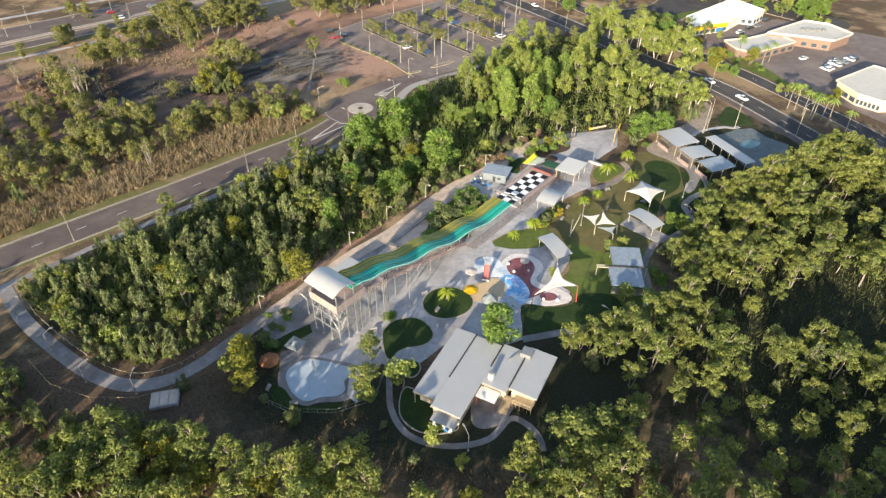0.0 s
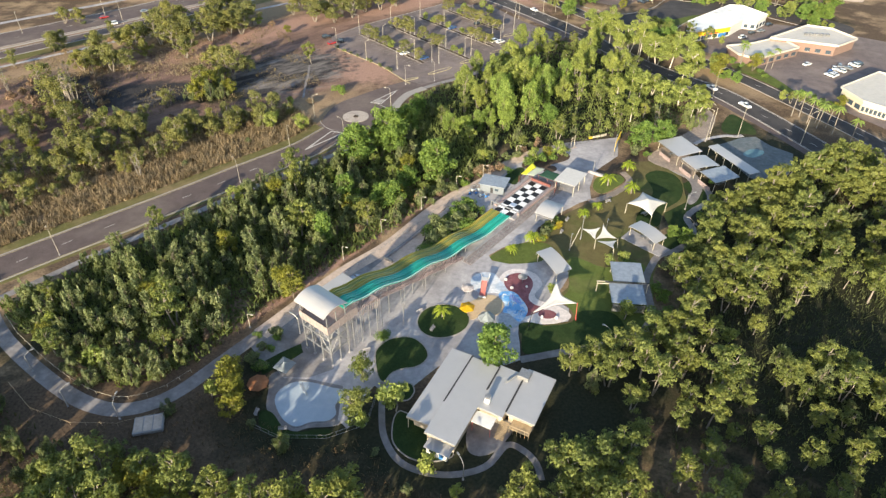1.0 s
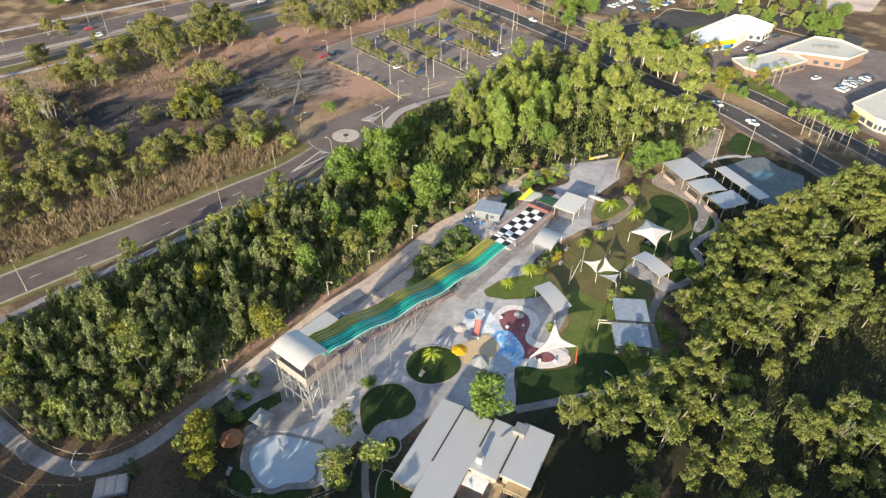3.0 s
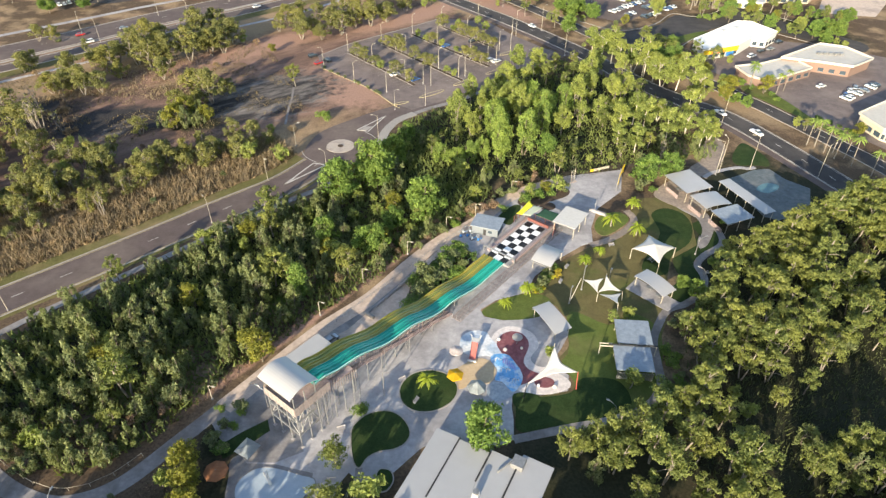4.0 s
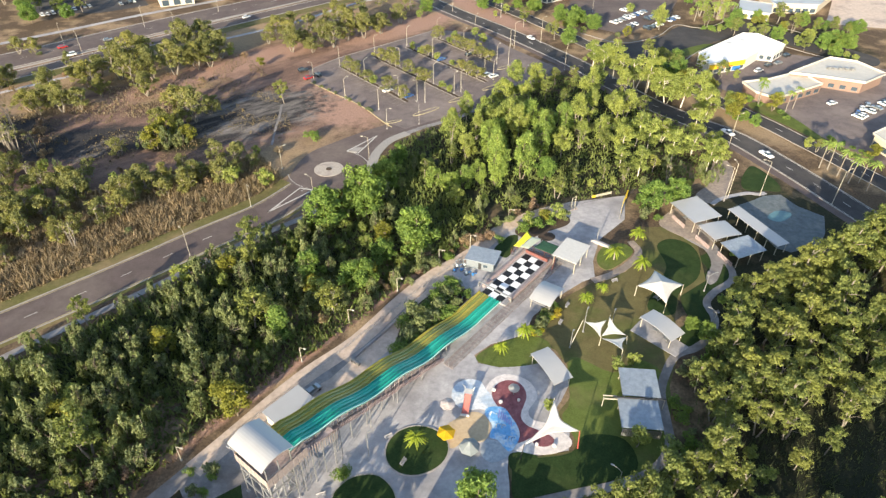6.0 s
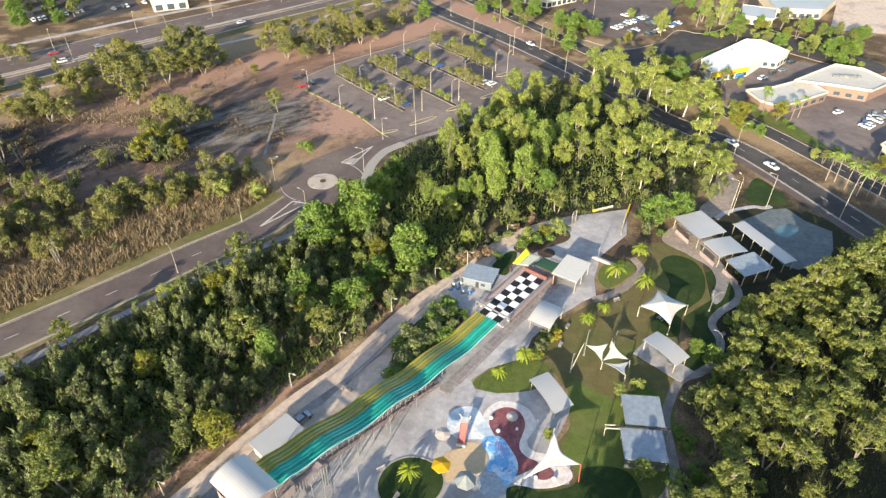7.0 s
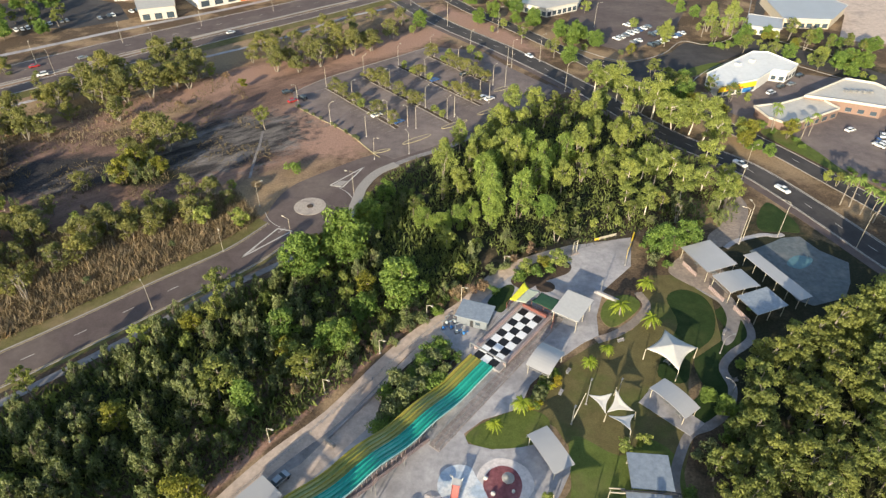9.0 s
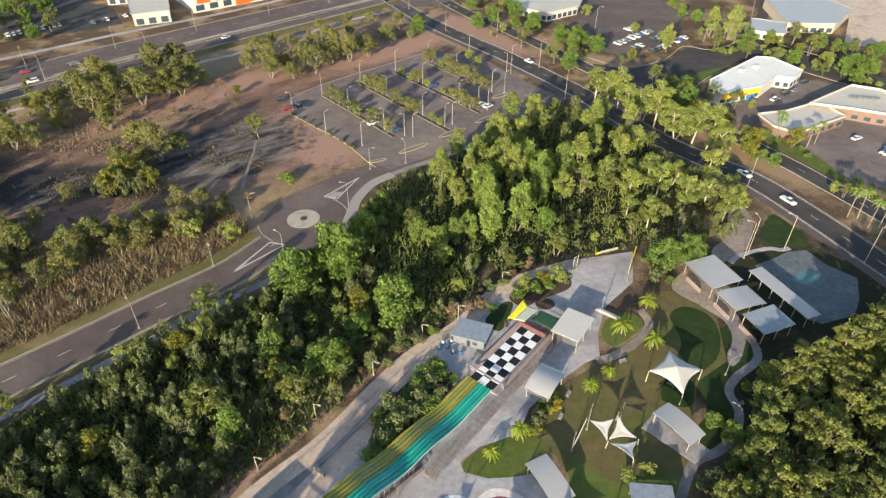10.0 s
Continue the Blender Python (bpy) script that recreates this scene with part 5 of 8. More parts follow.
# ---- the cafe ----
def build_cafe():
    c = thing("cafe", pose(-3.3, 87.7, 0.04, 0, 0, -28.5), "low cafe building with stepped pale metal roofs", "building")
    for lo, hi in (((0.8, 1.2), (4.9, 20.4)), ((5.1, -1.0), (11.2, 19.6)), ((12.1, 9.6), (17.3, 20.4)), ((18.1, 11.0), (23.4, 22.2))):
        part("wall", box(BM(), (*lo, 0), (*hi, 3.5)), M_WALL, c)
    for x0, y0, x1, y1, z, sl in ((-0.2, 0, 5.2, 21.2, 3.75, 0.035), (5.05, -2.0, 12.0, 20.6, 4.05, -0.02), (11.7, 8.6, 17.6, 21.4, 3.85, -0.03), (17.75, 10.0, 24.1, 23.4, 3.7, -0.03)):
        bm = box(BM(), (x0, y0, 0), (x1, y1, 0.16), bevel=0.03)
        for v in bm.verts:
            v.co.z += z + sl * (v.co.x - (x0 + x1) / 2)
        part("roof", bm, M_ROOF, c, "pale metal roof sheet")
        part("gutter", box(BM(), (x0 - 0.02, y0 - 0.16, z - 0.12), (x1 + 0.02, y0, z + 0.02)), M_STEEL_CREAM, c)
    for x, y0, y1, z in ((5.1, 6.5, 20.9, 4.1), (11.85, 13.6, 20.9, 4.05), (17.68, 10.2, 21.2, 3.95)):
        part("box_gutter", box(BM(), (x - 0.17, y0, z), (x + 0.17, y1, z + 0.24)), M_DARK, c, "dark box gutter between roofs")
    part("awning", box(BM(), (11.9, 5.4, 3.0), (16.4, 8.5, 3.1), bevel=0.02), M_ROOF_WHITE, c, "white awning over the yard")
    for px in (12.2, 16.2):
        part("awning_post", tube(BM(), [(px, 5.6, 0), (px, 5.6, 3.0)], 0.06, 6), M_RED, c, "red awning post")
    part("front_wall", box(BM(), (6.4, -3.6, 0), (10.9, -1.05, 2.6)), M_WALL_WHITE, c)
    part("lean_to", box(BM(), (6.0, -4.2, 2.6), (11.6, -1.6, 2.72), bevel=0.02), M_ROOF, c, "low front roof")
    w = part("window", box(BM(), (7.0, -3.66, 1.0), (8.6, -3.58, 2.1)), M_GLASS, c)
    part("window_frame", box(BM(), (6.9, -3.7, 0.9), (8.7, -3.665, 1.0)), M_STEEL, w)
    part("door", box(BM(), (9.2, -3.66, 0), (10.1, -3.58, 2.05)), M_BLUE, c, "blue door")
    v = part("roof_vent", box(BM(), (12.6, 10.3, 3.9), (13.8, 11.5, 5.2), bevel=0.08), M_ROOF_WHITE, c, "white roof vent")
    part("vent_cap", tube(BM(), [(13.2, 10.9, 5.2), (13.2, 10.9, 5.9)], [0.5, 0.65], 10), M_STEEL, v)
    ac = part("cooling_unit", box(BM(), (16.4, 19.6, 3.9), (18.9, 22.2, 5.0), bevel=0.05), M_STEEL, c, "grey rooftop cooling unit")
    for k in range(5):
        part("louvre", box(BM(), (16.35, 19.75 + k * 0.5, 4.1), (16.42, 20.05 + k * 0.5, 4.8)), M_DARK, ac)
    part("duct", tube(BM(), [(16.2, 20.4, 4.4), (14.9, 17.6, 4.3), (14.7, 17.4, 4.0)], 0.16, 6), M_STEEL, c)
    part("fascia", box(BM(), (-0.25, -0.12, 3.3), (5.2, 0.0, 3.62)), M_TIMBER_PALE, c, "pale timber fascia")
    part("post", tube(BM(), [(0.1, 0.1, 0), (0.1, 0.1, 3.6)], 0.08, 6), M_STEEL_CREAM, c)
    # timber stair and veranda of the east wing
    st = part("timber_stair", box(BM(), (17.6, 5.8, 0), (17.75, 9.8, 0.2)), M_TIMBER_PALE, c, "pale timber stair")
    for k in range(10):
        part("tread", box(BM(), (17.0, 6.0 + k * 0.36, 0.1 + k * 0.17), (19.0, 6.36 + k * 0.36, 0.16 + k * 0.17)), M_TIMBER_PALE, st)
    part("veranda", box(BM(), (19.2, 8.4, 1.5), (23.6, 10.9, 1.65)), M_TIMBER_PALE, c, "timber veranda")
    for k in range(6):
        part("veranda_post", tube(BM(), [(19.3 + k * 0.85, 8.5, 0), (19.3 + k * 0.85, 8.5, 2.6)], 0.05, 5), M_TIMBER_PALE, c)
    part("veranda_rail", box(BM(), (19.2, 8.42, 2.5), (23.6, 8.55, 2.62)), M_TIMBER_PALE, c)


build_cafe()


# ---- play equipment ----
def umbrella(x, y, r, h, mat, label, sides=8, droop=0.6, name="umbrella"):
    u = thing(name, pose(x, y, 0.12, 0, 0, 15), label, "umbrella", "play umbrellas")
    bm = BM()
    apex = bm.verts.new((0, 0, h + droop))
    ring = [bm.verts.new((r * math.cos(k * math.tau / sides), r * math.sin(k * math.tau / sides), h)) for k in range(sides)]
    hem = [bm.verts.new((v.co.x * 1.01, v.co.y * 1.01, h - 0.14)) for v in ring]
    for k in range(sides):
        bm.faces.new((apex, ring[k], ring[(k + 1) % sides]))
        bm.faces.new((ring[k], hem[k], hem[(k + 1) % sides], ring[(k + 1) % sides]))
    bmesh.ops.solidify(bm, geom=bm.faces[:], thickness=0.04)
    part("canopy", bm, mat, u)
    part("pole", tube(BM(), [(0, 0, -0.1), (0, 0, h + droop)], 0.08, 7), M_STEEL, u)
    return u


umbrella(10.9, 121.8, 2.0, 2.1, M_YELLOW, "bright yellow play-tower roof", 6, 0.7)
umbrella(11.4, 129.2, 1.7, 2.0, M_PALE_FLOOR, "pale pinkish play umbrella", 8, 0.5)
umbrella(15.6, 118.8, 2.2, 1.4, M_GREY_TENT, "grey-green pointed play tent", 7, 1.7)
umbrella(26.2, 133, 1.25, 2.3, M_WALL_WHITE, "white mushroom fountain on the maroon floor", 14, 0.35, "mushroom_fountain")
umbrella(-36.4, 98.4, 2.4, 2.2, M_TERRACOTTA, "terracotta garden umbrella beside the pool", 8, 0.5)
umbrella(-31.5, 103.6, 2.6, 2.0, M_GREY_TENT, "pale grey tent beside the pool", 4, 0.9)
umbrella(-10.2, 117.4, 0.1, 1.8, M_STEEL, "thin grey post at the path", 6, 0.1, "post")
ps = thing("play_slide", pose(15.6, 129.9, 0.12, 0, 0, -13), "red open play slide with white hoops", "slide")
bm = BM()
prev = None
for k in range(9):
    a = k / 8
    y = 1.8 - 4.2 * a
    z = 1.9 * (1 - a) ** 1.6 + 0.15
    ring = [bm.verts.new(v) for v in ((-0.75, y, z + 0.35), (-0.6, y, z), (0.6, y, z), (0.75, y, z + 0.35), (0.6, y, z - 0.08), (-0.6, y, z - 0.08))]
    if prev:
        for i in range(6):
            bm.faces.new((prev[i], ring[i], ring[(i + 1) % 6], prev[(i + 1) % 6]))
    prev = ring
bmesh.ops.recalc_face_normals(bm, faces=bm.faces)
part("chute", bm, M_CHUTE, ps, "faded red chute")
part("platform", box(BM(), (-1.0, 1.8, 1.85), (1.0, 3.4, 2.0), bevel=0.04), M_WALL_WHITE, ps)
for sx in (-0.9, 0.9):
    part("hoop", tube(BM(), [(sx, 3.2, 0), (sx * 1.1, 3.2, 2.6), (sx * 1.6, 3.0, 3.5), (sx * 1.3, 2.4, 3.9)], 0.09, 6), M_WALL_WHITE, ps, "white hoop")
    part("leg", tube(BM(), [(sx, 2.0, 0), (sx, 2.0, 1.9)], 0.07, 6), M_STEEL, ps)
part("foot", box(BM(), (-1.0, -2.7, 0.0), (1.0, -2.2, 0.35), bevel=0.06), M_WALL_WHITE, ps)
for k in range(9):
    a = k * 0.7
    x, y = 20.0 + 0.55 * k, 127.6 - 1.05 * k + (k % 3) * 0.9
    j = thing("water_jet", pose(x, y, 0.12), "small white and blue spray post", "spray post", "spray posts")
    part("pipe", tube(BM(), [(0, 0, 0), (0, 0, 0.9), (0.3, 0, 1.3), (0.7, 0, 1.0)], 0.07, 6), M_WALL_WHITE if k % 2 else M_BLUE, j)
    part("nozzle", tube(BM(), [(0.7, 0, 1.0), (0.75, 0, 0.8)], [0.12, 0.16], 7), M_WALL_WHITE, j)
for x, y, r, m in ((22.0, 134.4, 0.45, M_WALL_WHITE), (27.2, 131.4, 0.35, M_WALL_WHITE), (23.2, 131.0, 0.5, M_PALE_FLOOR), (33.2, 119.6, 0.5, M_PALE_FLOOR), (29.6, 120.0, 0.4, M_PALE_FLOOR)):
    s = thing("play_boulder", pose(x, y, 0.11), "smooth pale play bollard on soft floor", "bollard", "play bollards")
    part("body", tube(BM(), [(0, 0, 0), (0, 0, 0.35), (0, 0, 0.55)], [r, r * 0.9, r * 0.35], 10), m, s)
pd = thing("pool_slide", pose(-26.5, 97.6, 0.1, 0, 0, 30), "white small slide and ladder in the pool", "slide")
part("chute", tube(BM(), [(0, 0.8, 1.7), (0, -0.2, 1.1), (0.1, -1.4, 0.3)], 0.28, 6), M_WALL_WHITE, pd)
for sx in (-0.35, 0.35):
    part("ladder_rail", tube(BM(), [(sx, 1.2, 0), (sx, 0.9, 2.3)], 0.05, 5), M_WALL_WHITE, pd)
for k in range(4):
    part("rung", tube(BM(), [(-0.35, 1.15 - 0.06 * k, 0.4 + 0.4 * k), (0.35, 1.15 - 0.06 * k, 0.4 + 0.4 * k)], 0.03, 5), M_STEEL, pd)
for x, y, r in ((-13.4, 109.2, 20), (-14.2, 97.2, 0), (-35.6, 92, 80), (-29.4, 87.6, 5), (2.2, 116.2, 60), (-1.0, 122.2, 30), (40.6, 155.4, 60), (43.4, 161.6, 55), (81, 158, 20), (84.5, 173.5, 60), (58, 171, 20)):
    b = thing("park_bench", pose(x, y, 0.1, 0, 0, r), "pale slatted park bench", "bench", "park benches")
    for k in range(4):
        part("slat", box(BM(), (-0.9, -0.3 + k * 0.15, 0.42), (0.9, -0.18 + k * 0.15, 0.46)), M_CONCRETE, b)
    part("backrest", box(BM(), (-0.9, 0.3, 0.5), (0.9, 0.35, 0.85)), M_CONCRETE, b)
    for sx in (-0.7, 0.7):
        part("leg", box(BM(), (sx - 0.04, -0.28, 0), (sx + 0.04, 0.32, 0.42)), M_STEEL, b)


# ---- fences ----
def fence(pts, height, label, mat=None, step=2.4, closed=False, rails=(0.15, 0.98), name="fence", mesh=True):
    mat = mat or M_STEEL
    line = [Vector((*p, 0)) for p in pts] + ([Vector((*pts[0], 0))] if closed else [])
    f = thing(name, pose(line[0].x, line[0].y, 0), label, "fence", "park fences")
    o = line[0]
    data = None
    for a, b in zip(line, line[1:]):
        n = max(1, round((b - a).length / step))
        for k in range(n + 1):
            p = a.lerp(b, k / n) - o
            if data is None:
                q = part("post", tube(BM(), [(0, 0, -0.1), (0, 0, height)], 0.05, 5), mat, f)
                data = q.data
            else:
                q = new("post", data)
                q.parent = f
            q.matrix_basis = pose(p.x, p.y, 0)
        for r in rails:
            part("rail", tube(BM(), [a - o + Vector((0, 0, height * r)), b - o + Vector((0, 0, height * r))], 0.035, 4), mat, f)
    return f


fence([(50, 206.5), (62, 211), (71.5, 214.5), (84, 214), (92, 210)], 1.8, "dark steel mesh fence of the entry plaza", M_DARK, rails=(0.05, 0.35, 0.65, 0.98))
fence([(-35, 121.5), (-20, 139), (-4, 157.5), (8, 172), (19, 183)], 1.1, "low steel rail beside the service path", rails=(0.5, 0.98), step=3.0)
fence([(-36, 88.5), (-30, 85.5), (-20, 85.2), (-12, 88.5), (-10.5, 95)], 1.3, "pool fence of slim steel rails", step=2.0)
fence([(-92, 100.5), (-84, 93.5), (-74, 89.6), (-64, 89.2), (-57, 91.5)], 1.1, "pale timber rail along the service path bend", M_TIMBER_PALE, rails=(0.95,), step=3.0)
fence([(p.x + n.x * 2.9, p.y + n.y * 2.9) for p, n in sides_of(SERVICE)[3:34:3]], 1.1, "pale steel rail along the inside of the bend", M_STEEL_CREAM, rails=(0.95,), step=3.0)
sh = thing("utility_box", pose(-57.5, 89.2, 0, 0, 0, 12), "weathered grey concrete utility pit beside the path", "utility box")
part("body", box(BM(), (-3.0, -2.2, 0), (3.0, 2.2, 0.8), bevel=0.08), M_CONCRETE, sh)
for k in range(3):
    part("lid", box(BM(), (-2.8 + 1.9 * k, -1.9, 0.8), (-1.1 + 1.9 * k, 1.9, 0.9), bevel=0.04), M_CONCRETE_PINK, sh)
gt = thing("gate_arch", pose(67.6, 203.4, 0, 0, 0, 65), "tall yellow entry gate arch", "gate")
for px in (0, 9.5):
    part("post", tube(BM(), [(px, 0, 0), (px, 0, 3.0)], 0.14, 7), M_YELLOW, gt)
part("beam", box(BM(), (0, -0.18, 2.9), (9.5, 0.18, 3.15), bevel=0.04), M_YELLOW, gt)
lw = thing("low_wall", pose(58, 187.2, 0, 0, 0, -38), "low white rendered seat wall at the entry", "wall")
part("wall", box(BM(), (-3.4, -0.3, 0), (3.4, 0.3, 0.9), bevel=0.05), M_CONCRETE, lw)
part("cap", box(BM(), (-3.5, -0.4, 0.9), (3.5, 0.4, 1.0), bevel=0.03), M_CONCRETE, lw)
bn = thing("banner", pose(63.5, 212.6, 0, 0, 0, 20), "long cream banner on the entry fence", "banner")
part("sheet", box(BM(), (-3.8, -0.05, 0.6), (3.8, 0.0, 1.5)), M_STEEL_CREAM, bn)
part("yellow_end", box(BM(), (-3.8, -0.09, 0.6), (-2.2, -0.055, 1.5)), M_YELLOW, bn)
ld = thing("climbing_frame", pose(52.9, 205.4, 0, 0, 0, 40), "cream steel ladder frame by the fence", "frame")
for sx in (-0.9, 0.9):
    part("upright", tube(BM(), [(sx, 0, 0), (sx, 0, 5.0)], 0.09, 6), M_STEEL_CREAM, ld)
for k in range(6):
    part("rung", tube(BM(), [(-0.9, 0, 0.8 + 0.8 * k), (0.9, 0, 0.8 + 0.8 * k)], 0.06, 5), M_STEEL_CREAM, ld)
ramp_thing = thing("concrete_ramp", pose(-10.4, 144.2, 0.06, 0, 0, 52), "low pale concrete ramp wall in the yard", "ramp")
part("wall", box(BM(), (-0.2, -0.3, 0), (18, 0.0, 0.8), bevel=0.04), M_CONCRETE, ramp_thing)
part("end_block", box(BM(), (-0.9, -2.6, 0), (-0.2, 0.3, 0.9), bevel=0.05), M_KERB, ramp_thing)
part("rail", tube(BM(), [(0, -0.15, 1.5), (18, -0.15, 1.5)], 0.05, 5), M_STEEL, ramp_thing)

# ---- lamps ----
def lamp(x, y, h, turn, mat, label, arm=1.6, up=0.5, name="street_lamp", group="street lamps", twin=False, r=0.09):
    l = thing(name, pose(x, y, 0, 0, 0, turn), label, "lamp", group)
    part("base", tube(BM(), [(0, 0, -0.1), (0, 0, 0.35)], 0.24, 8), M_CONCRETE, l)
    part("pole", tube(BM(), [(0, 0, 0.3), (0, 0, h)], [r * 1.4, r * 0.9], 7), mat, l)
    for s in ((1, -1) if twin else (1,)):
        a = part("arm", tube(BM(), [(0, 0, h - 0.1), (s * arm * 0.5, 0, h + up * 0.6), (s * arm, 0, h + up)], r * 0.7, 5), mat, l)
        hd = part("head", box(BM(), (min(s * arm, s * (arm + 0.75)), -0.17, h + up - 0.06), (max(s * arm, s * (arm + 0.75)), 0.17, h + up + 0.1), bevel=0.03), mat, l)
        part("lens", box(BM(), (min(s * (arm + 0.1), s * (arm + 0.65)), -0.13, h + up - 0.09), (max(s * (arm + 0.1), s * (arm + 0.65)), 0.13, h + up - 0.061)), M_LAMP, hd)
    return l


road_lamp = lamp(-60.3, 184.5, 8.4, 130, M_STEEL_CREAM, "tall pale steel street lamp beside the road", r=0.052)
for x, y, r in ((-102, 147, 130), (-48.2, 208.7, -60), (-29.0, 212.5, 150), (-42.5, 232, 20), (-13.2, 238.5, 180), (-7.9, 261.1, -30), (4.3, 264.8, 120), (22.1, 276.8, 120), (-144, 112, 130), (52, 300, 130)):
    copy_thing(road_lamp, pose(x, y, 0, 0, 0, r))
park_lamp = lamp(-26.4, 287.6, 8.8, 30, M_STEEL_CREAM, "cream car park lamp with a single arm", arm=1.3, up=0.7, name="car_park_lamp", group="car park lamps", r=0.07)
for x, y in ((-41.7, 305.2), (-32.6, 324.0), (-19.8, 308.0), (-17.3, 336.3), (-4.5, 290.6), (-4.9, 321.4), (-2.3, 348.9), (3.4, 285.9), (6.6, 284.5), (10.2, 302.6), (10.1, 333.0), (12.7, 360.4), (18.8, 292.7), (21.7, 294.1),
             (25.4, 345.4), (25.2, 314.4), (32.9, 310.1), (36.6, 307.4), (39.7, 325.0), (44.9, 323.7), (48.2, 346.4), (32.3, 367.4), (-12, 278)):
    copy_thing(park_lamp, pose(x, y, 0, 0, 0, 38 + random.choice((0, 0, 0, 180))))
path_lamp = lamp(-22.4, 143.8, 4.6, -20, M_STEEL_CREAM, "cream path lamp with a short arm", arm=1.0, up=0.1, name="path_lamp", group="path lamps", r=0.08)
for x, y, r in ((-12.5, 156.5, -20), (-0.8, 168.2, -20), (10.5, 180.0, -20), (19.6, 186.7, -20), (-42.6, 117.7, -20), (32, 199.5, -20), (-33, 131.5, -20)):
    copy_thing(path_lamp, pose(x, y, 0, 0, 0, r))
bend_lamp = lamp(-102.3, 115.4, 5.2, 35, M_STEEL, "grey path lamp with a raised angled arm", arm=1.6, up=1.0, name="path_lamp", group="path lamps", r=0.08)
for x, y, r in ((-88.9, 104.4, 35), (-76.7, 94.5, 35), (-64.3, 91.0, 80), (-30.0, 115.4, 150), (7.7, 75.4, 120), (81.0, 166.8, 10), (78, 153, 150), (44, 110, 150), (58.5, 113, 30)):
    copy_thing(bend_lamp, pose(x, y, 0, 0, 0, r))
mast = lamp(-4.9, 118.0, 7.6, 40, M_STEEL, "slim pale light mast on the plaza", arm=0.3, up=0.05, name="light_mast", group="light masts")
for x, y, h in ((45.6, 152.2, 1.0), (41.4, 147, 0.7), (66.5, 200.5, 1.0), (53.4, 154.8, 0.6), (57, 189, 0.6)):
    copy_thing(mast, pose(x, y, 0, 0, 0, 60) @ Matrix.Diagonal((1, 1, h, 1)))
tall = lamp(115.6, 213.1, 12.4, 160, M_STEEL_CREAM, "tall cream street lamp beside the divided road", arm=1.8, up=0.4, name="tall_street_lamp", group="tall street lamps", r=0.062)
for x, y, r in ((136.3, 207.2, 20), (102.6, 209.9, 160), (104.5, 211.8, 100), (118, 246, 20), (96, 282, 30), (70, 318, 30), (83, 318, 30), (50, 345, 30), (64, 352, 30), (22, 402, 30), (2, 438, 30), (48, 392, 30), (100, 400, 0)):
    copy_thing(tall, pose(x, y, 0, 0, 0, r))
for x, y, r in ((-170, 352, -50), (-140, 378, -50), (-108, 403, -50), (-75, 428, -50), (-45, 452, -50), (-155, 338, 130), (-120, 367, 130), (-205, 312, 130), (-200, 325, -50)):
    copy_thing(tall, pose(x, y, 0, 0, 0, r) @ Matrix.Diagonal((1, 1, 0.85, 1)))


# ---- cars ----
def make_car(paint, label, kind=0):
    c = thing("car", pose(0, 0, -60), label, "car", "cars")
    if kind == 0:
        prof = [(-2.2, 0.35), (-2.25, 0.7), (-2.1, 0.95), (-1.2, 1.0), (1.0, 0.95), (2.0, 0.85), (2.2, 0.65), (2.2, 0.35)]
        cab = [(-1.75, 0.97), (-1.25, 1.45), (0.3, 1.47), (1.15, 0.95)]
    elif kind == 1:
        prof = [(-2.3, 0.4), (-2.35, 0.9), (-2.3, 1.1), (1.1, 1.08), (2.1, 0.98), (2.3, 0.8), (2.3, 0.4)]
        cab = [(-2.15, 1.1), (-1.95, 1.75), (0.3, 1.75), (1.15, 1.07)]
    else:
        prof = [(-2.6, 0.45), (-2.65, 1.05), (-0.5, 1.1), (1.3, 1.05), (2.4, 0.98), (2.6, 0.75), (2.6, 0.45)]
        cab = [(-0.55, 1.09), (-0.4, 1.72), (0.75, 1.7), (1.45, 1.04)]

    def hull(line, w0, w1):
        bm = BM()
        zs = [p[1] for p in line]
        lo, hi = min(zs), max(zs)
        L = [bm.verts.new((x, -(w0 + (w1 - w0) * (z - lo) / (hi - lo)), z)) for x, z in line]
        R = [bm.verts.new((x, (w0 + (w1 - w0) * (z - lo) / (hi - lo)), z)) for x, z in line]
        n = len(line)
        bm.faces.new(L), bm.faces.new(R[::-1])
        for i in range(n):
            bm.faces.new((L[i], R[i], R[(i + 1) % n], L[(i + 1) % n]))
        bmesh.ops.recalc_face_normals(bm, faces=bm.faces)
        return bm
    part("body", hull(prof, 0.9, 0.86), paint, c)
    part("glasshouse", hull(cab, 0.82, 0.66), M_GLASS, c, "dark tinted windows")
    top = max(z for _, z in cab)
    xs = [x for x, z in cab if z > top - 0.1]
    part("roof", box(BM(), (min(xs) - 0.05, -0.66, top - 0.02), (max(xs) + 0.05, 0.66, top + 0.05), bevel=0.02), paint, c)
    for x in (-1.35, 1.4):
        for y in (-0.86, 0.86):
            w = part("wheel", tube(BM(), [(x, y - 0.11, 0.32), (x, y + 0.11, 0.32)], 0.32, 10), M_RUBBER, c)
    return c


CARS = [make_car(CAR_PAINTS[0], "white saloon car on asphalt"), make_car(CAR_PAINTS[1], "silver saloon car on asphalt"), make_car(CAR_PAINTS[2], "dark hatchback on asphalt", 1),
        make_car(CAR_PAINTS[0], "white four-wheel-drive car on asphalt", 1), make_car(CAR_PAINTS[3], "blue car on asphalt"), make_car(CAR_PAINTS[0], "white utility truck on asphalt", 2), make_car(CAR_PAINTS[4], "red car on asphalt")]
CARS_USED = set()


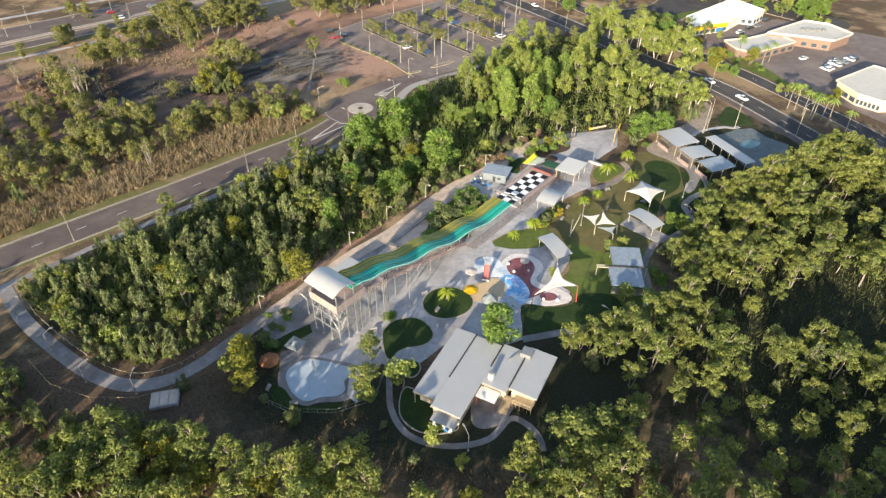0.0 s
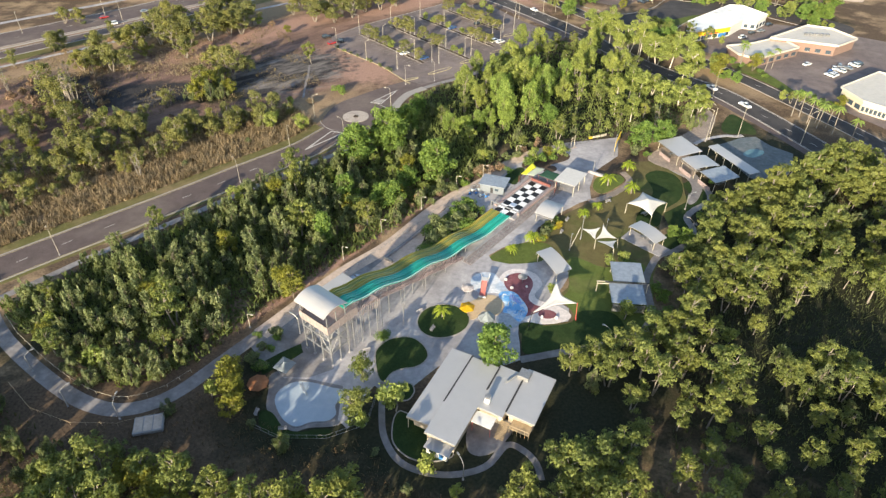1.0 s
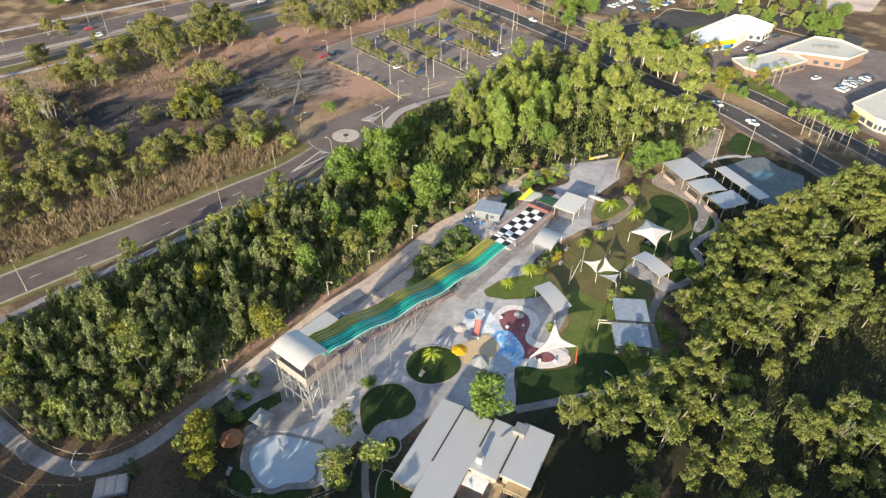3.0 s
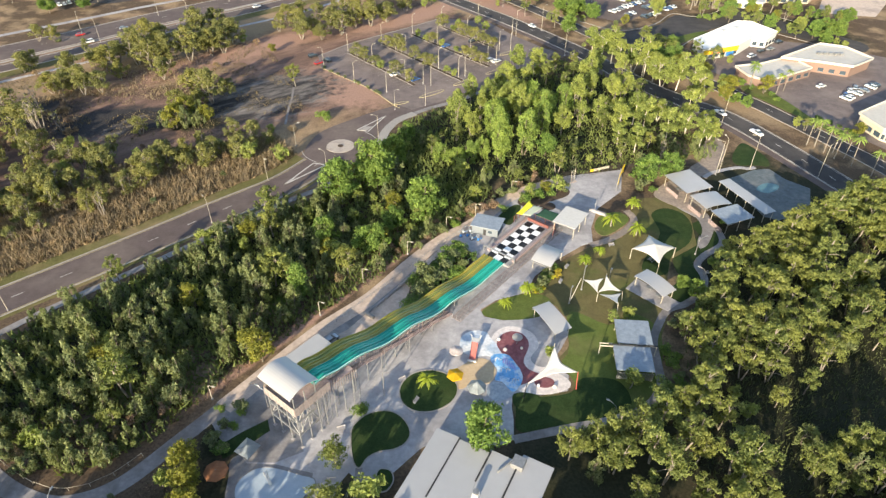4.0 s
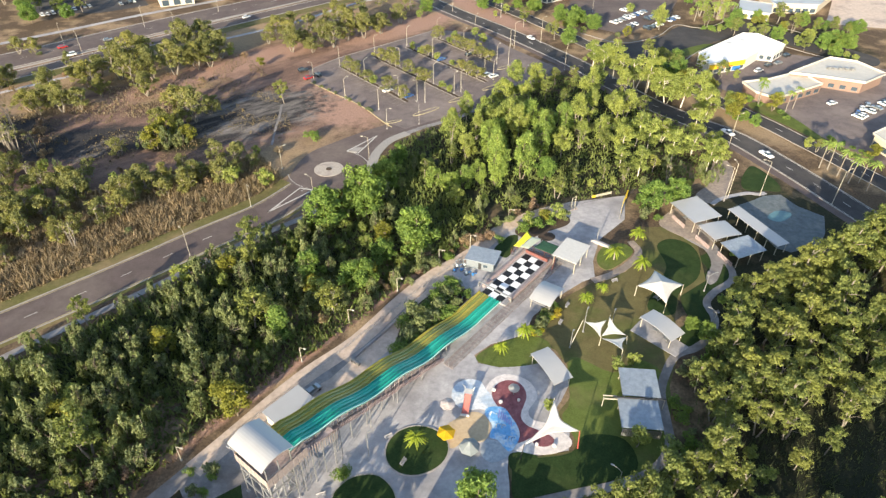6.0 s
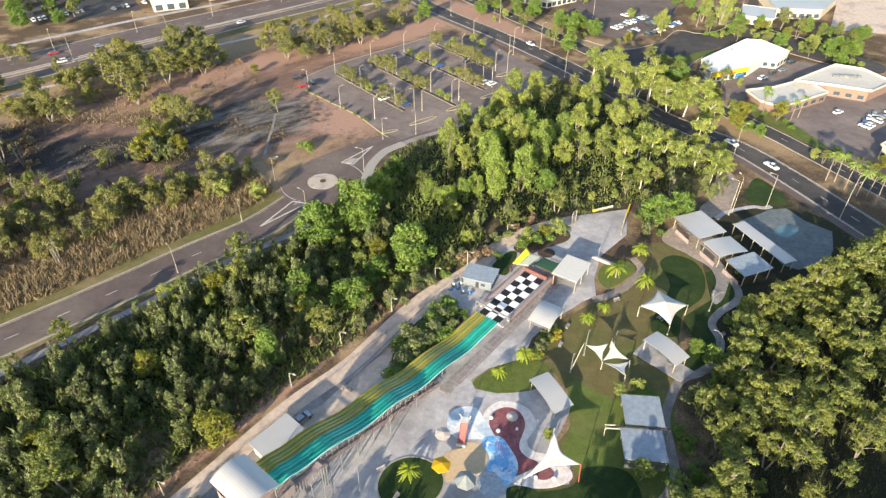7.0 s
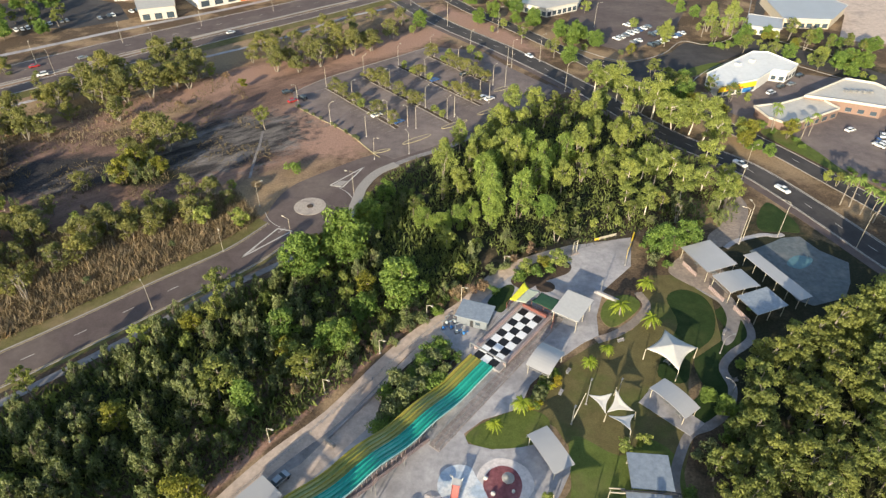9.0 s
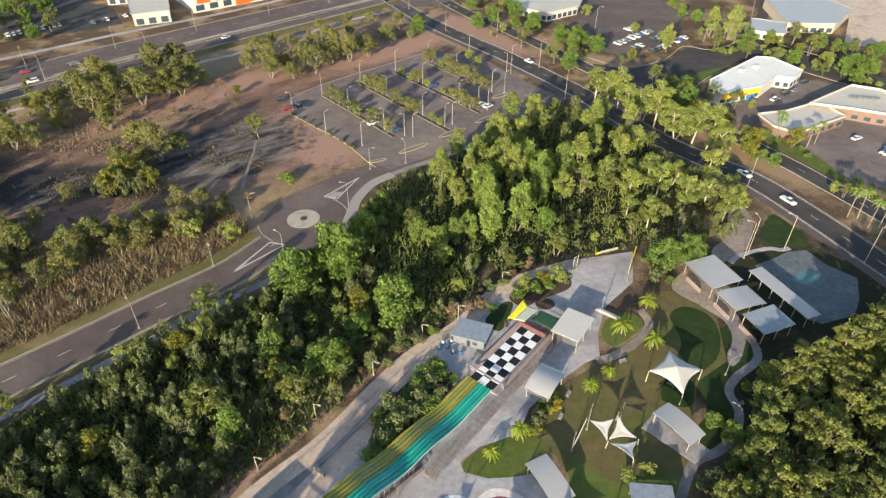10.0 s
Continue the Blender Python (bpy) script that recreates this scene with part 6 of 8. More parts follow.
def park(k, x, y, turn):
    m = pose(x, y, 0.04, 0, 0, turn)
    if k not in CARS_USED:
        CARS_USED.add(k)
        CARS[k].matrix_basis = m
    else:
        copy_thing(CARS[k], m)


CAR_PARK_CARS = ((0, -9.2, 295.4, 38), (2, -41, 312, 128), (6, -44.5, 309, 38), (2, -48.2, 317.4, 30), (4, -0.2, 289.6, 40), (3, 34.3, 311.1, 38), (0, 37, 310, 38), (2, 27.6, 335.8, 40), (4, 14.3, 329.9, 38), (0, 60, 358, -56), (0, -89.8, 391.5, 40), (1, -150.6, 357.0, 38), (6, -168.4, 347.2, 38))
ROAD_CARS = ((3, -160, 337, 218), (5, 128.5, 238.5, -64), (5, 121.0, 255.3, -63), (2, 78, 357.5, 125), (0, 174, 280.6, 25), (3, 158, 315, 30), (2, 165, 321, 30), (1, 171, 324, 30), (2, 179, 333, 30), (4, 180, 272, 60), (0, 184, 276, 60), (1, 188, 279, 60), (1, -18.6, 134.6, 50))
for k, x, y, r in CAR_PARK_CARS + ROAD_CARS:
    park(k, x, y, r)
rng = random.Random(5)
for row in range(4):
    for k in range(9):
        if rng.random() < 0.5:
            park(rng.choice((0, 1, 2, 3, 4, 0, 3)), 100 + row * 9.5 + k * 3.0 - row * 2, 386 + k * 2.6 + row * 4 - row * 9, 130 + rng.choice((0, 180)))
for k in range(12):
    if rng.random() < 0.7:
        park(rng.choice((0, 1, 2, 3, 0)), -168 + k * 1.9 + rng.uniform(-0.3, 0.3), 413 + k * 1.6, 130)
for k in range(14):
    if rng.random() < 0.6:
        park(rng.choice((0, 1, 2, 3)), -205 + k * 2.1, 392 + k * 1.7, 130)
for k in range(9):
    if rng.random() < 0.7:
        park(rng.choice((0, 1, 2, 3, 4)), 178 + k * 2.4, 268 + k * 1.6, 120)

# ---- car park markings and islands ----
bay_data = None
for (x0, y0), (x1, y1) in (((-32, 323), (-0.4, 285)), ((-17.2, 334.6), (20.4, 289.4)), ((-2.3, 347), (33.4, 304.9)), ((12.7, 359), (37.5, 328.5))):
    a, b = Vector((x0, y0, 0)), Vector((x1, y1, 0))
    d = (b - a).normalized()
    nrm = Vector((-d.y, d.x, 0))
    isl = strip("planting_strip", [a, b], 0.9, -0.9, 0, 0.1, M_MULCH, "narrow mulched planting strip between parking rows", "planting strip")
    for side in (1, -1):
        strip("kerb", [a, b], side * 1.1, side * 0.9, 0, 0.17, M_KERB, "pale kerb", parent=isl)
    n = int((b - a).length / 2.6)
    for k in range(n + 1):
        for side in (1, -1):
            p = a + d * (k * 2.6) + nrm * side * 3.7
            if bay_data is None:
                o = part("bay_line", box(BM(), (-2.5, -0.06, 0.03), (2.5, 0.06, 0.052)), M_BAY, isl)
                bay_data = o.data
            else:
                o = new("bay_line", bay_data)
                o.parent = isl
            o.matrix_basis = pose(p.x, p.y, 0, 0, 0, math.degrees(math.atan2(nrm.y, nrm.x)))
for cx, cy, rx, ry, r in ((7, 275.9, 6.4, 1.2, 36), (21.5, 287.8, 6.2, 1.2, 34), (36, 299.5, 6, 1.2, 34), (43, 321, 4, 1.2, 33), (-5.6, 267, 3.2, 0.8, 24)):
    rim = oval(cx, cy, rx, ry, r, 22)
    isl = slab("traffic_island", rim, 0, 0.13, M_LOT, "narrow island with yellow painted kerb", "island")
    strip("kerb", [Vector((x, y, 0)) for x, y in rim + rim[:1]], 0.16, -0.16, 0, 0.17, M_PAINT_YELLOW, "yellow painted kerb", parent=isl)
strip("kerb", spline([(-46, 318), (-34, 333), (-17.6, 347), (-2.7, 359), (12.5, 372)], 3), 0.3, 0.0, 0, 0.16, M_KERB, "pale kerb along the car park edge", "kerb")
strip("kerb", spline([(-43, 305), (-31, 293), (-19, 281), (-9.5, 267), (-6, 262.5)], 3), 0.0, -0.3, 0, 0.16, M_PAINT_YELLOW, "worn yellow kerb along the dirt lot", "kerb")

# ---- lots and buildings of the neighbourhood ----
slab("car_lot", [(145, 278), (151, 262), (157, 250), (165, 237), (176, 216), (230, 216), (240, 300), (200, 330), (176, 338), (158, 326), (140, 318), (126, 316), (132, 300)], -0.2, 0.028, M_LOT, "asphalt lot round the roadside restaurants", "car park")
slab("car_lot", [(90, 415), (84, 398), (98, 372), (110, 364), (142, 396), (156, 424), (150, 470), (100, 470)], -0.2, 0.026, M_ASPHALT, "busy asphalt car park of a shop", "car park")
slab("car_lot", [(-215, 400), (-172, 400), (-150, 414), (-165, 440), (-200, 462), (-235, 440)], -0.2, 0.026, M_ASPHALT_DARK, "dark asphalt yard beside the highway", "car park")
slab("side_road", [(p.x, p.y) for p in spline([(90, 356), (104, 349.9), (125.8, 359.3), (140.8, 376), (151.6, 371), (170.6, 381.5), (188.6, 409.4), (211.8, 455), (219, 455), (192, 405), (184, 382), (196, 366), (212, 346), (222, 330), (212, 320), (196, 336), (187.7, 347), (174, 364), (155, 355), (136, 341), (116, 318), (104, 322), (92, 340)], 3, True)], -0.2, 0.033, M_ASPHALT_DARK, "dark asphalt junction and side roads off the divided road", "road")
for pts in ([(86, 367), (104, 352), (125, 361), (140, 378.5), (151.6, 373.5), (168, 384), (187, 412), (208, 455)], [(222, 455), (196, 407), (187.5, 384), (199, 369), (215, 348)], [(118, 314), (137, 338), (156, 352), (173, 360.5), (186, 344), (210, 317)]):
    strip("kerb", spline(pts, 4), 0.2, -0.2, 0, 0.17, M_KERB, "pale kerb of the junction", "kerb")
slab("lawn", blob_line([(139, 280), (142.6, 270), (147.6, 260.4), (152.2, 251), (160, 236), (162, 238), (156, 252), (154, 262), (152, 270), (150, 278), (145, 283)]), -0.1, 0.07, M_LAWN, "green lawn strip before the restaurant", "lawn")
slab("lawn", blob_line([(118, 322), (128, 332), (142, 340), (150, 346), (146, 350), (128, 340), (114, 328)]), -0.1, 0.07, M_LAWN, "green verge behind the white building", "lawn")


def building(name, outline, height, wall, roof, label, windows=(), parapet=0.4, roof_out=0.4):
    cx, cy = sum(p[0] for p in outline) / len(outline), sum(p[1] for p in outline) / len(outline)
    loc = [(x - cx, y - cy) for x, y in outline]
    b = thing(name, pose(cx, cy, 0), label, "building")
    part("wall", prism(BM(), loc, -0.2, height), wall, b)
    grow = [(x + roof_out * (1 if x > 0 else -1), y + roof_out * (1 if y > 0 else -1)) for x, y in loc]
    part("roof", prism(BM(), grow, height, height + 0.25), roof, b)
    n = len(grow)
    for i in range(n):
        p, q = Vector((*grow[i], 0)), Vector((*grow[(i + 1) % n], 0))
        part("parapet", ribbon(BM(), [p, q], 0.12, -0.12, height + 0.25, height + 0.25 + parapet), roof, b)
    for i, z0, z1, count, share in windows:
        p, q = Vector((*loc[i], 0)), Vector((*loc[(i + 1) % n], 0))
        d = (q - p).normalized()
        step_ = (q - p).length / count
        for k in range(count):
            c = p + d * step_ * (k + 0.5)
            w = part("window", box(BM(), (-step_ * share / 2, -0.06, z0), (step_ * share / 2, 0.06, z1)), M_GLASS, b)
            w.matrix_basis = pose(c.x, c.y, 0, 0, 0, math.degrees(math.atan2(d.y, d.x)))
            part("frame", box(BM(), (-step_ * share / 2 - 0.06, -0.1, z0 - 0.1), (step_ * share / 2 + 0.06, 0.1, z0)), M_STEEL, w)
    return b


wb = building("restaurant", [(132.5, 311), (133, 325), (163, 350), (170, 349), (177, 334), (169, 326.5), (163, 329), (152, 318)], 4.9, M_WALL_WHITE, M_ROOF_WHITE, "white roadside restaurant with yellow and orange sign band",
              ((7, 0.8, 2.6, 6, 0.7), (5, 0.8, 2.6, 2, 0.6), (4, 0.8, 2.6, 3, 0.6)))
wb_c = wb.matrix_basis.translation
sg = part("sign_band", box(BM(), (0, -0.5, 2.8), (20, -0.2, 4.9), bevel=0.05), M_YELLOW, wb, "yellow and orange sign band")
sg.matrix_basis = pose(132.7 - wb_c.x, 310.4 - wb_c.y, 0, 0, 0, 20.5)
part("sign_stripe", box(BM(), (4, -0.62, 3.0), (13, -0.51, 3.7)), M_ORANGE, sg)
part("sign_shape", box(BM(), (13, -0.62, 0.8), (17.5, -0.51, 2.7)), M_BLUE, sg)
for x, y, s in ((150, 334, 1.0), (158, 338, 0.8)):
    v = part("roof_unit", box(BM(), (-1.2, -1, 5.15), (1.2, 1, 6.3), bevel=0.08), M_WALL_WHITE, wb)
    v.matrix_basis = pose(x - wb_c.x, y - wb_c.y, 0, 0, 0, 35)
building("restaurant", [(141.8, 294), (143.5, 285), (147, 281.5), (151.5, 280), (174, 291.5), (171.5, 299), (166, 303), (155, 297)], 3.4, M_BRICK, M_ROOF_CREAM, "low brick restaurant with a rounded cream roof",
         ((3, 0.8, 2.4, 5, 0.55),), 0.7, 0.6)
b2 = building("restaurant", [(165, 302), (190, 318), (200, 313), (205, 300), (191, 291), (179, 297)], 4.6, M_BRICK, M_ROOF_CREAM, "brick restaurant wing with a cream parapet roof", ((5, 0.8, 2.4, 3, 0.5), (4, 0.8, 2.4, 3, 0.5)), 0.8, 0.6)
b2c = b2.matrix_basis.translation
for k in range(5):
    v = part("roof_unit", box(BM(), (-0.8, -0.7, 4.86), (0.8, 0.7, 5.9), bevel=0.06), M_STEEL, b2)
    v.matrix_basis = pose(184 + k * 2.4 - b2c.x, 306 - k * 0.4 - b2c.y, 0, 0, 0, 15)
building("restaurant", [(170, 245), (193, 260), (206, 246), (196, 228), (178, 226), (172, 233)], 4.6, M_WALL, M_ROOF_CREAM, "single-storey restaurant with a pale roof", ((4, 0.8, 2.6, 6, 0.7), (5, 0.8, 2.6, 3, 0.7)), 0.6, 0.6)
wh = building("warehouse", [(-117, 431), (-66, 468), (-86, 494), (-137, 458)], 8.0, M_WALL_WHITE, M_ROOF_WHITE, "large warehouse with orange panels on its front wall", ((0, 1.0, 4.0, 8, 0.6),), 0.3, 0.3)
whc = wh.matrix_basis.translation
for k, (along, wide, z0, z1) in enumerate(((6.5, 7.5, 4.6, 7.6), (17.5, 8.5, 4.6, 7.6), (29, 9, 0.2, 7.8), (43, 11, 4.4, 7.8), (56, 8, 4.6, 7.6))):
    pn = part("wall_panel", box(BM(), (-wide / 2, -0.16, z0), (wide / 2, -0.04, z1), bevel=0.02), M_ORANGE, wh, "orange wall panel")
    pn.matrix_basis = pose(-117 + along * 0.809 - whc.x, 431 + along * 0.587 - whc.y, 0, 0, 0, 35.96)
building("warehouse", [(-142, 410), (-125, 417), (-134, 442), (-154, 436)], 6.0, M_ROOF_CREAM, M_ROOF_CREAM, "cream metal shed beside the highway", ((0, 0.5, 3.5, 3, 0.6),), 0.1, 0.3)
building("warehouse", [(-170, 446), (-150, 452), (-158, 476), (-182, 470)], 5.0, M_WALL_WHITE, M_ROOF_CREAM, "pale long shed behind the yard", ((0, 0.5, 3.0, 4, 0.6),), 0.1, 0.3)
building("shop", [(60, 430), (77, 416), (96, 428), (104, 452), (70, 470), (58, 452)], 4.5, M_WALL_WHITE, M_ROOF_CREAM, "shop building with cream canopy roof", ((0, 0.6, 2.8, 6, 0.7), (1, 0.6, 2.8, 6, 0.7)), 0.3, 0.6)
cn = building("shop", [(200, 398), (224, 396), (245, 420), (236, 456), (206, 440)], 5.0, M_WALL, M_ROOF, "grey and cream shop at the edge of a building site", ((0, 0.6, 2.8, 6, 0.7),), 0.3, 0.5)
building("shop", [(178, 390), (192, 384), (200, 400), (186, 408)], 4.0, M_WALL_WHITE, M_ROOF, "small grey-roofed shop beside trees", ((0, 0.6, 2.6, 3, 0.7),), 0.2, 0.5)
slab("building_site", [(222, 380), (250, 372), (290, 420), (290, 480), (236, 470), (246, 420)], -0.1, 0.05, M_CONCRETE_PINK, "sunlit sandy building site", "yard")
dg = thing("excavator", pose(232, 444, 0.05, 0, 0, 60), "orange excavator on a building site", "excavator")
part("tracks", box(BM(), (-2.2, -1.5, 0), (2.2, 1.5, 0.9), bevel=0.2), M_DARK, dg)
part("cab", box(BM(), (-1.6, -1.2, 0.9), (1.4, 1.2, 2.9), bevel=0.15), M_ORANGE, dg)
part("boom", tube(BM(), [(1.2, 0, 1.6), (3.6, 0, 5.4), (6.4, 0, 4.2)], 0.3, 6), M_ORANGE, dg)
part("bucket", box(BM(), (6.0, -0.6, 2.6), (7.2, 0.6, 3.9), bevel=0.1), M_DARK, dg)

# ---- vegetation ----
def leaves_mesh(name, rng, centres, radii, count, leaf, flat=0.75, up=0.35, hang=0.0, slim=0.6):
    """Many small leaf sprays round cluster centres, facing outwards; hang points them down, or up where it is below nought."""
    centres, radii = np.array(centres, float), np.array(radii, float)
    share = radii ** 2 / (radii ** 2).sum()
    pick = rng.choice(len(centres), size=count, p=share)
    d = rng.normal(size=(count, 3))
    d /= np.linalg.norm(d, axis=1)[:, None]
    r = radii[pick] * rng.uniform(0.2, 1.0, count) ** 0.5 * np.where(rng.uniform(size=count) < 0.12, 1.35, 1.0)
    pos = centres[pick] + d * r[:, None] * np.array([1, 1, flat])
    nrm = d * 0.6 + rng.normal(size=(count, 3)) * 0.5 + np.array([0, 0, up])
    nrm /= np.linalg.norm(nrm, axis=1)[:, None]
    t = np.cross(nrm, rng.normal(size=(count, 3)))
    t /= np.linalg.norm(t, axis=1)[:, None]
    t = t + np.array([0, 0, hang])
    t /= np.linalg.norm(t, axis=1)[:, None]
    b = np.cross(nrm, t)
    b /= np.linalg.norm(b, axis=1)[:, None]
    size = leaf * rng.uniform(0.6, 1.4, count)[:, None]
    v = np.stack([pos - t * size, pos + t * size * 0.75 - b * size * slim, pos + t * size * 0.75 + b * size * slim], 1).reshape(-1, 3)
    f = np.arange(count * 3).reshape(-1, 3)
    data = bpy.data.meshes.new(name)
    data.from_pydata(v.tolist(), [], f.tolist())
    return data


def make_tree(name, seed, height, spread, leafmat, barkmat, label, clusters=16, cluster=1.5, leaves=1000, leaf=0.38, crown_from=0.35, stems=1, flat=0.75, group="", category="tree", hollow=0.6, hang=0.0, slim=0.6):
    rng = np.random.default_rng(seed)
    t = thing(name, pose(0, 0, -50), label, category, group)
    bm, centres, radii = BM(), [], []
    z0 = height * crown_from
    for k in range(clusters):
        a, u = rng.uniform(0, math.tau), rng.uniform(0, 1)
        zz = z0 + (height - cluster * 0.6 - z0) * (0.12 + 0.88 * u)
        lim = spread * math.sqrt(max(0.05, 1 - (1.55 * (u - 0.4)) ** 2 * 0.8))
        r = lim * (hollow + (1 - hollow) * rng.uniform()) * rng.uniform(0.75, 1.05)
        if u > 0.85 or k % 4 == 0:
            r *= 0.45
        centres.append((r * math.cos(a), r * math.sin(a), zz))
        radii.append(cluster * rng.uniform(0.5, 1.35))
    for s in range(stems):
        a = s * math.tau / stems + rng.uniform(0, 1)
        off = 0.0 if stems == 1 else 0.35
        lean = spread * (0.12 if stems == 1 else 0.35)
        base = Vector((off * math.cos(a), off * math.sin(a), -0.2))
        fork = Vector((lean * math.cos(a), lean * math.sin(a), z0 + (height - z0) * 0.25))
        tip = Vector((lean * 1.3 * math.cos(a + 0.5), lean * 1.3 * math.sin(a + 0.5), height * 0.86))
        rad = 0.016 * height + 0.05
        bend = base.lerp(fork, 0.5) + Vector(rng.normal(size=3) * 0.15)
        tube(bm, [base, bend, fork, fork.lerp(tip, 0.5) + Vector(rng.normal(size=3) * 0.2), tip], [rad, rad * 0.8, rad * 0.62, rad * 0.4, rad * 0.15], 6)
        for c in centres[s::stems][:7]:
            c = Vector(c)
            start = base.lerp(fork, 0.75) if c.z < fork.z else fork.lerp(tip, min(0.8, (c.z - fork.z) / max(0.1, tip.z - fork.z) * 0.6))
            midp = start.lerp(c, 0.5) + Vector((0, 0, 0.25))
            tube(bm, [start, midp, c], [rad * 0.4, rad * 0.28, rad * 0.1], 4)
    part("trunk", bm, barkmat, t)
    linked("crown", leaves_mesh("crown", rng, centres, radii, leaves, leaf, flat, 0.35, hang, slim), leafmat, t)
    return t


def make_palm(name, seed, height, frond, label, group="", bushy=26, leafmat=None):
    rng = np.random.default_rng(seed)
    t = thing(name, pose(0, 0, -50), label, "palm", group)
    lean = rng.normal(size=2) * 0.03 * height
    top = Vector((lean[0], lean[1], height))
    part("trunk", tube(BM(), [(0, 0, -0.2), (lean[0] * 0.3, lean[1] * 0.3, height * 0.5), top], [0.2, 0.14, 0.11], 7), M_BARK, t)
    verts, faces = [], []
    for k in range(bushy):
        a = k * 2.399 + rng.uniform(-0.2, 0.2)
        rise = rng.uniform(-0.1, 1.0)
        d = Vector((math.cos(a), math.sin(a), 0))
        side = Vector((-d.y, d.x, 0))
        prev = None
        for i in range(7):
            s = i / 6
            p = top + d * frond * (s - 0.12 * rise * s) + Vector((0, 0, frond * (0.75 * rise * s - 0.75 * s * s)))
            w = frond * 0.13 * math.sin(math.pi * (0.12 + 0.85 * s))
            droop = Vector((0, 0, -w * 0.7))
            row = [p + side * w + droop, p, p - side * w + droop]
            if prev is not None:
                for j in range(2):
                    q = [prev[j], prev[j + 1], row[j + 1], row[j]]
                    gap = [q[0].lerp(q[3], 0.15), q[1], q[2], q[3].lerp(q[0], 0.15)] if j == 0 else [q[0], q[1].lerp(q[2], 0.15), q[2].lerp(q[1], 0.15), q[3]]
                    faces.append(tuple(range(len(verts), len(verts) + 4)))
                    verts += gap
            prev = row
    data = bpy.data.meshes.new("crown")
    data.from_pydata([tuple(v) for v in verts], [], faces)
    linked("crown", data, leafmat or L_PALM, t)
    return t


PLACED = set()


def plant(proto, x, y, size=1.0, turn=None, tall=None, label=""):
    turn = random.uniform(0, 360) if turn is None else turn
    m = pose(x, y, 0, random.uniform(-3, 3), random.uniform(-3, 3), turn) @ Matrix.Diagonal((size, size, tall or size * random.uniform(0.9, 1.12), 1))
    if proto not in PLACED:
        PLACED.add(proto)
        proto.matrix_basis = m
        ob = proto
    else:
        ob = copy_thing(proto, m) if proto.scale == Vector((1, 1, 1)) else copy_plain(proto, m)
    if label:
        ob["label"] = label
    return ob


def copy_plain(proto, m):
    """A copy at a pose of its own size, whatever the size of the first one."""
    s = proto.scale
    return copy_thing(proto, m @ Matrix.Diagonal((1 / s.x, 1 / s.y, 1 / s.z, 1)))


random.seed(7)
EUC = [make_tree(("slender_gum_tree", "spreading_gum_tree", "slender_gum_tree", "spreading_gum_tree", "small_gum_tree")[k], 10 + k, (11.5, 10.5, 12.5, 11, 9.5)[k], (3.3, 3.8, 3.1, 4.1, 3.3)[k], L_EUC, M_BARK, "tall gum tree with open olive-green crown and pale trunk", 30 + 2 * k, 0.92, 1640, 0.32, 0.25, 1 + k % 2, flat=0.62, slim=0.5, hollow=0.5, group="gum trees of the woodland") for k in range(5)]
TALL = [make_tree("tall_gum_tree", 30 + k, (16, 14.5, 16.5, 13.5)[k], (4.6, 5.2, 4.2, 5.0)[k], L_LIGHT, M_BARK, "very tall light-green gum tree with pale forked trunk", 44, 1.2, 3200, 0.37, 0.16, 1 + k % 3, flat=1.15, slim=0.5, hang=0.4, group="tall gum trees by the road") for k in range(4)]
WEEP = [make_tree("weeping_tree", 310 + k, (16, 13.5, 17)[k], (4.6, 5.0, 4.0)[k], L_WEEP, M_BARK_DARK, "tall bright-green tree with drooping clumps of leaves", 54, 1.1, 4000, 0.37, 0.06, 2, flat=1.45, slim=0.45, hang=0.8, hollow=0.55, group="weeping trees by the car park") for k in range(3)]
WHITE_GUM = [make_tree("white_gum_tree", 330 + k, (13.5, 12, 14.5)[k], (4.8, 5.2, 4.4)[k], L_LIGHT, M_BARK_WHITE, "gum tree with pale forked trunk and high open crown", 34, 1.2, 2900, 0.34, 0.3, 1 + k % 2, flat=0.8, slim=0.5, hollow=0.45, group="pale gums by the divided road") for k in range(3)]
ROUND = [make_tree("shade_tree", 50 + k, 11, 4.4, L_BRIGHT, M_BARK_DARK, "dense round bright-green shade tree", 58, 1.25, 4200, 0.33, 0.14, 1, hollow=0.6, slim=0.55, group="dense green shade trees") for k in range(3)]
SCRUB = [make_tree(("scrub_tree", "spreading_scrub_tree", "scrub_tree", "spreading_scrub_tree", "scrub_tree")[k], 70 + k, (6.6, 5.4, 7.4, 6.0, 5.0)[k], (2.1, 2.5, 1.7, 2.3, 2.0)[k], L_OLIVE, M_BARK_DARK, "bushy grey-olive scrub tree with upright shoots", 24, 0.55, 1300, 0.29, 0.05, 2, group="scrub trees of the belt", flat=2.1, hang=-1.2, slim=0.42, hollow=0.4) for k in range(5)]
THIN = [make_tree("savanna_tree", 90 + k, (8.5, 7.5, 9.5, 7.0)[k], (3.6, 3.8, 3.4, 3.6)[k], L_GREY, M_BARK, "grey-green savanna tree with pale stems", 30, 0.95, 1600, 0.28, 0.18, 2 + k % 2, flat=0.75, slim=0.5, hollow=0.45, group="savanna trees on dry ground") for k in range(4)]
OLD = [make_tree("spreading_savanna_tree", 100 + k, (12, 11, 9.5)[k], (5.8, 5.4, 5.6)[k], L_GREY, M_BARK, "large spreading grey-olive savanna tree", 66, 1.0, 4000, 0.31, 0.2, 3, flat=0.7, slim=0.5, hollow=0.4, group="large savanna trees") for k in range(3)]
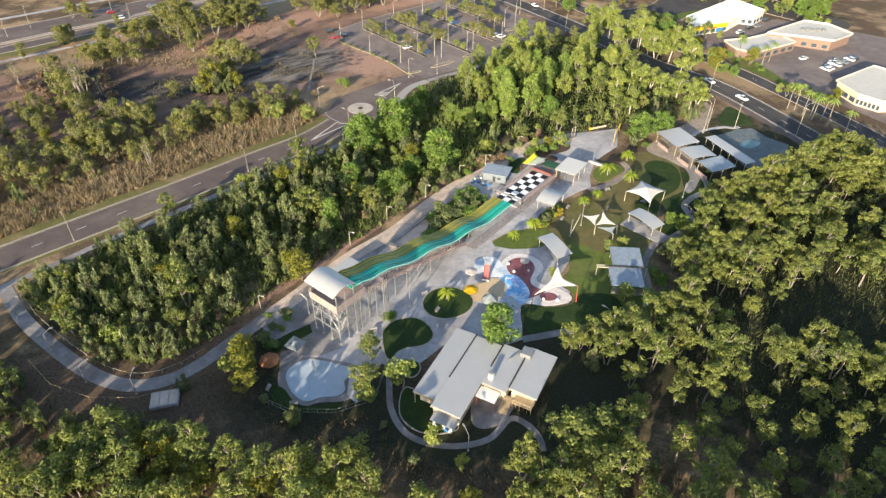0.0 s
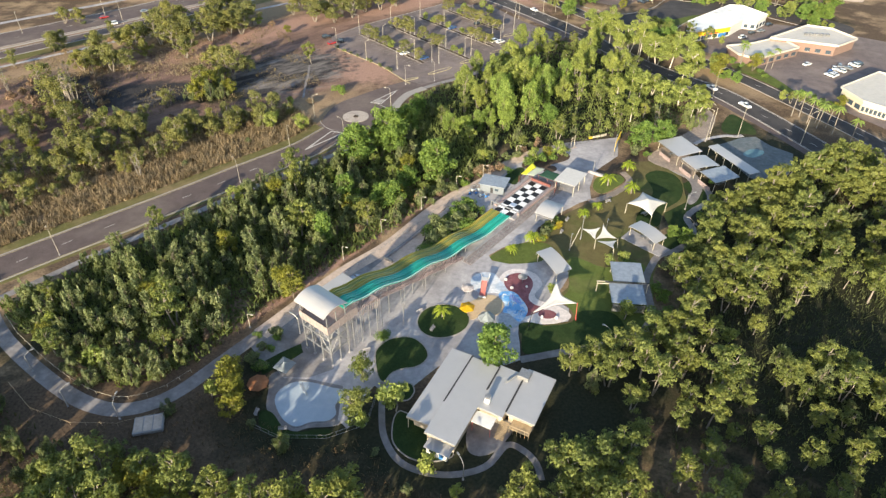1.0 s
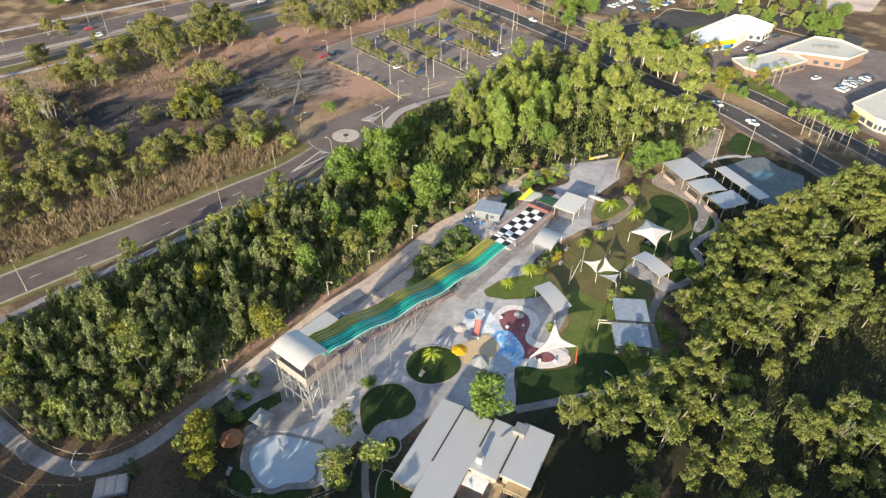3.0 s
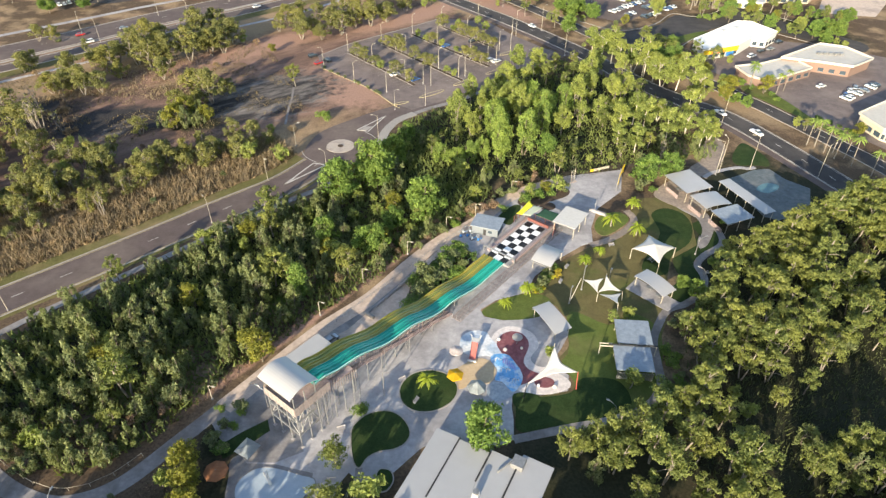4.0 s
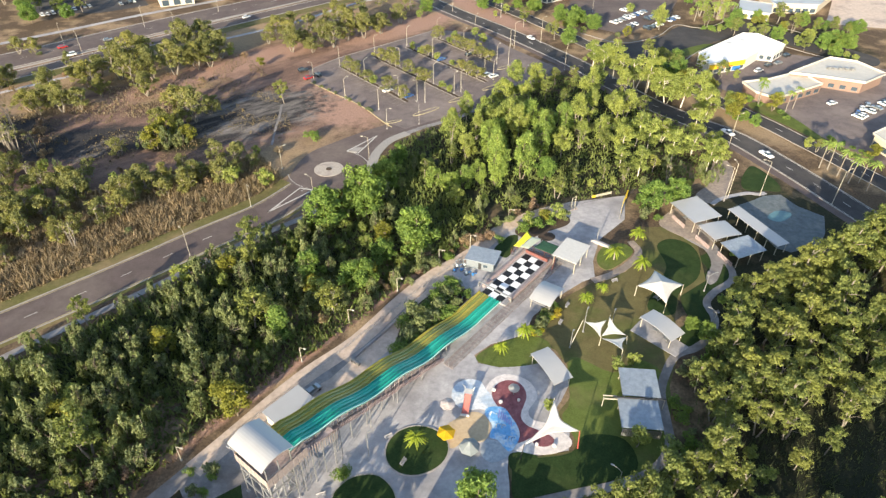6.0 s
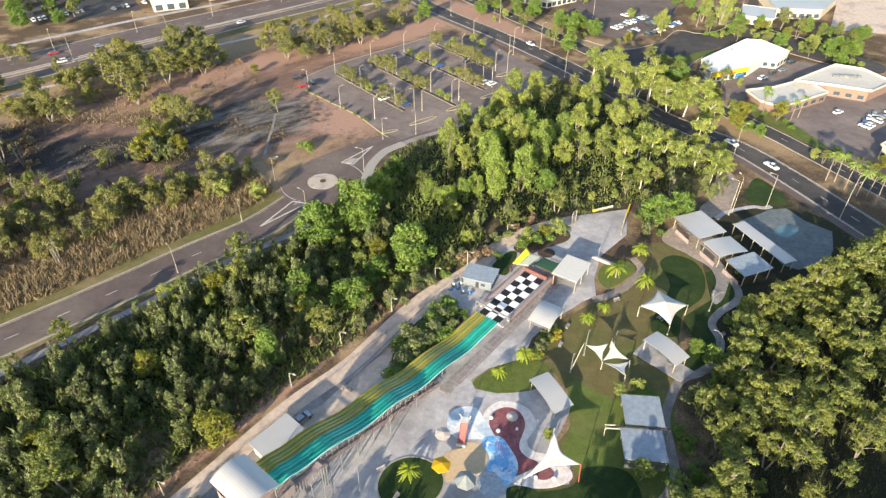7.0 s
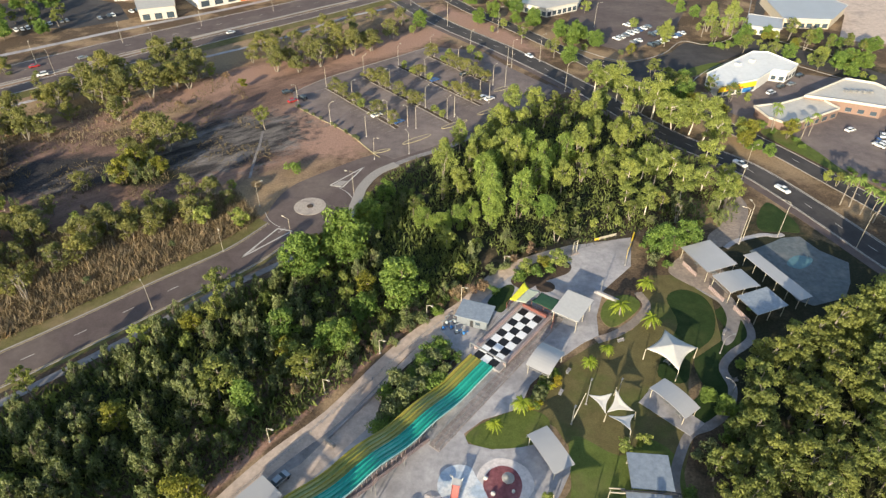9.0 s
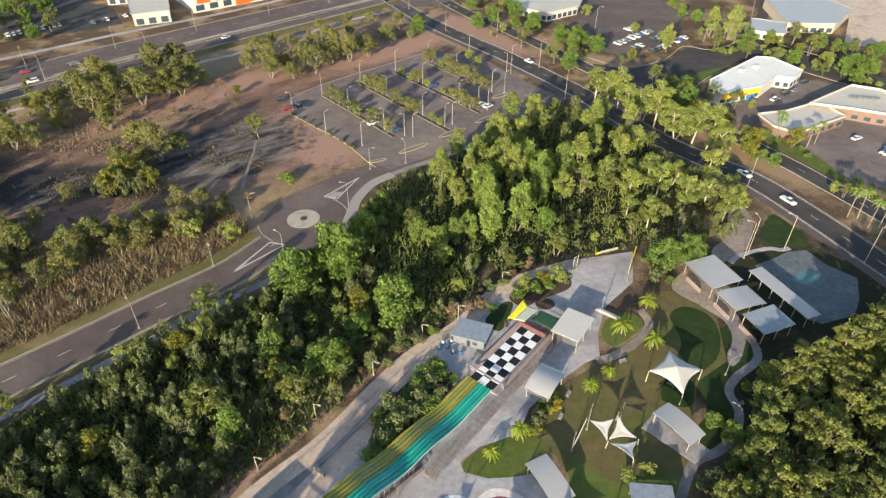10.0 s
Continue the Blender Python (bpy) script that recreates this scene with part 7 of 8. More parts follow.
GOLD = [make_tree("golden_tree", 110 + k, 7.5, 2.8, L_GOLD, M_BARK_DARK, "rounded golden-green tree in evening light", 24, 1.05, 2000, 0.25, 0.12, 2, group="golden-green trees") for k in range(2)]
SMALL = [make_tree("small_tree", 130 + k, 5.0, 2.1, L_LIGHT, M_BARK, "small light-green tree with thin stem", 14, 0.75, 700, 0.27, 0.2, 1, group="small young trees") for k in range(2)]
BUSH = [make_tree("bush", 150 + k, 2.2, 1.3, L_OLIVE, M_BARK_DARK, "low rounded olive bush", 9, 0.6, 600, 0.18, 0.05, 2, category="bush", group="low bushes") for k in range(3)]
BUSH_GREEN = [make_tree("garden_shrub", 170 + k, 1.8, 1.2, L_BRIGHT, M_BARK_DARK, "low green garden shrub", 9, 0.6, 600, 0.16, 0.05, 2, category="bush", group="garden shrubs") for k in range(2)]
BUSH_YELLOW = make_tree("flowering_shrub", 190, 1.6, 1.1, L_FLOWER, M_BARK_DARK, "low yellow-leaved garden shrub", 8, 0.5, 500, 0.14, 0.05, 2, category="bush", group="garden shrubs")
# sparse shadow caster, only planted out of view
SHADOW_GUM = make_tree("old_gum_tree", 260, 23, 5.5, L_EUC, M_BARK, "very tall gum tree added out of view to cast shade", 30, 2.4, 520, 1.35, 0.2, 2, group="old gum trees")
DRY = [make_tree("dry_bush", 270 + k, 3.0, 1.6, L_RUST, M_BARK_DARK, "half-dead brown bush on dry ground", 10, 0.7, 450, 0.22, 0.08, 3, category="bush", group="dry bushes") for k in range(2)]
CONE = make_tree("cone_shaped_tree", 290, 11, 2.3, L_BRIGHT, M_BARK_DARK, "tall narrow bright-green tree in the scrub", 40, 0.95, 2600, 0.33, 0.06, 1, flat=1.4, hollow=0.4)
PALM = [make_palm("garden_palm", 200 + k, 3.2, 2.8, "short garden palm with broad yellow-green fronds", "garden palms") for k in range(2)]
PALM_TALL = [make_palm("tall_palm", 220 + k, 9.5, 2.6, "tall slender palm beside the road", "roadside palms", 18, L_WEEP) for k in range(2)]
BARE = [make_tree("bare_tree", 240 + k, 9.0, 2.6, L_GREY, M_BARK, "nearly leafless pale dead-looking tree", 12, 0.6, 130, 0.25, 0.35, 3, group="bare trees") for k in range(2)]

LINES_CLEAR = [(LEFT_ROAD, 8.0), (PARK_ROAD, 7.0), (BOULEVARD, 5.2), (BOULEVARD_FAR, 6.0), (HIGHWAY, 12.0), (HIGHWAY_NEAR, 6.5), (FOOTPATH, 3.8), (SERVICE[len(SERVICE) * 2 // 5:], 4.6), (EAST_PATH, 3.2), (CAFE_LOOP, 2.4), (SERVICE[:len(SERVICE) * 2 // 5], 3.4)]
LINES_CLEAR = [([(p.x, p.y) for p in line[::3]] + [(line[-1].x, line[-1].y)], d) for line, d in LINES_CLEAR]
KEEP_CLEAR = [PLAZA, LAWN, CARPARK]
ROUND_CLEAR = [(-27, 235.5, 18), (12, 92, 16), (100, 193, 20), (118, 200, 14), (70, 160, 6)]


def free(x, y, extra=0.0):
    if any(inside(x, y, p) for p in KEEP_CLEAR) or any(math.hypot(x - a, y - b) < r for a, b, r in ROUND_CLEAR):
        return False
    return all(from_line(x, y, line) > d + extra for line, d in LINES_CLEAR)


def scatter(poly, gap, seed, holes=()):
    """Places inside an outline, no two nearer than gap."""
    rng = random.Random(seed)
    xs, ys = [p[0] for p in poly], [p[1] for p in poly]
    tries = int((max(xs) - min(xs)) * (max(ys) - min(ys)) / gap ** 2 * 6)
    cells, out = {}, []
    for _ in range(tries):
        x, y = rng.uniform(min(xs), max(xs)), rng.uniform(min(ys), max(ys))
        c = (int(x // gap), int(y // gap))
        if any(math.hypot(x - a, y - b) < gap for i in (-1, 0, 1) for j in (-1, 0, 1) for a, b in cells.get((c[0] + i, c[1] + j), ())):
            continue
        if not inside(x, y, poly) or any(math.hypot((x - h[0]) / h[2], (y - h[1]) / h[3]) < 1 for h in holes) or not free(x, y):
            continue
        cells.setdefault(c, []).append((x, y))
        out.append((x, y))
    return out


def wood(poly, gap, seed, kinds, low=0.75, high=1.2, holes=()):
    rng = random.Random(seed + 1)
    for x, y in scatter(poly, gap, seed, holes):
        protos = rng.choices([k for k, _ in kinds], [w for _, w in kinds])[0]
        plant(rng.choice(protos), x, y, rng.uniform(low, high))


# the scrub belt between road and service path
wood([(-116, 124), (-92, 146), (-66, 171), (-44, 190), (-30, 200), (-22, 190), (-20, 165), (-28, 146), (-40, 126), (-52, 108), (-66, 99), (-80, 104), (-98, 118)], 4.1, 1, ((SCRUB, 9), (EUC, 0.5), (GOLD, 0.3), (SMALL, 0.6), (BUSH, 1)), 0.65, 1.4)
# taller trees nearer the roundabout
wood([(-30, 200), (-16, 216), (-8, 236), (4, 240), (18, 215), (26, 202), (18, 188), (4, 174), (-10, 158), (-22, 160)], 4.7, 2, ((SCRUB, 4), (ROUND, 1.0), (SMALL, 2.5), (GOLD, 0.5), (EUC, 0.6)), 0.7, 1.1, holes=((9, 206, 13, 19),))
# the high trees before the car park: drooping ones in the middle, white gums along the divided road
GAPS = ((9, 208, 14, 23), (64, 236, 6, 5))
wood([(5, 250), (22, 270), (36, 282), (48, 294), (64, 310), (74, 302), (92, 284), (96, 262), (82, 248), (66, 250), (50, 256), (31, 252), (12, 244)], 7.4, 3, ((TALL, 5), (EUC, 2), (SCRUB, 1.5)), 0.6, 1.0, holes=GAPS)
wood([(30, 251), (27, 220), (45, 222), (64, 226), (69, 247), (51, 255)], 7.0, 45, ((WEEP, 5), (TALL, 1.5), (ROUND, 0.5), (SCRUB, 1.0)), 0.6, 1.02, holes=GAPS)
wood([(70, 244), (65, 223), (84, 221), (104, 225), (114, 245), (97, 254)], 7.2, 46, ((WHITE_GUM, 4), (EUC, 1.5), (SCRUB, 1.5)), 0.65, 1.0, holes=GAPS)
wood([(22, 224), (8, 226), (14, 246), (30, 250)], 6.0, 47, ((TALL, 2), (EUC, 2), (SCRUB, 3)), 0.55, 0.85, holes=GAPS)
for k in range(11):
    a = k / 10
    plant(WHITE_GUM[k % 3], 82 + 35 * a + random.uniform(-1.2, 1.2), 318 - 50 * a + random.uniform(-1.2, 1.2), random.uniform(1.02, 1.22))
for x, y, q in ((10, 219, 0.62), (15, 216.5, 0.6), (19.5, 218.5, 0.68), (24, 221, 0.6)):
    plant(WEEP[1], x, y, q)
wood([(20, 205), (32, 203), (50, 211), (74, 219), (100, 216), (108, 228), (90, 232), (60, 222), (36, 214)], 5.7, 4, ((SMALL, 2), (SCRUB, 2), (BARE, 0.6), (EUC, 0.8)), 0.55, 0.95, holes=((9, 206, 14, 19),))
# the woodland east and south of the park
wood([(62, 118), (66, 134), (74, 148), (80, 160), (92, 168), (112, 178), (134, 188), (148, 182), (162, 150), (172, 110), (180, 60), (150, 50), (110, 60), (84, 70), (70, 84), (60, 100)], 5.9, 5, ((EUC, 7), (SMALL, 1), (SCRUB, 1.6), (BARE, 0.25)), 0.65, 1.2, holes=((106, 110, 19, 15), (92, 74, 40, 20)))
wood([(28, 100), (30, 108), (46, 108), (58, 112), (62, 118), (62, 100), (70, 84), (86, 68), (110, 58), (100, 40), (60, 46), (36, 62), (30, 80)], 5.9, 6, ((EUC, 5), (SCRUB, 2), (SMALL, 1)), 0.7, 1.1, holes=((34, 88, 6, 10), (92, 74, 40, 20)))
wood([(-140, 100), (-118, 112), (-100, 100), (-84, 88), (-70, 80), (-50, 78), (-30, 72), (-10, 66), (10, 62), (30, 62), (50, 46), (20, 40), (-60, 50), (-110, 66)], 6.0, 7, ((EUC, 5), (SCRUB, 2), (GOLD, 1)), 0.75, 1.1)
wood([(-74, 88), (-60, 90), (-46, 100), (-38, 92), (-24, 82), (-10, 84), (-8, 76), (0, 72), (16, 74), (26, 66), (-20, 68), (-50, 78)], 8.6, 8, ((SCRUB, 2), (BUSH, 5), (SMALL, 1)), 0.7, 1.1)
wood([(-112, 100), (-96, 92), (-82, 86), (-66, 82), (-48, 84), (-44, 76), (-70, 72), (-112, 84)], 5.6, 41, ((EUC, 0.6), (SCRUB, 3), (BUSH, 2), (DRY, 2)), 0.65, 0.95)
# dry land north-west of the road
wood([(-157, 138), (-132, 160), (-107, 182), (-87, 202), (-69, 217), (-52, 230), (-44, 244), (-60, 240), (-84, 228), (-110, 232), (-140, 236), (-175, 220), (-190, 170)], 5.9, 9, ((THIN, 7), (SMALL, 1.0), (GOLD, 0.6), (SCRUB, 1.0), (DRY, 2), (BARE, 0.3)), 0.7, 1.2)
wood([(-165, 118), (-128, 148), (-86, 186), (-60, 208), (-52, 218), (-62, 214), (-90, 196), (-130, 160), (-168, 130)], 8.6, 39, ((DRY, 5), (BUSH, 2), (SMALL, 1), (BARE, 0.6)), 0.7, 1.2)
wood([(-200, 230), (-140, 238), (-100, 240), (-78, 262), (-90, 300), (-70, 330), (-90, 352), (-130, 330), (-180, 290), (-210, 260)], 16.5, 10, ((THIN, 3), (OLD, 1), (BUSH, 1.5), (DRY, 5), (BARE, 1)), 0.8, 1.2, holes=((-118, 258, 24, 14), (-64, 275, 26, 26)))
wood([(-88, 330), (-62, 345), (-30, 350), (-6, 372), (6, 392), (-10, 420), (-40, 400), (-70, 375)], 11, 11, ((THIN, 5), (OLD, 1), (SMALL, 1)), 0.8, 1.3)
wood([(-230, 262), (-150, 322), (-100, 365), (-92, 372), (-140, 345), (-210, 295)], 18, 12, ((THIN, 3), (BUSH, 3), (EUC, 1)), 0.7, 1.1)
# along the divided road and beyond
wood([(30, 404), (52, 374), (78, 336), (100, 304), (122, 272), (128, 274), (104, 310), (82, 344), (58, 380), (38, 408)], 10, 13, ((SMALL, 3), (EUC, 2), (ROUND, 0.6)), 0.7, 1.05)
wood([(40, 432), (62, 398), (86, 364), (98, 366), (84, 392), (64, 412), (60, 450), (44, 460)], 8.5, 14, ((ROUND, 3), (TALL, 1), (SMALL, 2)), 0.7, 1.0)
wood([(110, 336), (134, 312), (146, 306), (134, 300), (126, 300), (112, 322)], 6.5, 15, ((EUC, 3), (SMALL, 2), (ROUND, 1)), 0.7, 1.0)
wood([(150, 372), (180, 346), (200, 330), (214, 342), (196, 360), (170, 384), (152, 392)], 7.0, 16, ((ROUND, 2), (SMALL, 3), (EUC, 2)), 0.7, 1.0)
wood([(-230, 390), (-196, 420), (-196, 460), (-240, 440)], 11.0, 17, ((ROUND, 1), (EUC, 3)), 0.8, 1.1)
wood([(-200, 372), (-176, 392), (-170, 402), (-198, 424), (-215, 400)], 10.0, 18, ((ROUND, 1), (EUC, 3)), 0.7, 1.0)
# unseen gums added behind the drone, to throw shade over the near woodland
wood([(34, 34), (60, 33), (112, 34), (150, 48), (150, 16), (60, 12)], 12.0, 19, (([SHADOW_GUM], 1),), 0.88, 1.0)
wood([(-20, 32), (34, 34), (34, 16), (-20, 12)], 11.0, 40, (([SHADOW_GUM], 1),), 0.44, 0.56)
# shrubs and trees along the divided road and round the junction
NEAR_HEDGES = ((((126, 262), (131, 276), (112, 303)), 2.5, 16, BUSH_GREEN + GOLD[:1] + SMALL[:1], 0.8, 1.3),
    (((141, 284), (151, 266), (158, 250), (166, 234)), 1.5, 16, BUSH_GREEN + GOLD[:1] + [BUSH_YELLOW], 0.8, 1.2),
    (((150, 370), (166, 372)), 2.5, 8, BUSH_GREEN, 1.0, 1.6),
    (((183, 384), (192, 374), (198, 362), (206, 347), (214, 341)), 3, 22, ROUND[:1] + SMALL + GOLD[:1] + BUSH_GREEN, 0.5, 1.0),)
FAR_HEDGES = ((((156, 391), (162, 392), (168, 386)), 2, 7, TALL[2:3] + PALM_TALL, 0.8, 1.0),
    (((84, 372), (92, 384), (88, 396)), 3, 7, ROUND[1:2] + SMALL + GOLD[1:], 0.6, 0.9),
    (((208, 372), (222, 366), (236, 352)), 5, 10, ROUND[2:] + EUC[:1], 0.5, 0.8),
    (((186, 352), (208, 326)), 2, 8, BUSH_GREEN + SMALL[:1], 0.8, 1.2),)
for line, wide, n, kinds, lo, hi in NEAR_HEDGES + FAR_HEDGES:
    for k in range(n):
        i = min(len(line) - 2, int(random.random() * (len(line) - 1)))
        t = random.random()
        plant(random.choice(kinds), line[i][0] + (line[i + 1][0] - line[i][0]) * t + random.uniform(-wide, wide), line[i][1] + (line[i + 1][1] - line[i][1]) * t + random.uniform(-wide, wide), random.uniform(lo, hi))
EDGE_TREES = ((TALL[1], 129.5, 376, 0.8),
    (EUC[1], -32, 67, 1.15),
    (EUC[3], -25, 68, 1.1),
    (EUC[0], -18, 67, 1.1),
    (EUC[1], 18, 69, 1.1),
    (EUC[3], 27, 75, 1.15),
    (EUC[2], 24, 67, 1.0),
    (GOLD[0], -41, 91.5, 0.95),
    (BUSH[1], -28.7, 83.6, 1.5),
    (SMALL[0], -13.6, 88.3, 1.3),
    (SMALL[1], 38, 197, 1.0),
    (SMALL[0], 47, 200, 1.2),
    (GOLD[1], 43, 199.5, 0.7),
    (BUSH_GREEN[0], 35.6, 195, 1.8),
    (BUSH_GREEN[1], 40, 197, 1.8),
    (BUSH_GREEN[0], 45, 198.5, 1.6),
    (BUSH[2], 48.5, 200.5, 1.8),
    (BUSH_GREEN[1], 28.6, 189.6, 1.1),)
for proto, x, y, s in EDGE_TREES:
    plant(proto, x, y, s)
wood([(65, 119), (70, 134), (75, 146), (83, 157), (98, 166), (112, 172), (118, 150), (108, 130), (84, 127), (72, 114)], 5.3, 54, ((EUC, 1),), 0.85, 1.2)
wood([(76, 96), (84, 89), (112, 88), (126, 96), (112, 101), (84, 101)], 6.2, 55, ((EUC, 1),), 0.75, 0.98)
wood([(120, 174), (136, 185), (152, 186), (162, 172), (134, 164)], 5.0, 53, ((EUC, 1),), 1.1, 1.35)
wood([(-192, 172), (-152, 152), (-127, 177), (-112, 206), (-122, 224), (-160, 222), (-195, 205)], 10.0, 43, ((THIN, 4), (DRY, 2), (OLD, 0.7)), 0.9, 1.3)
# another row of added, unseen gums that shade the dark clearing
wood([(58, 45), (116, 46), (116, 34), (58, 33)], 12.0, 44, (([SHADOW_GUM], 1),), 0.64, 0.76)
wood([(-78, 71), (-62, 77), (-44, 73.5), (-34, 69), (-26, 69), (-12, 72), (-10, 60), (-50, 58), (-80, 60)], 4.7, 50, ((EUC, 5), (GOLD, 1.2), (SMALL, 0.6)), 0.95, 1.25)
wood([(-100, 98), (-86, 94), (-78, 84), (-82, 73), (-98, 76)], 5.0, 56, ((SCRUB, 3), (EUC, 1), (ROUND, 0.3)), 0.65, 0.95)
wood([(52, 76), (62, 56), (120, 54), (128, 74), (112, 92), (80, 94), (60, 86)], 4.6, 52, ((EUC, 4), (SCRUB, 1)), 0.5, 0.82)
for x, y, q in ((29, 73, 1.2), (33.5, 75.5, 1.15), (21, 64, 1.15), (25.5, 61.5, 1.2), (18, 58.5, 1.1), (34, 66, 1.15), (30.5, 68, 1.1), (37.5, 70, 1.0)):
    plant(EUC[1 + 2 * (x > 26)], x, y, q)
for k in range(34):
    a = random.random()
    plant(random.choice(BUSH + SCRUB[3:] + DRY[:1]), -96 + 56 * a + random.uniform(-2, 2), (118 - 66 * a if a < 0.34 else 95.6 + 32 * (a - 0.34)) + random.uniform(3.5, 6.5), random.uniform(0.6, 1.1))
for k, (x, y, q) in enumerate(((33, 101, 0.85), (38, 103, 0.9), (43, 104.5, 0.95), (48, 105, 1.05), (53, 107, 1.1), (58, 109, 1.1), (63, 113, 1.15), (41, 98, 1.0), (49, 100, 1.1), (57, 103, 1.1))):
    plant(EUC[k % 4], x, y, q)
for x, y, q in ((106, 167, 1.2), (112, 171, 1.25), (118, 175, 1.25), (124, 178, 1.3), (131, 182, 1.3), (137, 187, 1.2)):
    plant(EUC[int(x) % 4], x, y, q)
for x, y, q in ((114.5, 304, 0.8), (119, 309, 0.75), (110, 309, 0.75)):
    plant(ROUND[1], x, y, q)
# clumps of larger trees on the dry land
for k, (x, y, q) in enumerate(((-126, 309, 1.1), (-109, 292, 0.85), (-136, 312, 0.95), (-129, 333, 0.9), (-104, 314, 1.1), (-96, 320, 1.0), (-91, 323, 0.9), (-109, 345, 1.1), (-102, 352, 1.0), (-89, 334, 0.95),
                               (-137, 277, 0.85), (-131, 279, 0.8), (-135, 299, 0.9), (-142, 281, 0.75), (-94, 263, 0.75), (-82, 268, 0.95), (-90, 274, 0.9), (-78, 274, 0.7), (-118, 318, 0.9),
                               (-57, 341, 0.85), (-47, 340, 0.7), (-38, 347, 0.85), (-24, 360, 0.9), (-16, 369, 0.85), (-31, 363, 0.8), (-44, 353, 0.85), (-52, 349, 0.7), (-118, 303, 0.9), (-112, 309, 1.0), (-98, 327, 1.0), (-120, 326, 1.0), (-130, 320, 0.85), (-141, 305, 0.9), (-147, 290, 0.85), (-127, 291, 0.7), (-150, 278, 0.8), (-145, 275, 0.7), (-86, 261, 0.65), (-97, 340, 0.95))):
    plant(OLD[k % 3], x, y, q * 1.22)
for k, (x, y, q) in enumerate(((-94, 247, 1.25), (-90, 246, 1.35), (-86, 247, 1.3), (-82, 249, 1.2), (-88, 251, 1.45), (-83, 254, 1.3), (-92, 252, 1.2), (-79, 252, 1.0))):
    plant((SCRUB[1], GOLD[0], SCRUB[3])[k % 3], x, y, q)
plant(GOLD[1], -68, 323, 0.7)
wood([(-162, 262), (-138, 265), (-122, 232), (-142, 228), (-168, 240)], 5.4, 48, ((DRY, 6), (BARE, 1), (THIN, 0.6)), 1.0, 1.7)
EAST_CLUMPS = ((-140, 246, 8, 4, 4, DRY + BARE + THIN[:1], 1.2, 1.6),
    (-165, 302, 10, 5, 6, THIN + BUSH, 0.8, 1.2),
    (-94, 217, 22, 4, 13, THIN, 0.9, 1.25),
    (-68, 222, 12, 4, 9, THIN, 0.8, 1.15),
    (-118, 200, 9, 6, 7, THIN, 0.9, 1.2),
    (-175, 340, 20, 6, 6, THIN + BUSH, 0.7, 1.1),)
for cx, cy, rx, ry, n, kinds, lo, hi in EAST_CLUMPS:
    for k in range(n):
        a, r = random.uniform(0, math.tau), math.sqrt(random.random())
        plant(random.choice(kinds), cx + rx * r * math.cos(a), cy + ry * r * math.sin(a), random.uniform(lo, hi))
for k in range(18):
    i = random.randrange(6, len(EAST_PATH) - 24)
    p, q = EAST_PATH[i], EAST_PATH[i + 1]
    d = (q - p).normalized()
    plant(random.choice(BUSH_GREEN + BUSH[:1]), p.x - d.y * random.uniform(2, 5), p.y + d.x * random.uniform(2, 5), random.uniform(0.8, 1.5))
for k in range(10):
    plant(random.choice(BUSH_GREEN + BUSH[:1]), 75 + random.uniform(-2.5, 3), 205 + random.uniform(-7, 6), random.uniform(0.8, 1.5))
for k in range(9):
    plant(random.choice(BUSH + BUSH_GREEN), -38 + random.uniform(-2.5, 4), 110 + random.uniform(-6, 5), random.uniform(0.8, 1.4))
# trees that stand out by themselves
BELT_TREES = ((ROUND[0], -22.5, 196, 1.4),
    (ROUND[1], -13, 206, 1.45),
    (ROUND[2], 4, 186, 1.42),
    (CONE, -28.5, 150, 1.05),
    (ROUND[0], -9, 170, 0.85),
    (GOLD[0], -34, 129, 1.35),
    (ROUND[2], 16.2, 104.4, 1.1),
    (ROUND[0], 77.5, 204, 1.0),
    (ROUND[1], 86, 208, 0.85),
    (EUC[0], -51, 284, 0.85),
    (SMALL[0], -56.1, 220.6, 1.5),
    (SMALL[1], -45.6, 221, 1.45),
    (SMALL[1], 16, 208, 1.5),
    (BUSH_GREEN[1], -34.6, 253.4, 2.0),
    (ROUND[0], 7.6, 395.8, 0.9),
    (ROUND[1], 78.5, 382.2, 0.8),
    (ROUND[2], 85.6, 382.1, 0.8),
    (SCRUB[1], 70.8, 369.2, 0.8),
    (SCRUB[0], 76.3, 353.5, 0.8),
    (ROUND[0], 94.2, 369, 0.55),)
FAR_TREES = ((GOLD[0], 108.8, 359.5, 0.8),
    (BUSH[0], 104.3, 359.5, 1.2),
    (SMALL[0], 119.3, 396.7, 1.3),
    (TALL[0], 128.8, 371, 0.75),
    (SMALL[1], 99.7, 424.1, 1.5),
    (ROUND[1], 185.2, 383.8, 0.6),
    (EUC[1], 194.9, 379.7, 1.1),
    (EUC[3], 196.8, 365.9, 1),
    (SMALL[1], 199, 353.8, 1.2),
    (SCRUB[1], 208.1, 355.8, 1.1),
    (ROUND[2], 211.4, 346.9, 0.6),
    (ROUND[1], 153.2, 438.8, 0.7),
    (ROUND[0], 157.3, 412.4, 0.7),
    (ROUND[1], 167.2, 414.2, 0.7),
    (ROUND[2], 152.6, 421.8, 0.7),
    (ROUND[2], 36.6, 434.3, 0.9),
    (ROUND[0], 46.8, 410.4, 0.9),
    (SMALL[0], 51, 397.2, 1.2),
    (ROUND[1], 58.2, 404, 0.7),
    (SMALL[0], 35.4, 351.9, 1.2),)
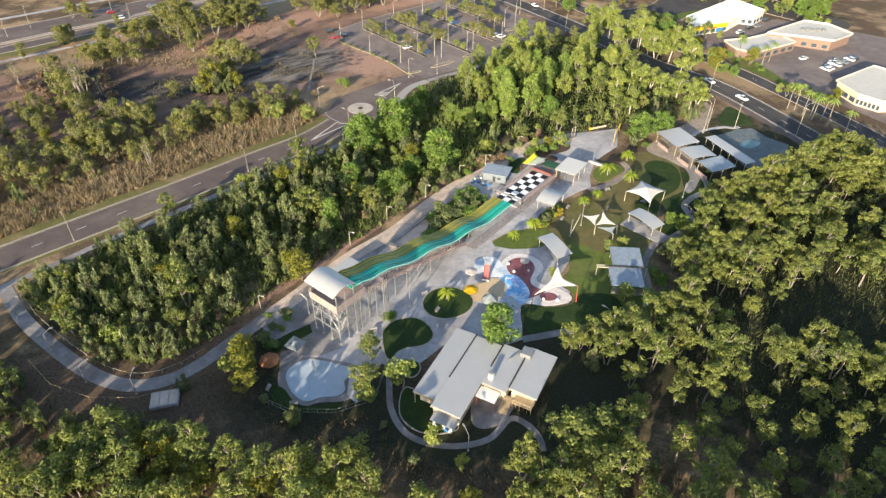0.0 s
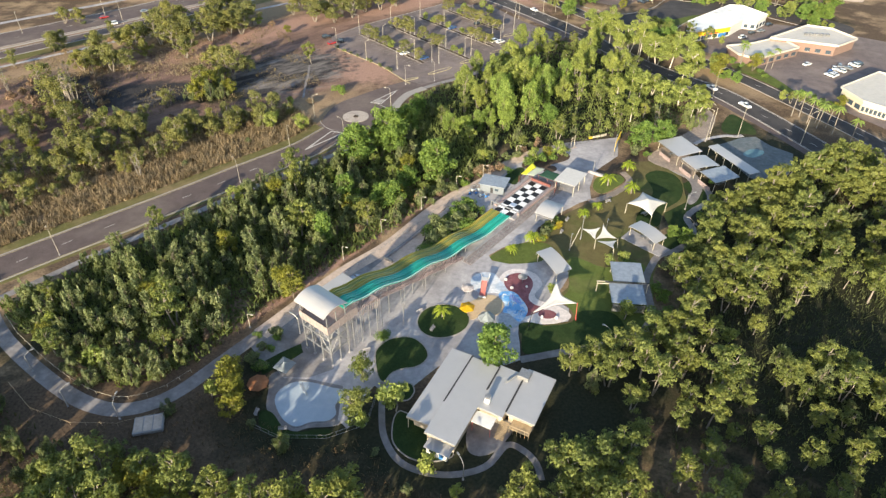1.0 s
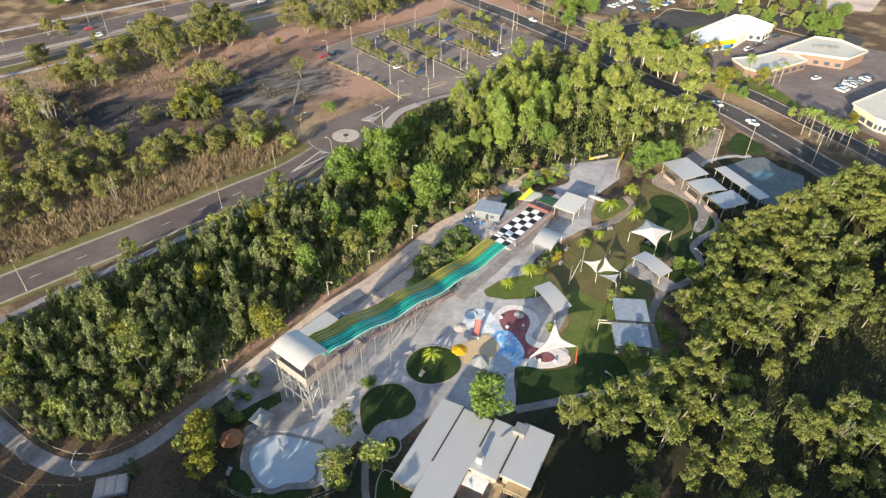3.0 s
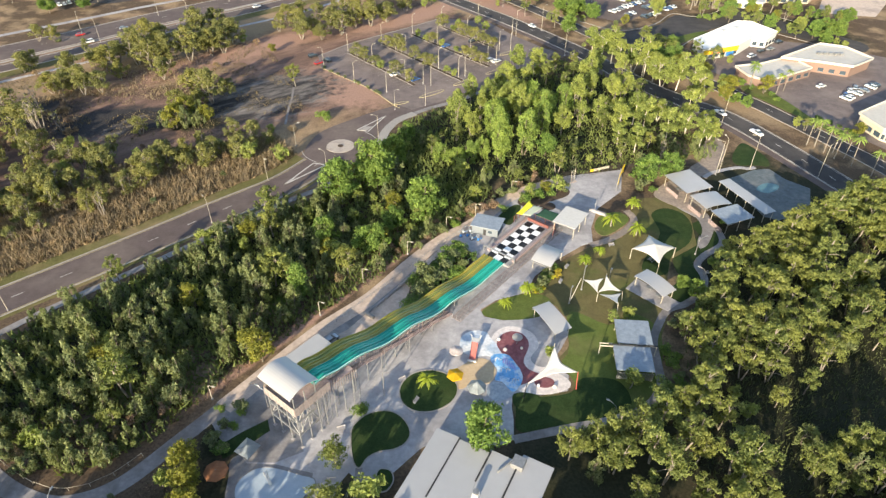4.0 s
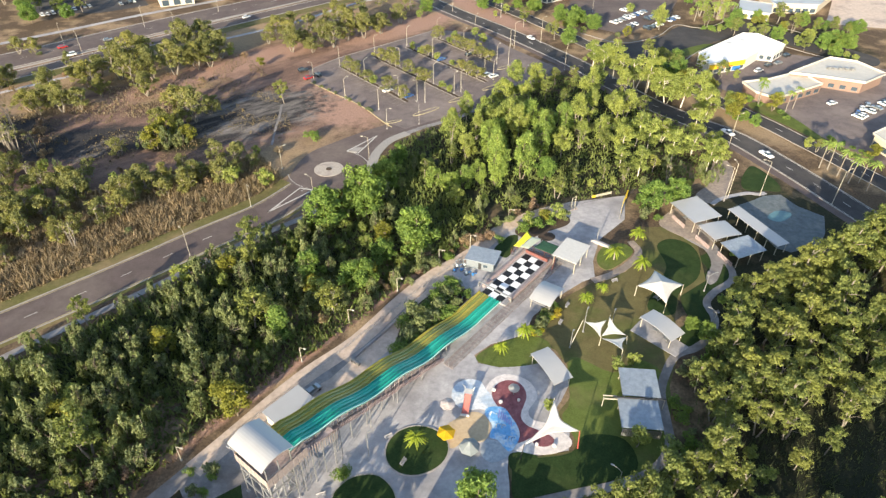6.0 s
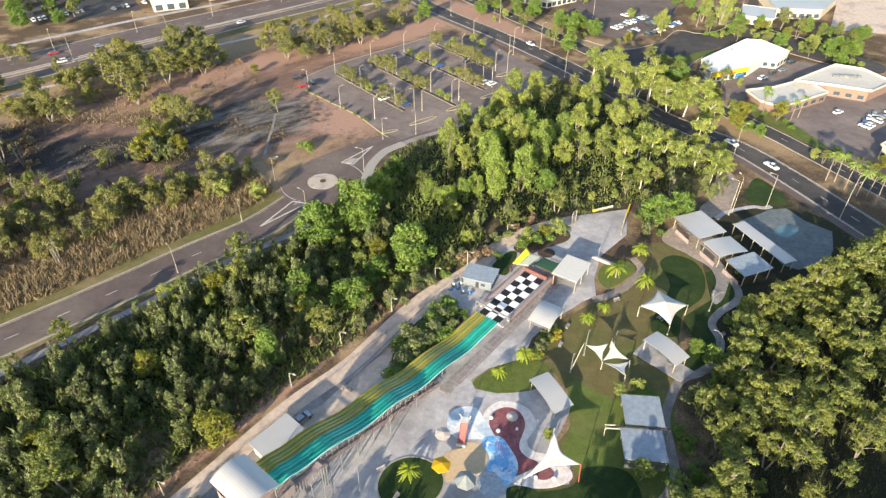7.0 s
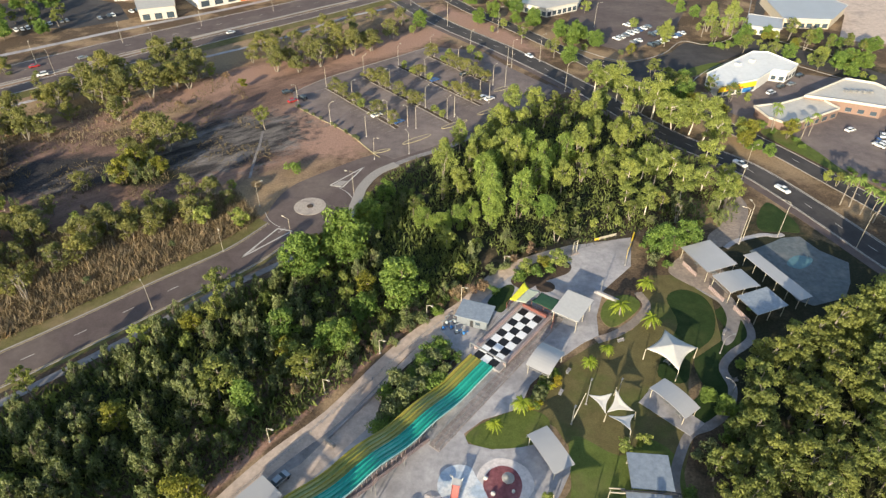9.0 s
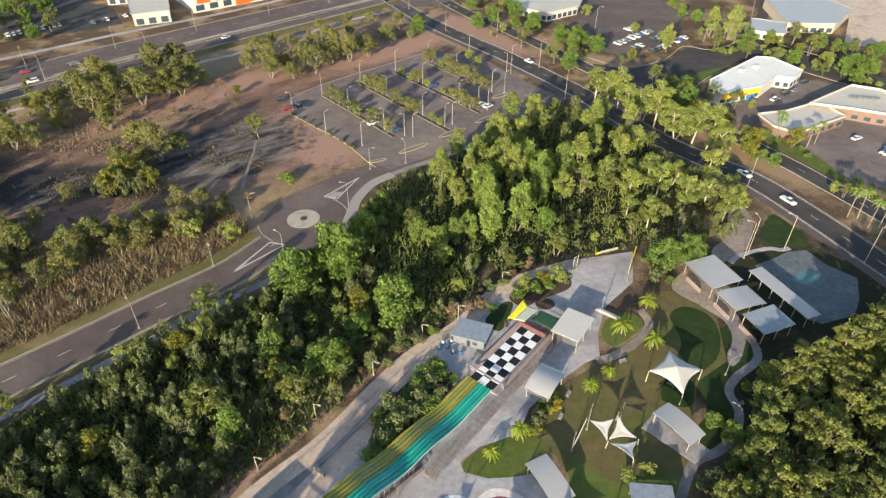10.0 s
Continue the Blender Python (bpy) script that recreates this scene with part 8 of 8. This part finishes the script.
STREET_TREES = ((SMALL[1], 21, 353.4, 1.2),
    (EUC[4], -13.4, 100, 0.85),
    (EUC[3], -14.4, 89, 0.9),
    (SMALL[0], -6.0, 92, 1.7),
    (GOLD[1], -41.5, 96.5, 1.05),
    (GOLD[0], -43, 101.5, 1.05),
    (SMALL[1], 1, 77, 1.0),
    (BUSH_GREEN[0], -10, 114, 1.5),
    (SMALL[1], 51, 140, 0.8),
    (SMALL[0], 33, 129, 0.7),
    (SMALL[1], 55, 141, 0.8),
    (ROUND[1], 75, 149, 0.5),
    (SMALL[0], 50, 119, 1.1),
    (SMALL[1], 56, 116, 1.2),
    (SMALL[0], 32, 360, 1.0),)
MEDIAN_TREES = ((ROUND[1], 72.6, 152.6, 0.42), (ROUND[2], 133.5, 261, 0.5), (ROUND[0], 131, 265.5, 0.45), (EUC[1], 148, 241, 0.6), (SMALL[0], 146, 243.5, 1.0), (EUC[3], 151, 239.5, 0.5))
for proto, x, y, s in BELT_TREES + FAR_TREES + STREET_TREES + MEDIAN_TREES:
    plant(proto, x, y, s)
for k, (x, y, s) in enumerate(((4.6, 120.6, 0.95), (69, 190, 1.0), (60, 180.5, 1.15), (66.5, 176, 1.0), (48.5, 163, 0.8), (53.5, 167, 0.7), (31, 151, 0.9), (24.5, 146, 0.75))):
    plant(PALM[k % 2], x, y, s)
for k, (x, y, s) in enumerate(((143.5, 230, 1.0), (146, 229, 1.05), (147, 224.5, 1.0), (148.5, 220, 1.05), (150, 224, 0.95), (152, 215, 1.0), (155, 208, 1.0), (152, 220, 0.95), (142.5, 279, 0.9), (148, 276, 0.85), (152, 274.5, 0.85), (156, 277, 0.85), (144, 283, 1.1), (152.3, 384.8, 1), (163, 386.4, 1), (166.3, 381.5, 1), (171.6, 384.7, 1))):
    plant(PALM_TALL[k % 2], x, y, s)
# garden beds beside the slide and the kiosk
for k in range(60):
    x = random.uniform(35.5, 63)
    y = random.uniform(4.8, min(12.2, 5.6 + (x - 35) * 0.8))
    p = at_slide(x, y).translation
    if from_line(p.x, p.y, LINES_CLEAR[7][0]) > 3.4:
        plant(random.choice((BUSH_GREEN[0], BUSH_GREEN[1], BUSH[0], BUSH[1], BUSH_GREEN[0])), p.x, p.y, random.uniform(0.8, 1.9))
for k in range(26):
    a = random.random()
    plant(random.choice((BUSH_GREEN[0], BUSH_YELLOW, BUSH[2], BUSH_YELLOW)), 33 + 8 * a + random.uniform(-1.2, 1.2), 152 + 9.5 * a + random.uniform(-1.2, 1.2), random.uniform(0.6, 1.1))
for k in range(64):
    a = random.uniform(0, 1)
    plant(random.choice(BUSH + BUSH_GREEN[:1] + DRY), -32 + 80 * a + random.uniform(-2, 2) - 3, 140 + 64 * a + 3 + random.uniform(-1, 5), random.uniform(0.5, 1.3))
# trees of the car park rows
for (x0, y0), (x1, y1), n in (((-32, 323), (-0.4, 285), 6), ((-17.2, 334.6), (20.4, 289.4), 8), ((-2.3, 347), (33.4, 304.9), 8), ((12.7, 359), (37.5, 328.5), 7), ((-42, 304), (-12, 273), 9)):
    for k in range(n):
        t = (k + random.uniform(0.2, 0.8)) / n
        plant(random.choice(SMALL[:1] + THIN) if n != 9 else random.choice(BUSH), x0 + (x1 - x0) * t, y0 + (y1 - y0) * t, random.uniform(0.8, 1.25) if n != 9 else random.uniform(0.6, 1.0), tall=None if n == 9 else random.uniform(0.65, 0.9))


def grass_field(name, spots, label, mat, seed, height=0.7, blades=4, spread=0.5, wide=1.0):
    """Clumps of blades over ragged ground, as one sheet of grass."""
    rng = np.random.default_rng(seed)
    pos = np.repeat(np.array(spots, float), blades, axis=0)
    n = len(pos)
    pos += rng.normal(size=(n, 2)) * spread
    a = rng.uniform(0, math.tau, n)
    w = rng.uniform(0.04, 0.12, n) * (0.5 + height) * wide
    clump = np.repeat(rng.uniform(0.25, 1.5, len(spots)) ** 1.5, blades)
    h = height * rng.uniform(0.4, 1.3, n) * clump + 0.15
    d = np.stack([np.cos(a), np.sin(a), 0 * a], 1) * w[:, None]
    lean = np.concatenate([rng.normal(size=(n, 2)) * 0.4 * h[:, None], h[:, None]], 1)
    base = np.concatenate([pos, np.full((n, 1), -0.05)], 1)
    v = np.stack([base - d, base + d, base + lean], 1).reshape(-1, 3)
    data = bpy.data.meshes.new(name)
    data.from_pydata(v.tolist(), [], np.arange(3 * n).reshape(-1, 3).tolist())
    return tagged(linked(name, data, mat), label, "grass", "", "stuff")


def tufts(poly, gap, seed, thin=-0.25):
    """Clumps in drifts: thick in places, thin in others."""
    side = [(p.x, p.y) for p in LEFT_ROAD[::3]]
    return [(x, y) for x, y in scatter(poly, gap, seed) if from_line(x, y, side) > 10.4 and noise.noise(Vector((x * 0.07, y * 0.07, seed))) > thin]


grass_field("dry_grass", tufts([(-46, 116), (-40, 117), (-24, 138), (-3, 162), (16, 184), (30, 198), (26, 200), (8, 182), (-14, 158), (-34, 134)], 0.8, 51, -0.5), "dry brown grass on the bank beside the service path", L_RUST, 12, 0.5, 7, 0.5, 1.2)
ROADSIDE = [(-164, 104), (-122, 141), (-80, 180), (-47, 210), (-42, 226), (-52, 240), (-90, 226), (-130, 190), (-180, 150)]
grass_field("dry_grass", tufts(ROADSIDE, 0.62, 21, -0.4), "tall straw-coloured dry grass beside the road", L_STRAW, 1, 1.3, 11, 0.45)
grass_field("dry_grass", tufts(ROADSIDE, 0.9, 31, -0.4), "brown dry undergrowth beside the road", L_BROWN, 11, 1.1, 9, 0.7, 0.9)
grass_field("dry_grass", tufts([(-165, 268), (-130, 276), (-95, 270), (-84, 300), (-120, 300), (-160, 296)], 1.1, 36, 0.0), "straw-coloured grass round the savanna trees", L_STRAW, 16, 0.9, 8, 0.5)
grass_field("dry_grass", tufts([(-200, 225), (-100, 232), (-52, 242), (-44, 262), (-56, 300), (-80, 340), (-150, 310), (-210, 262)], 1.25, 22, -0.1), "thin dry grass over burnt land", L_BROWN, 2, 0.5, 6, 0.4, 1.6)
grass_field("dry_grass", tufts([(-74, 88), (-46, 100), (-38, 92), (-24, 83), (-10, 86), (-6, 74), (26, 66), (24, 60), (0, 60), (-90, 70)], 1.0, 23), "dry brown grass and litter in the shade", L_BROWN, 3, 0.6, 6)
grass_field("undergrowth", tufts([(-116, 124), (-92, 146), (-66, 171), (-44, 190), (-16, 216), (-8, 240), (4, 240), (26, 202), (18, 188), (-10, 158), (-40, 126), (-52, 108), (-66, 99), (-98, 118)], 1.1, 24, -0.6), "dark green undergrowth below the scrub", L_LUSH, 4, 1.4, 9, 0.6, 2.2)
grass_field("undergrowth", tufts([(-6, 248), (24, 272), (66, 314), (104, 268), (114, 240), (106, 222), (74, 217), (34, 204), (6, 236)], 1.3, 25, -0.5), "dark undergrowth below the tall gums", L_LUSH, 5, 1.1, 7, 0.6, 2.2)
grass_field("undergrowth", tufts([(62, 118), (74, 148), (92, 168), (134, 188), (148, 182), (172, 110), (140, 70), (84, 70), (60, 100)], 1.3, 26, -0.8), "dark green undergrowth of the woodland", L_UNDER, 6, 1.0, 8, 0.7)
grass_field("undergrowth", tufts([(-140, 100), (-100, 100), (-70, 82), (-30, 74), (10, 64), (40, 62), (60, 100), (84, 70), (60, 46), (-60, 50)], 1.5, 27, -0.3), "mixed undergrowth at the woodland edge", L_UNDER, 7, 0.9, 7, 0.7)
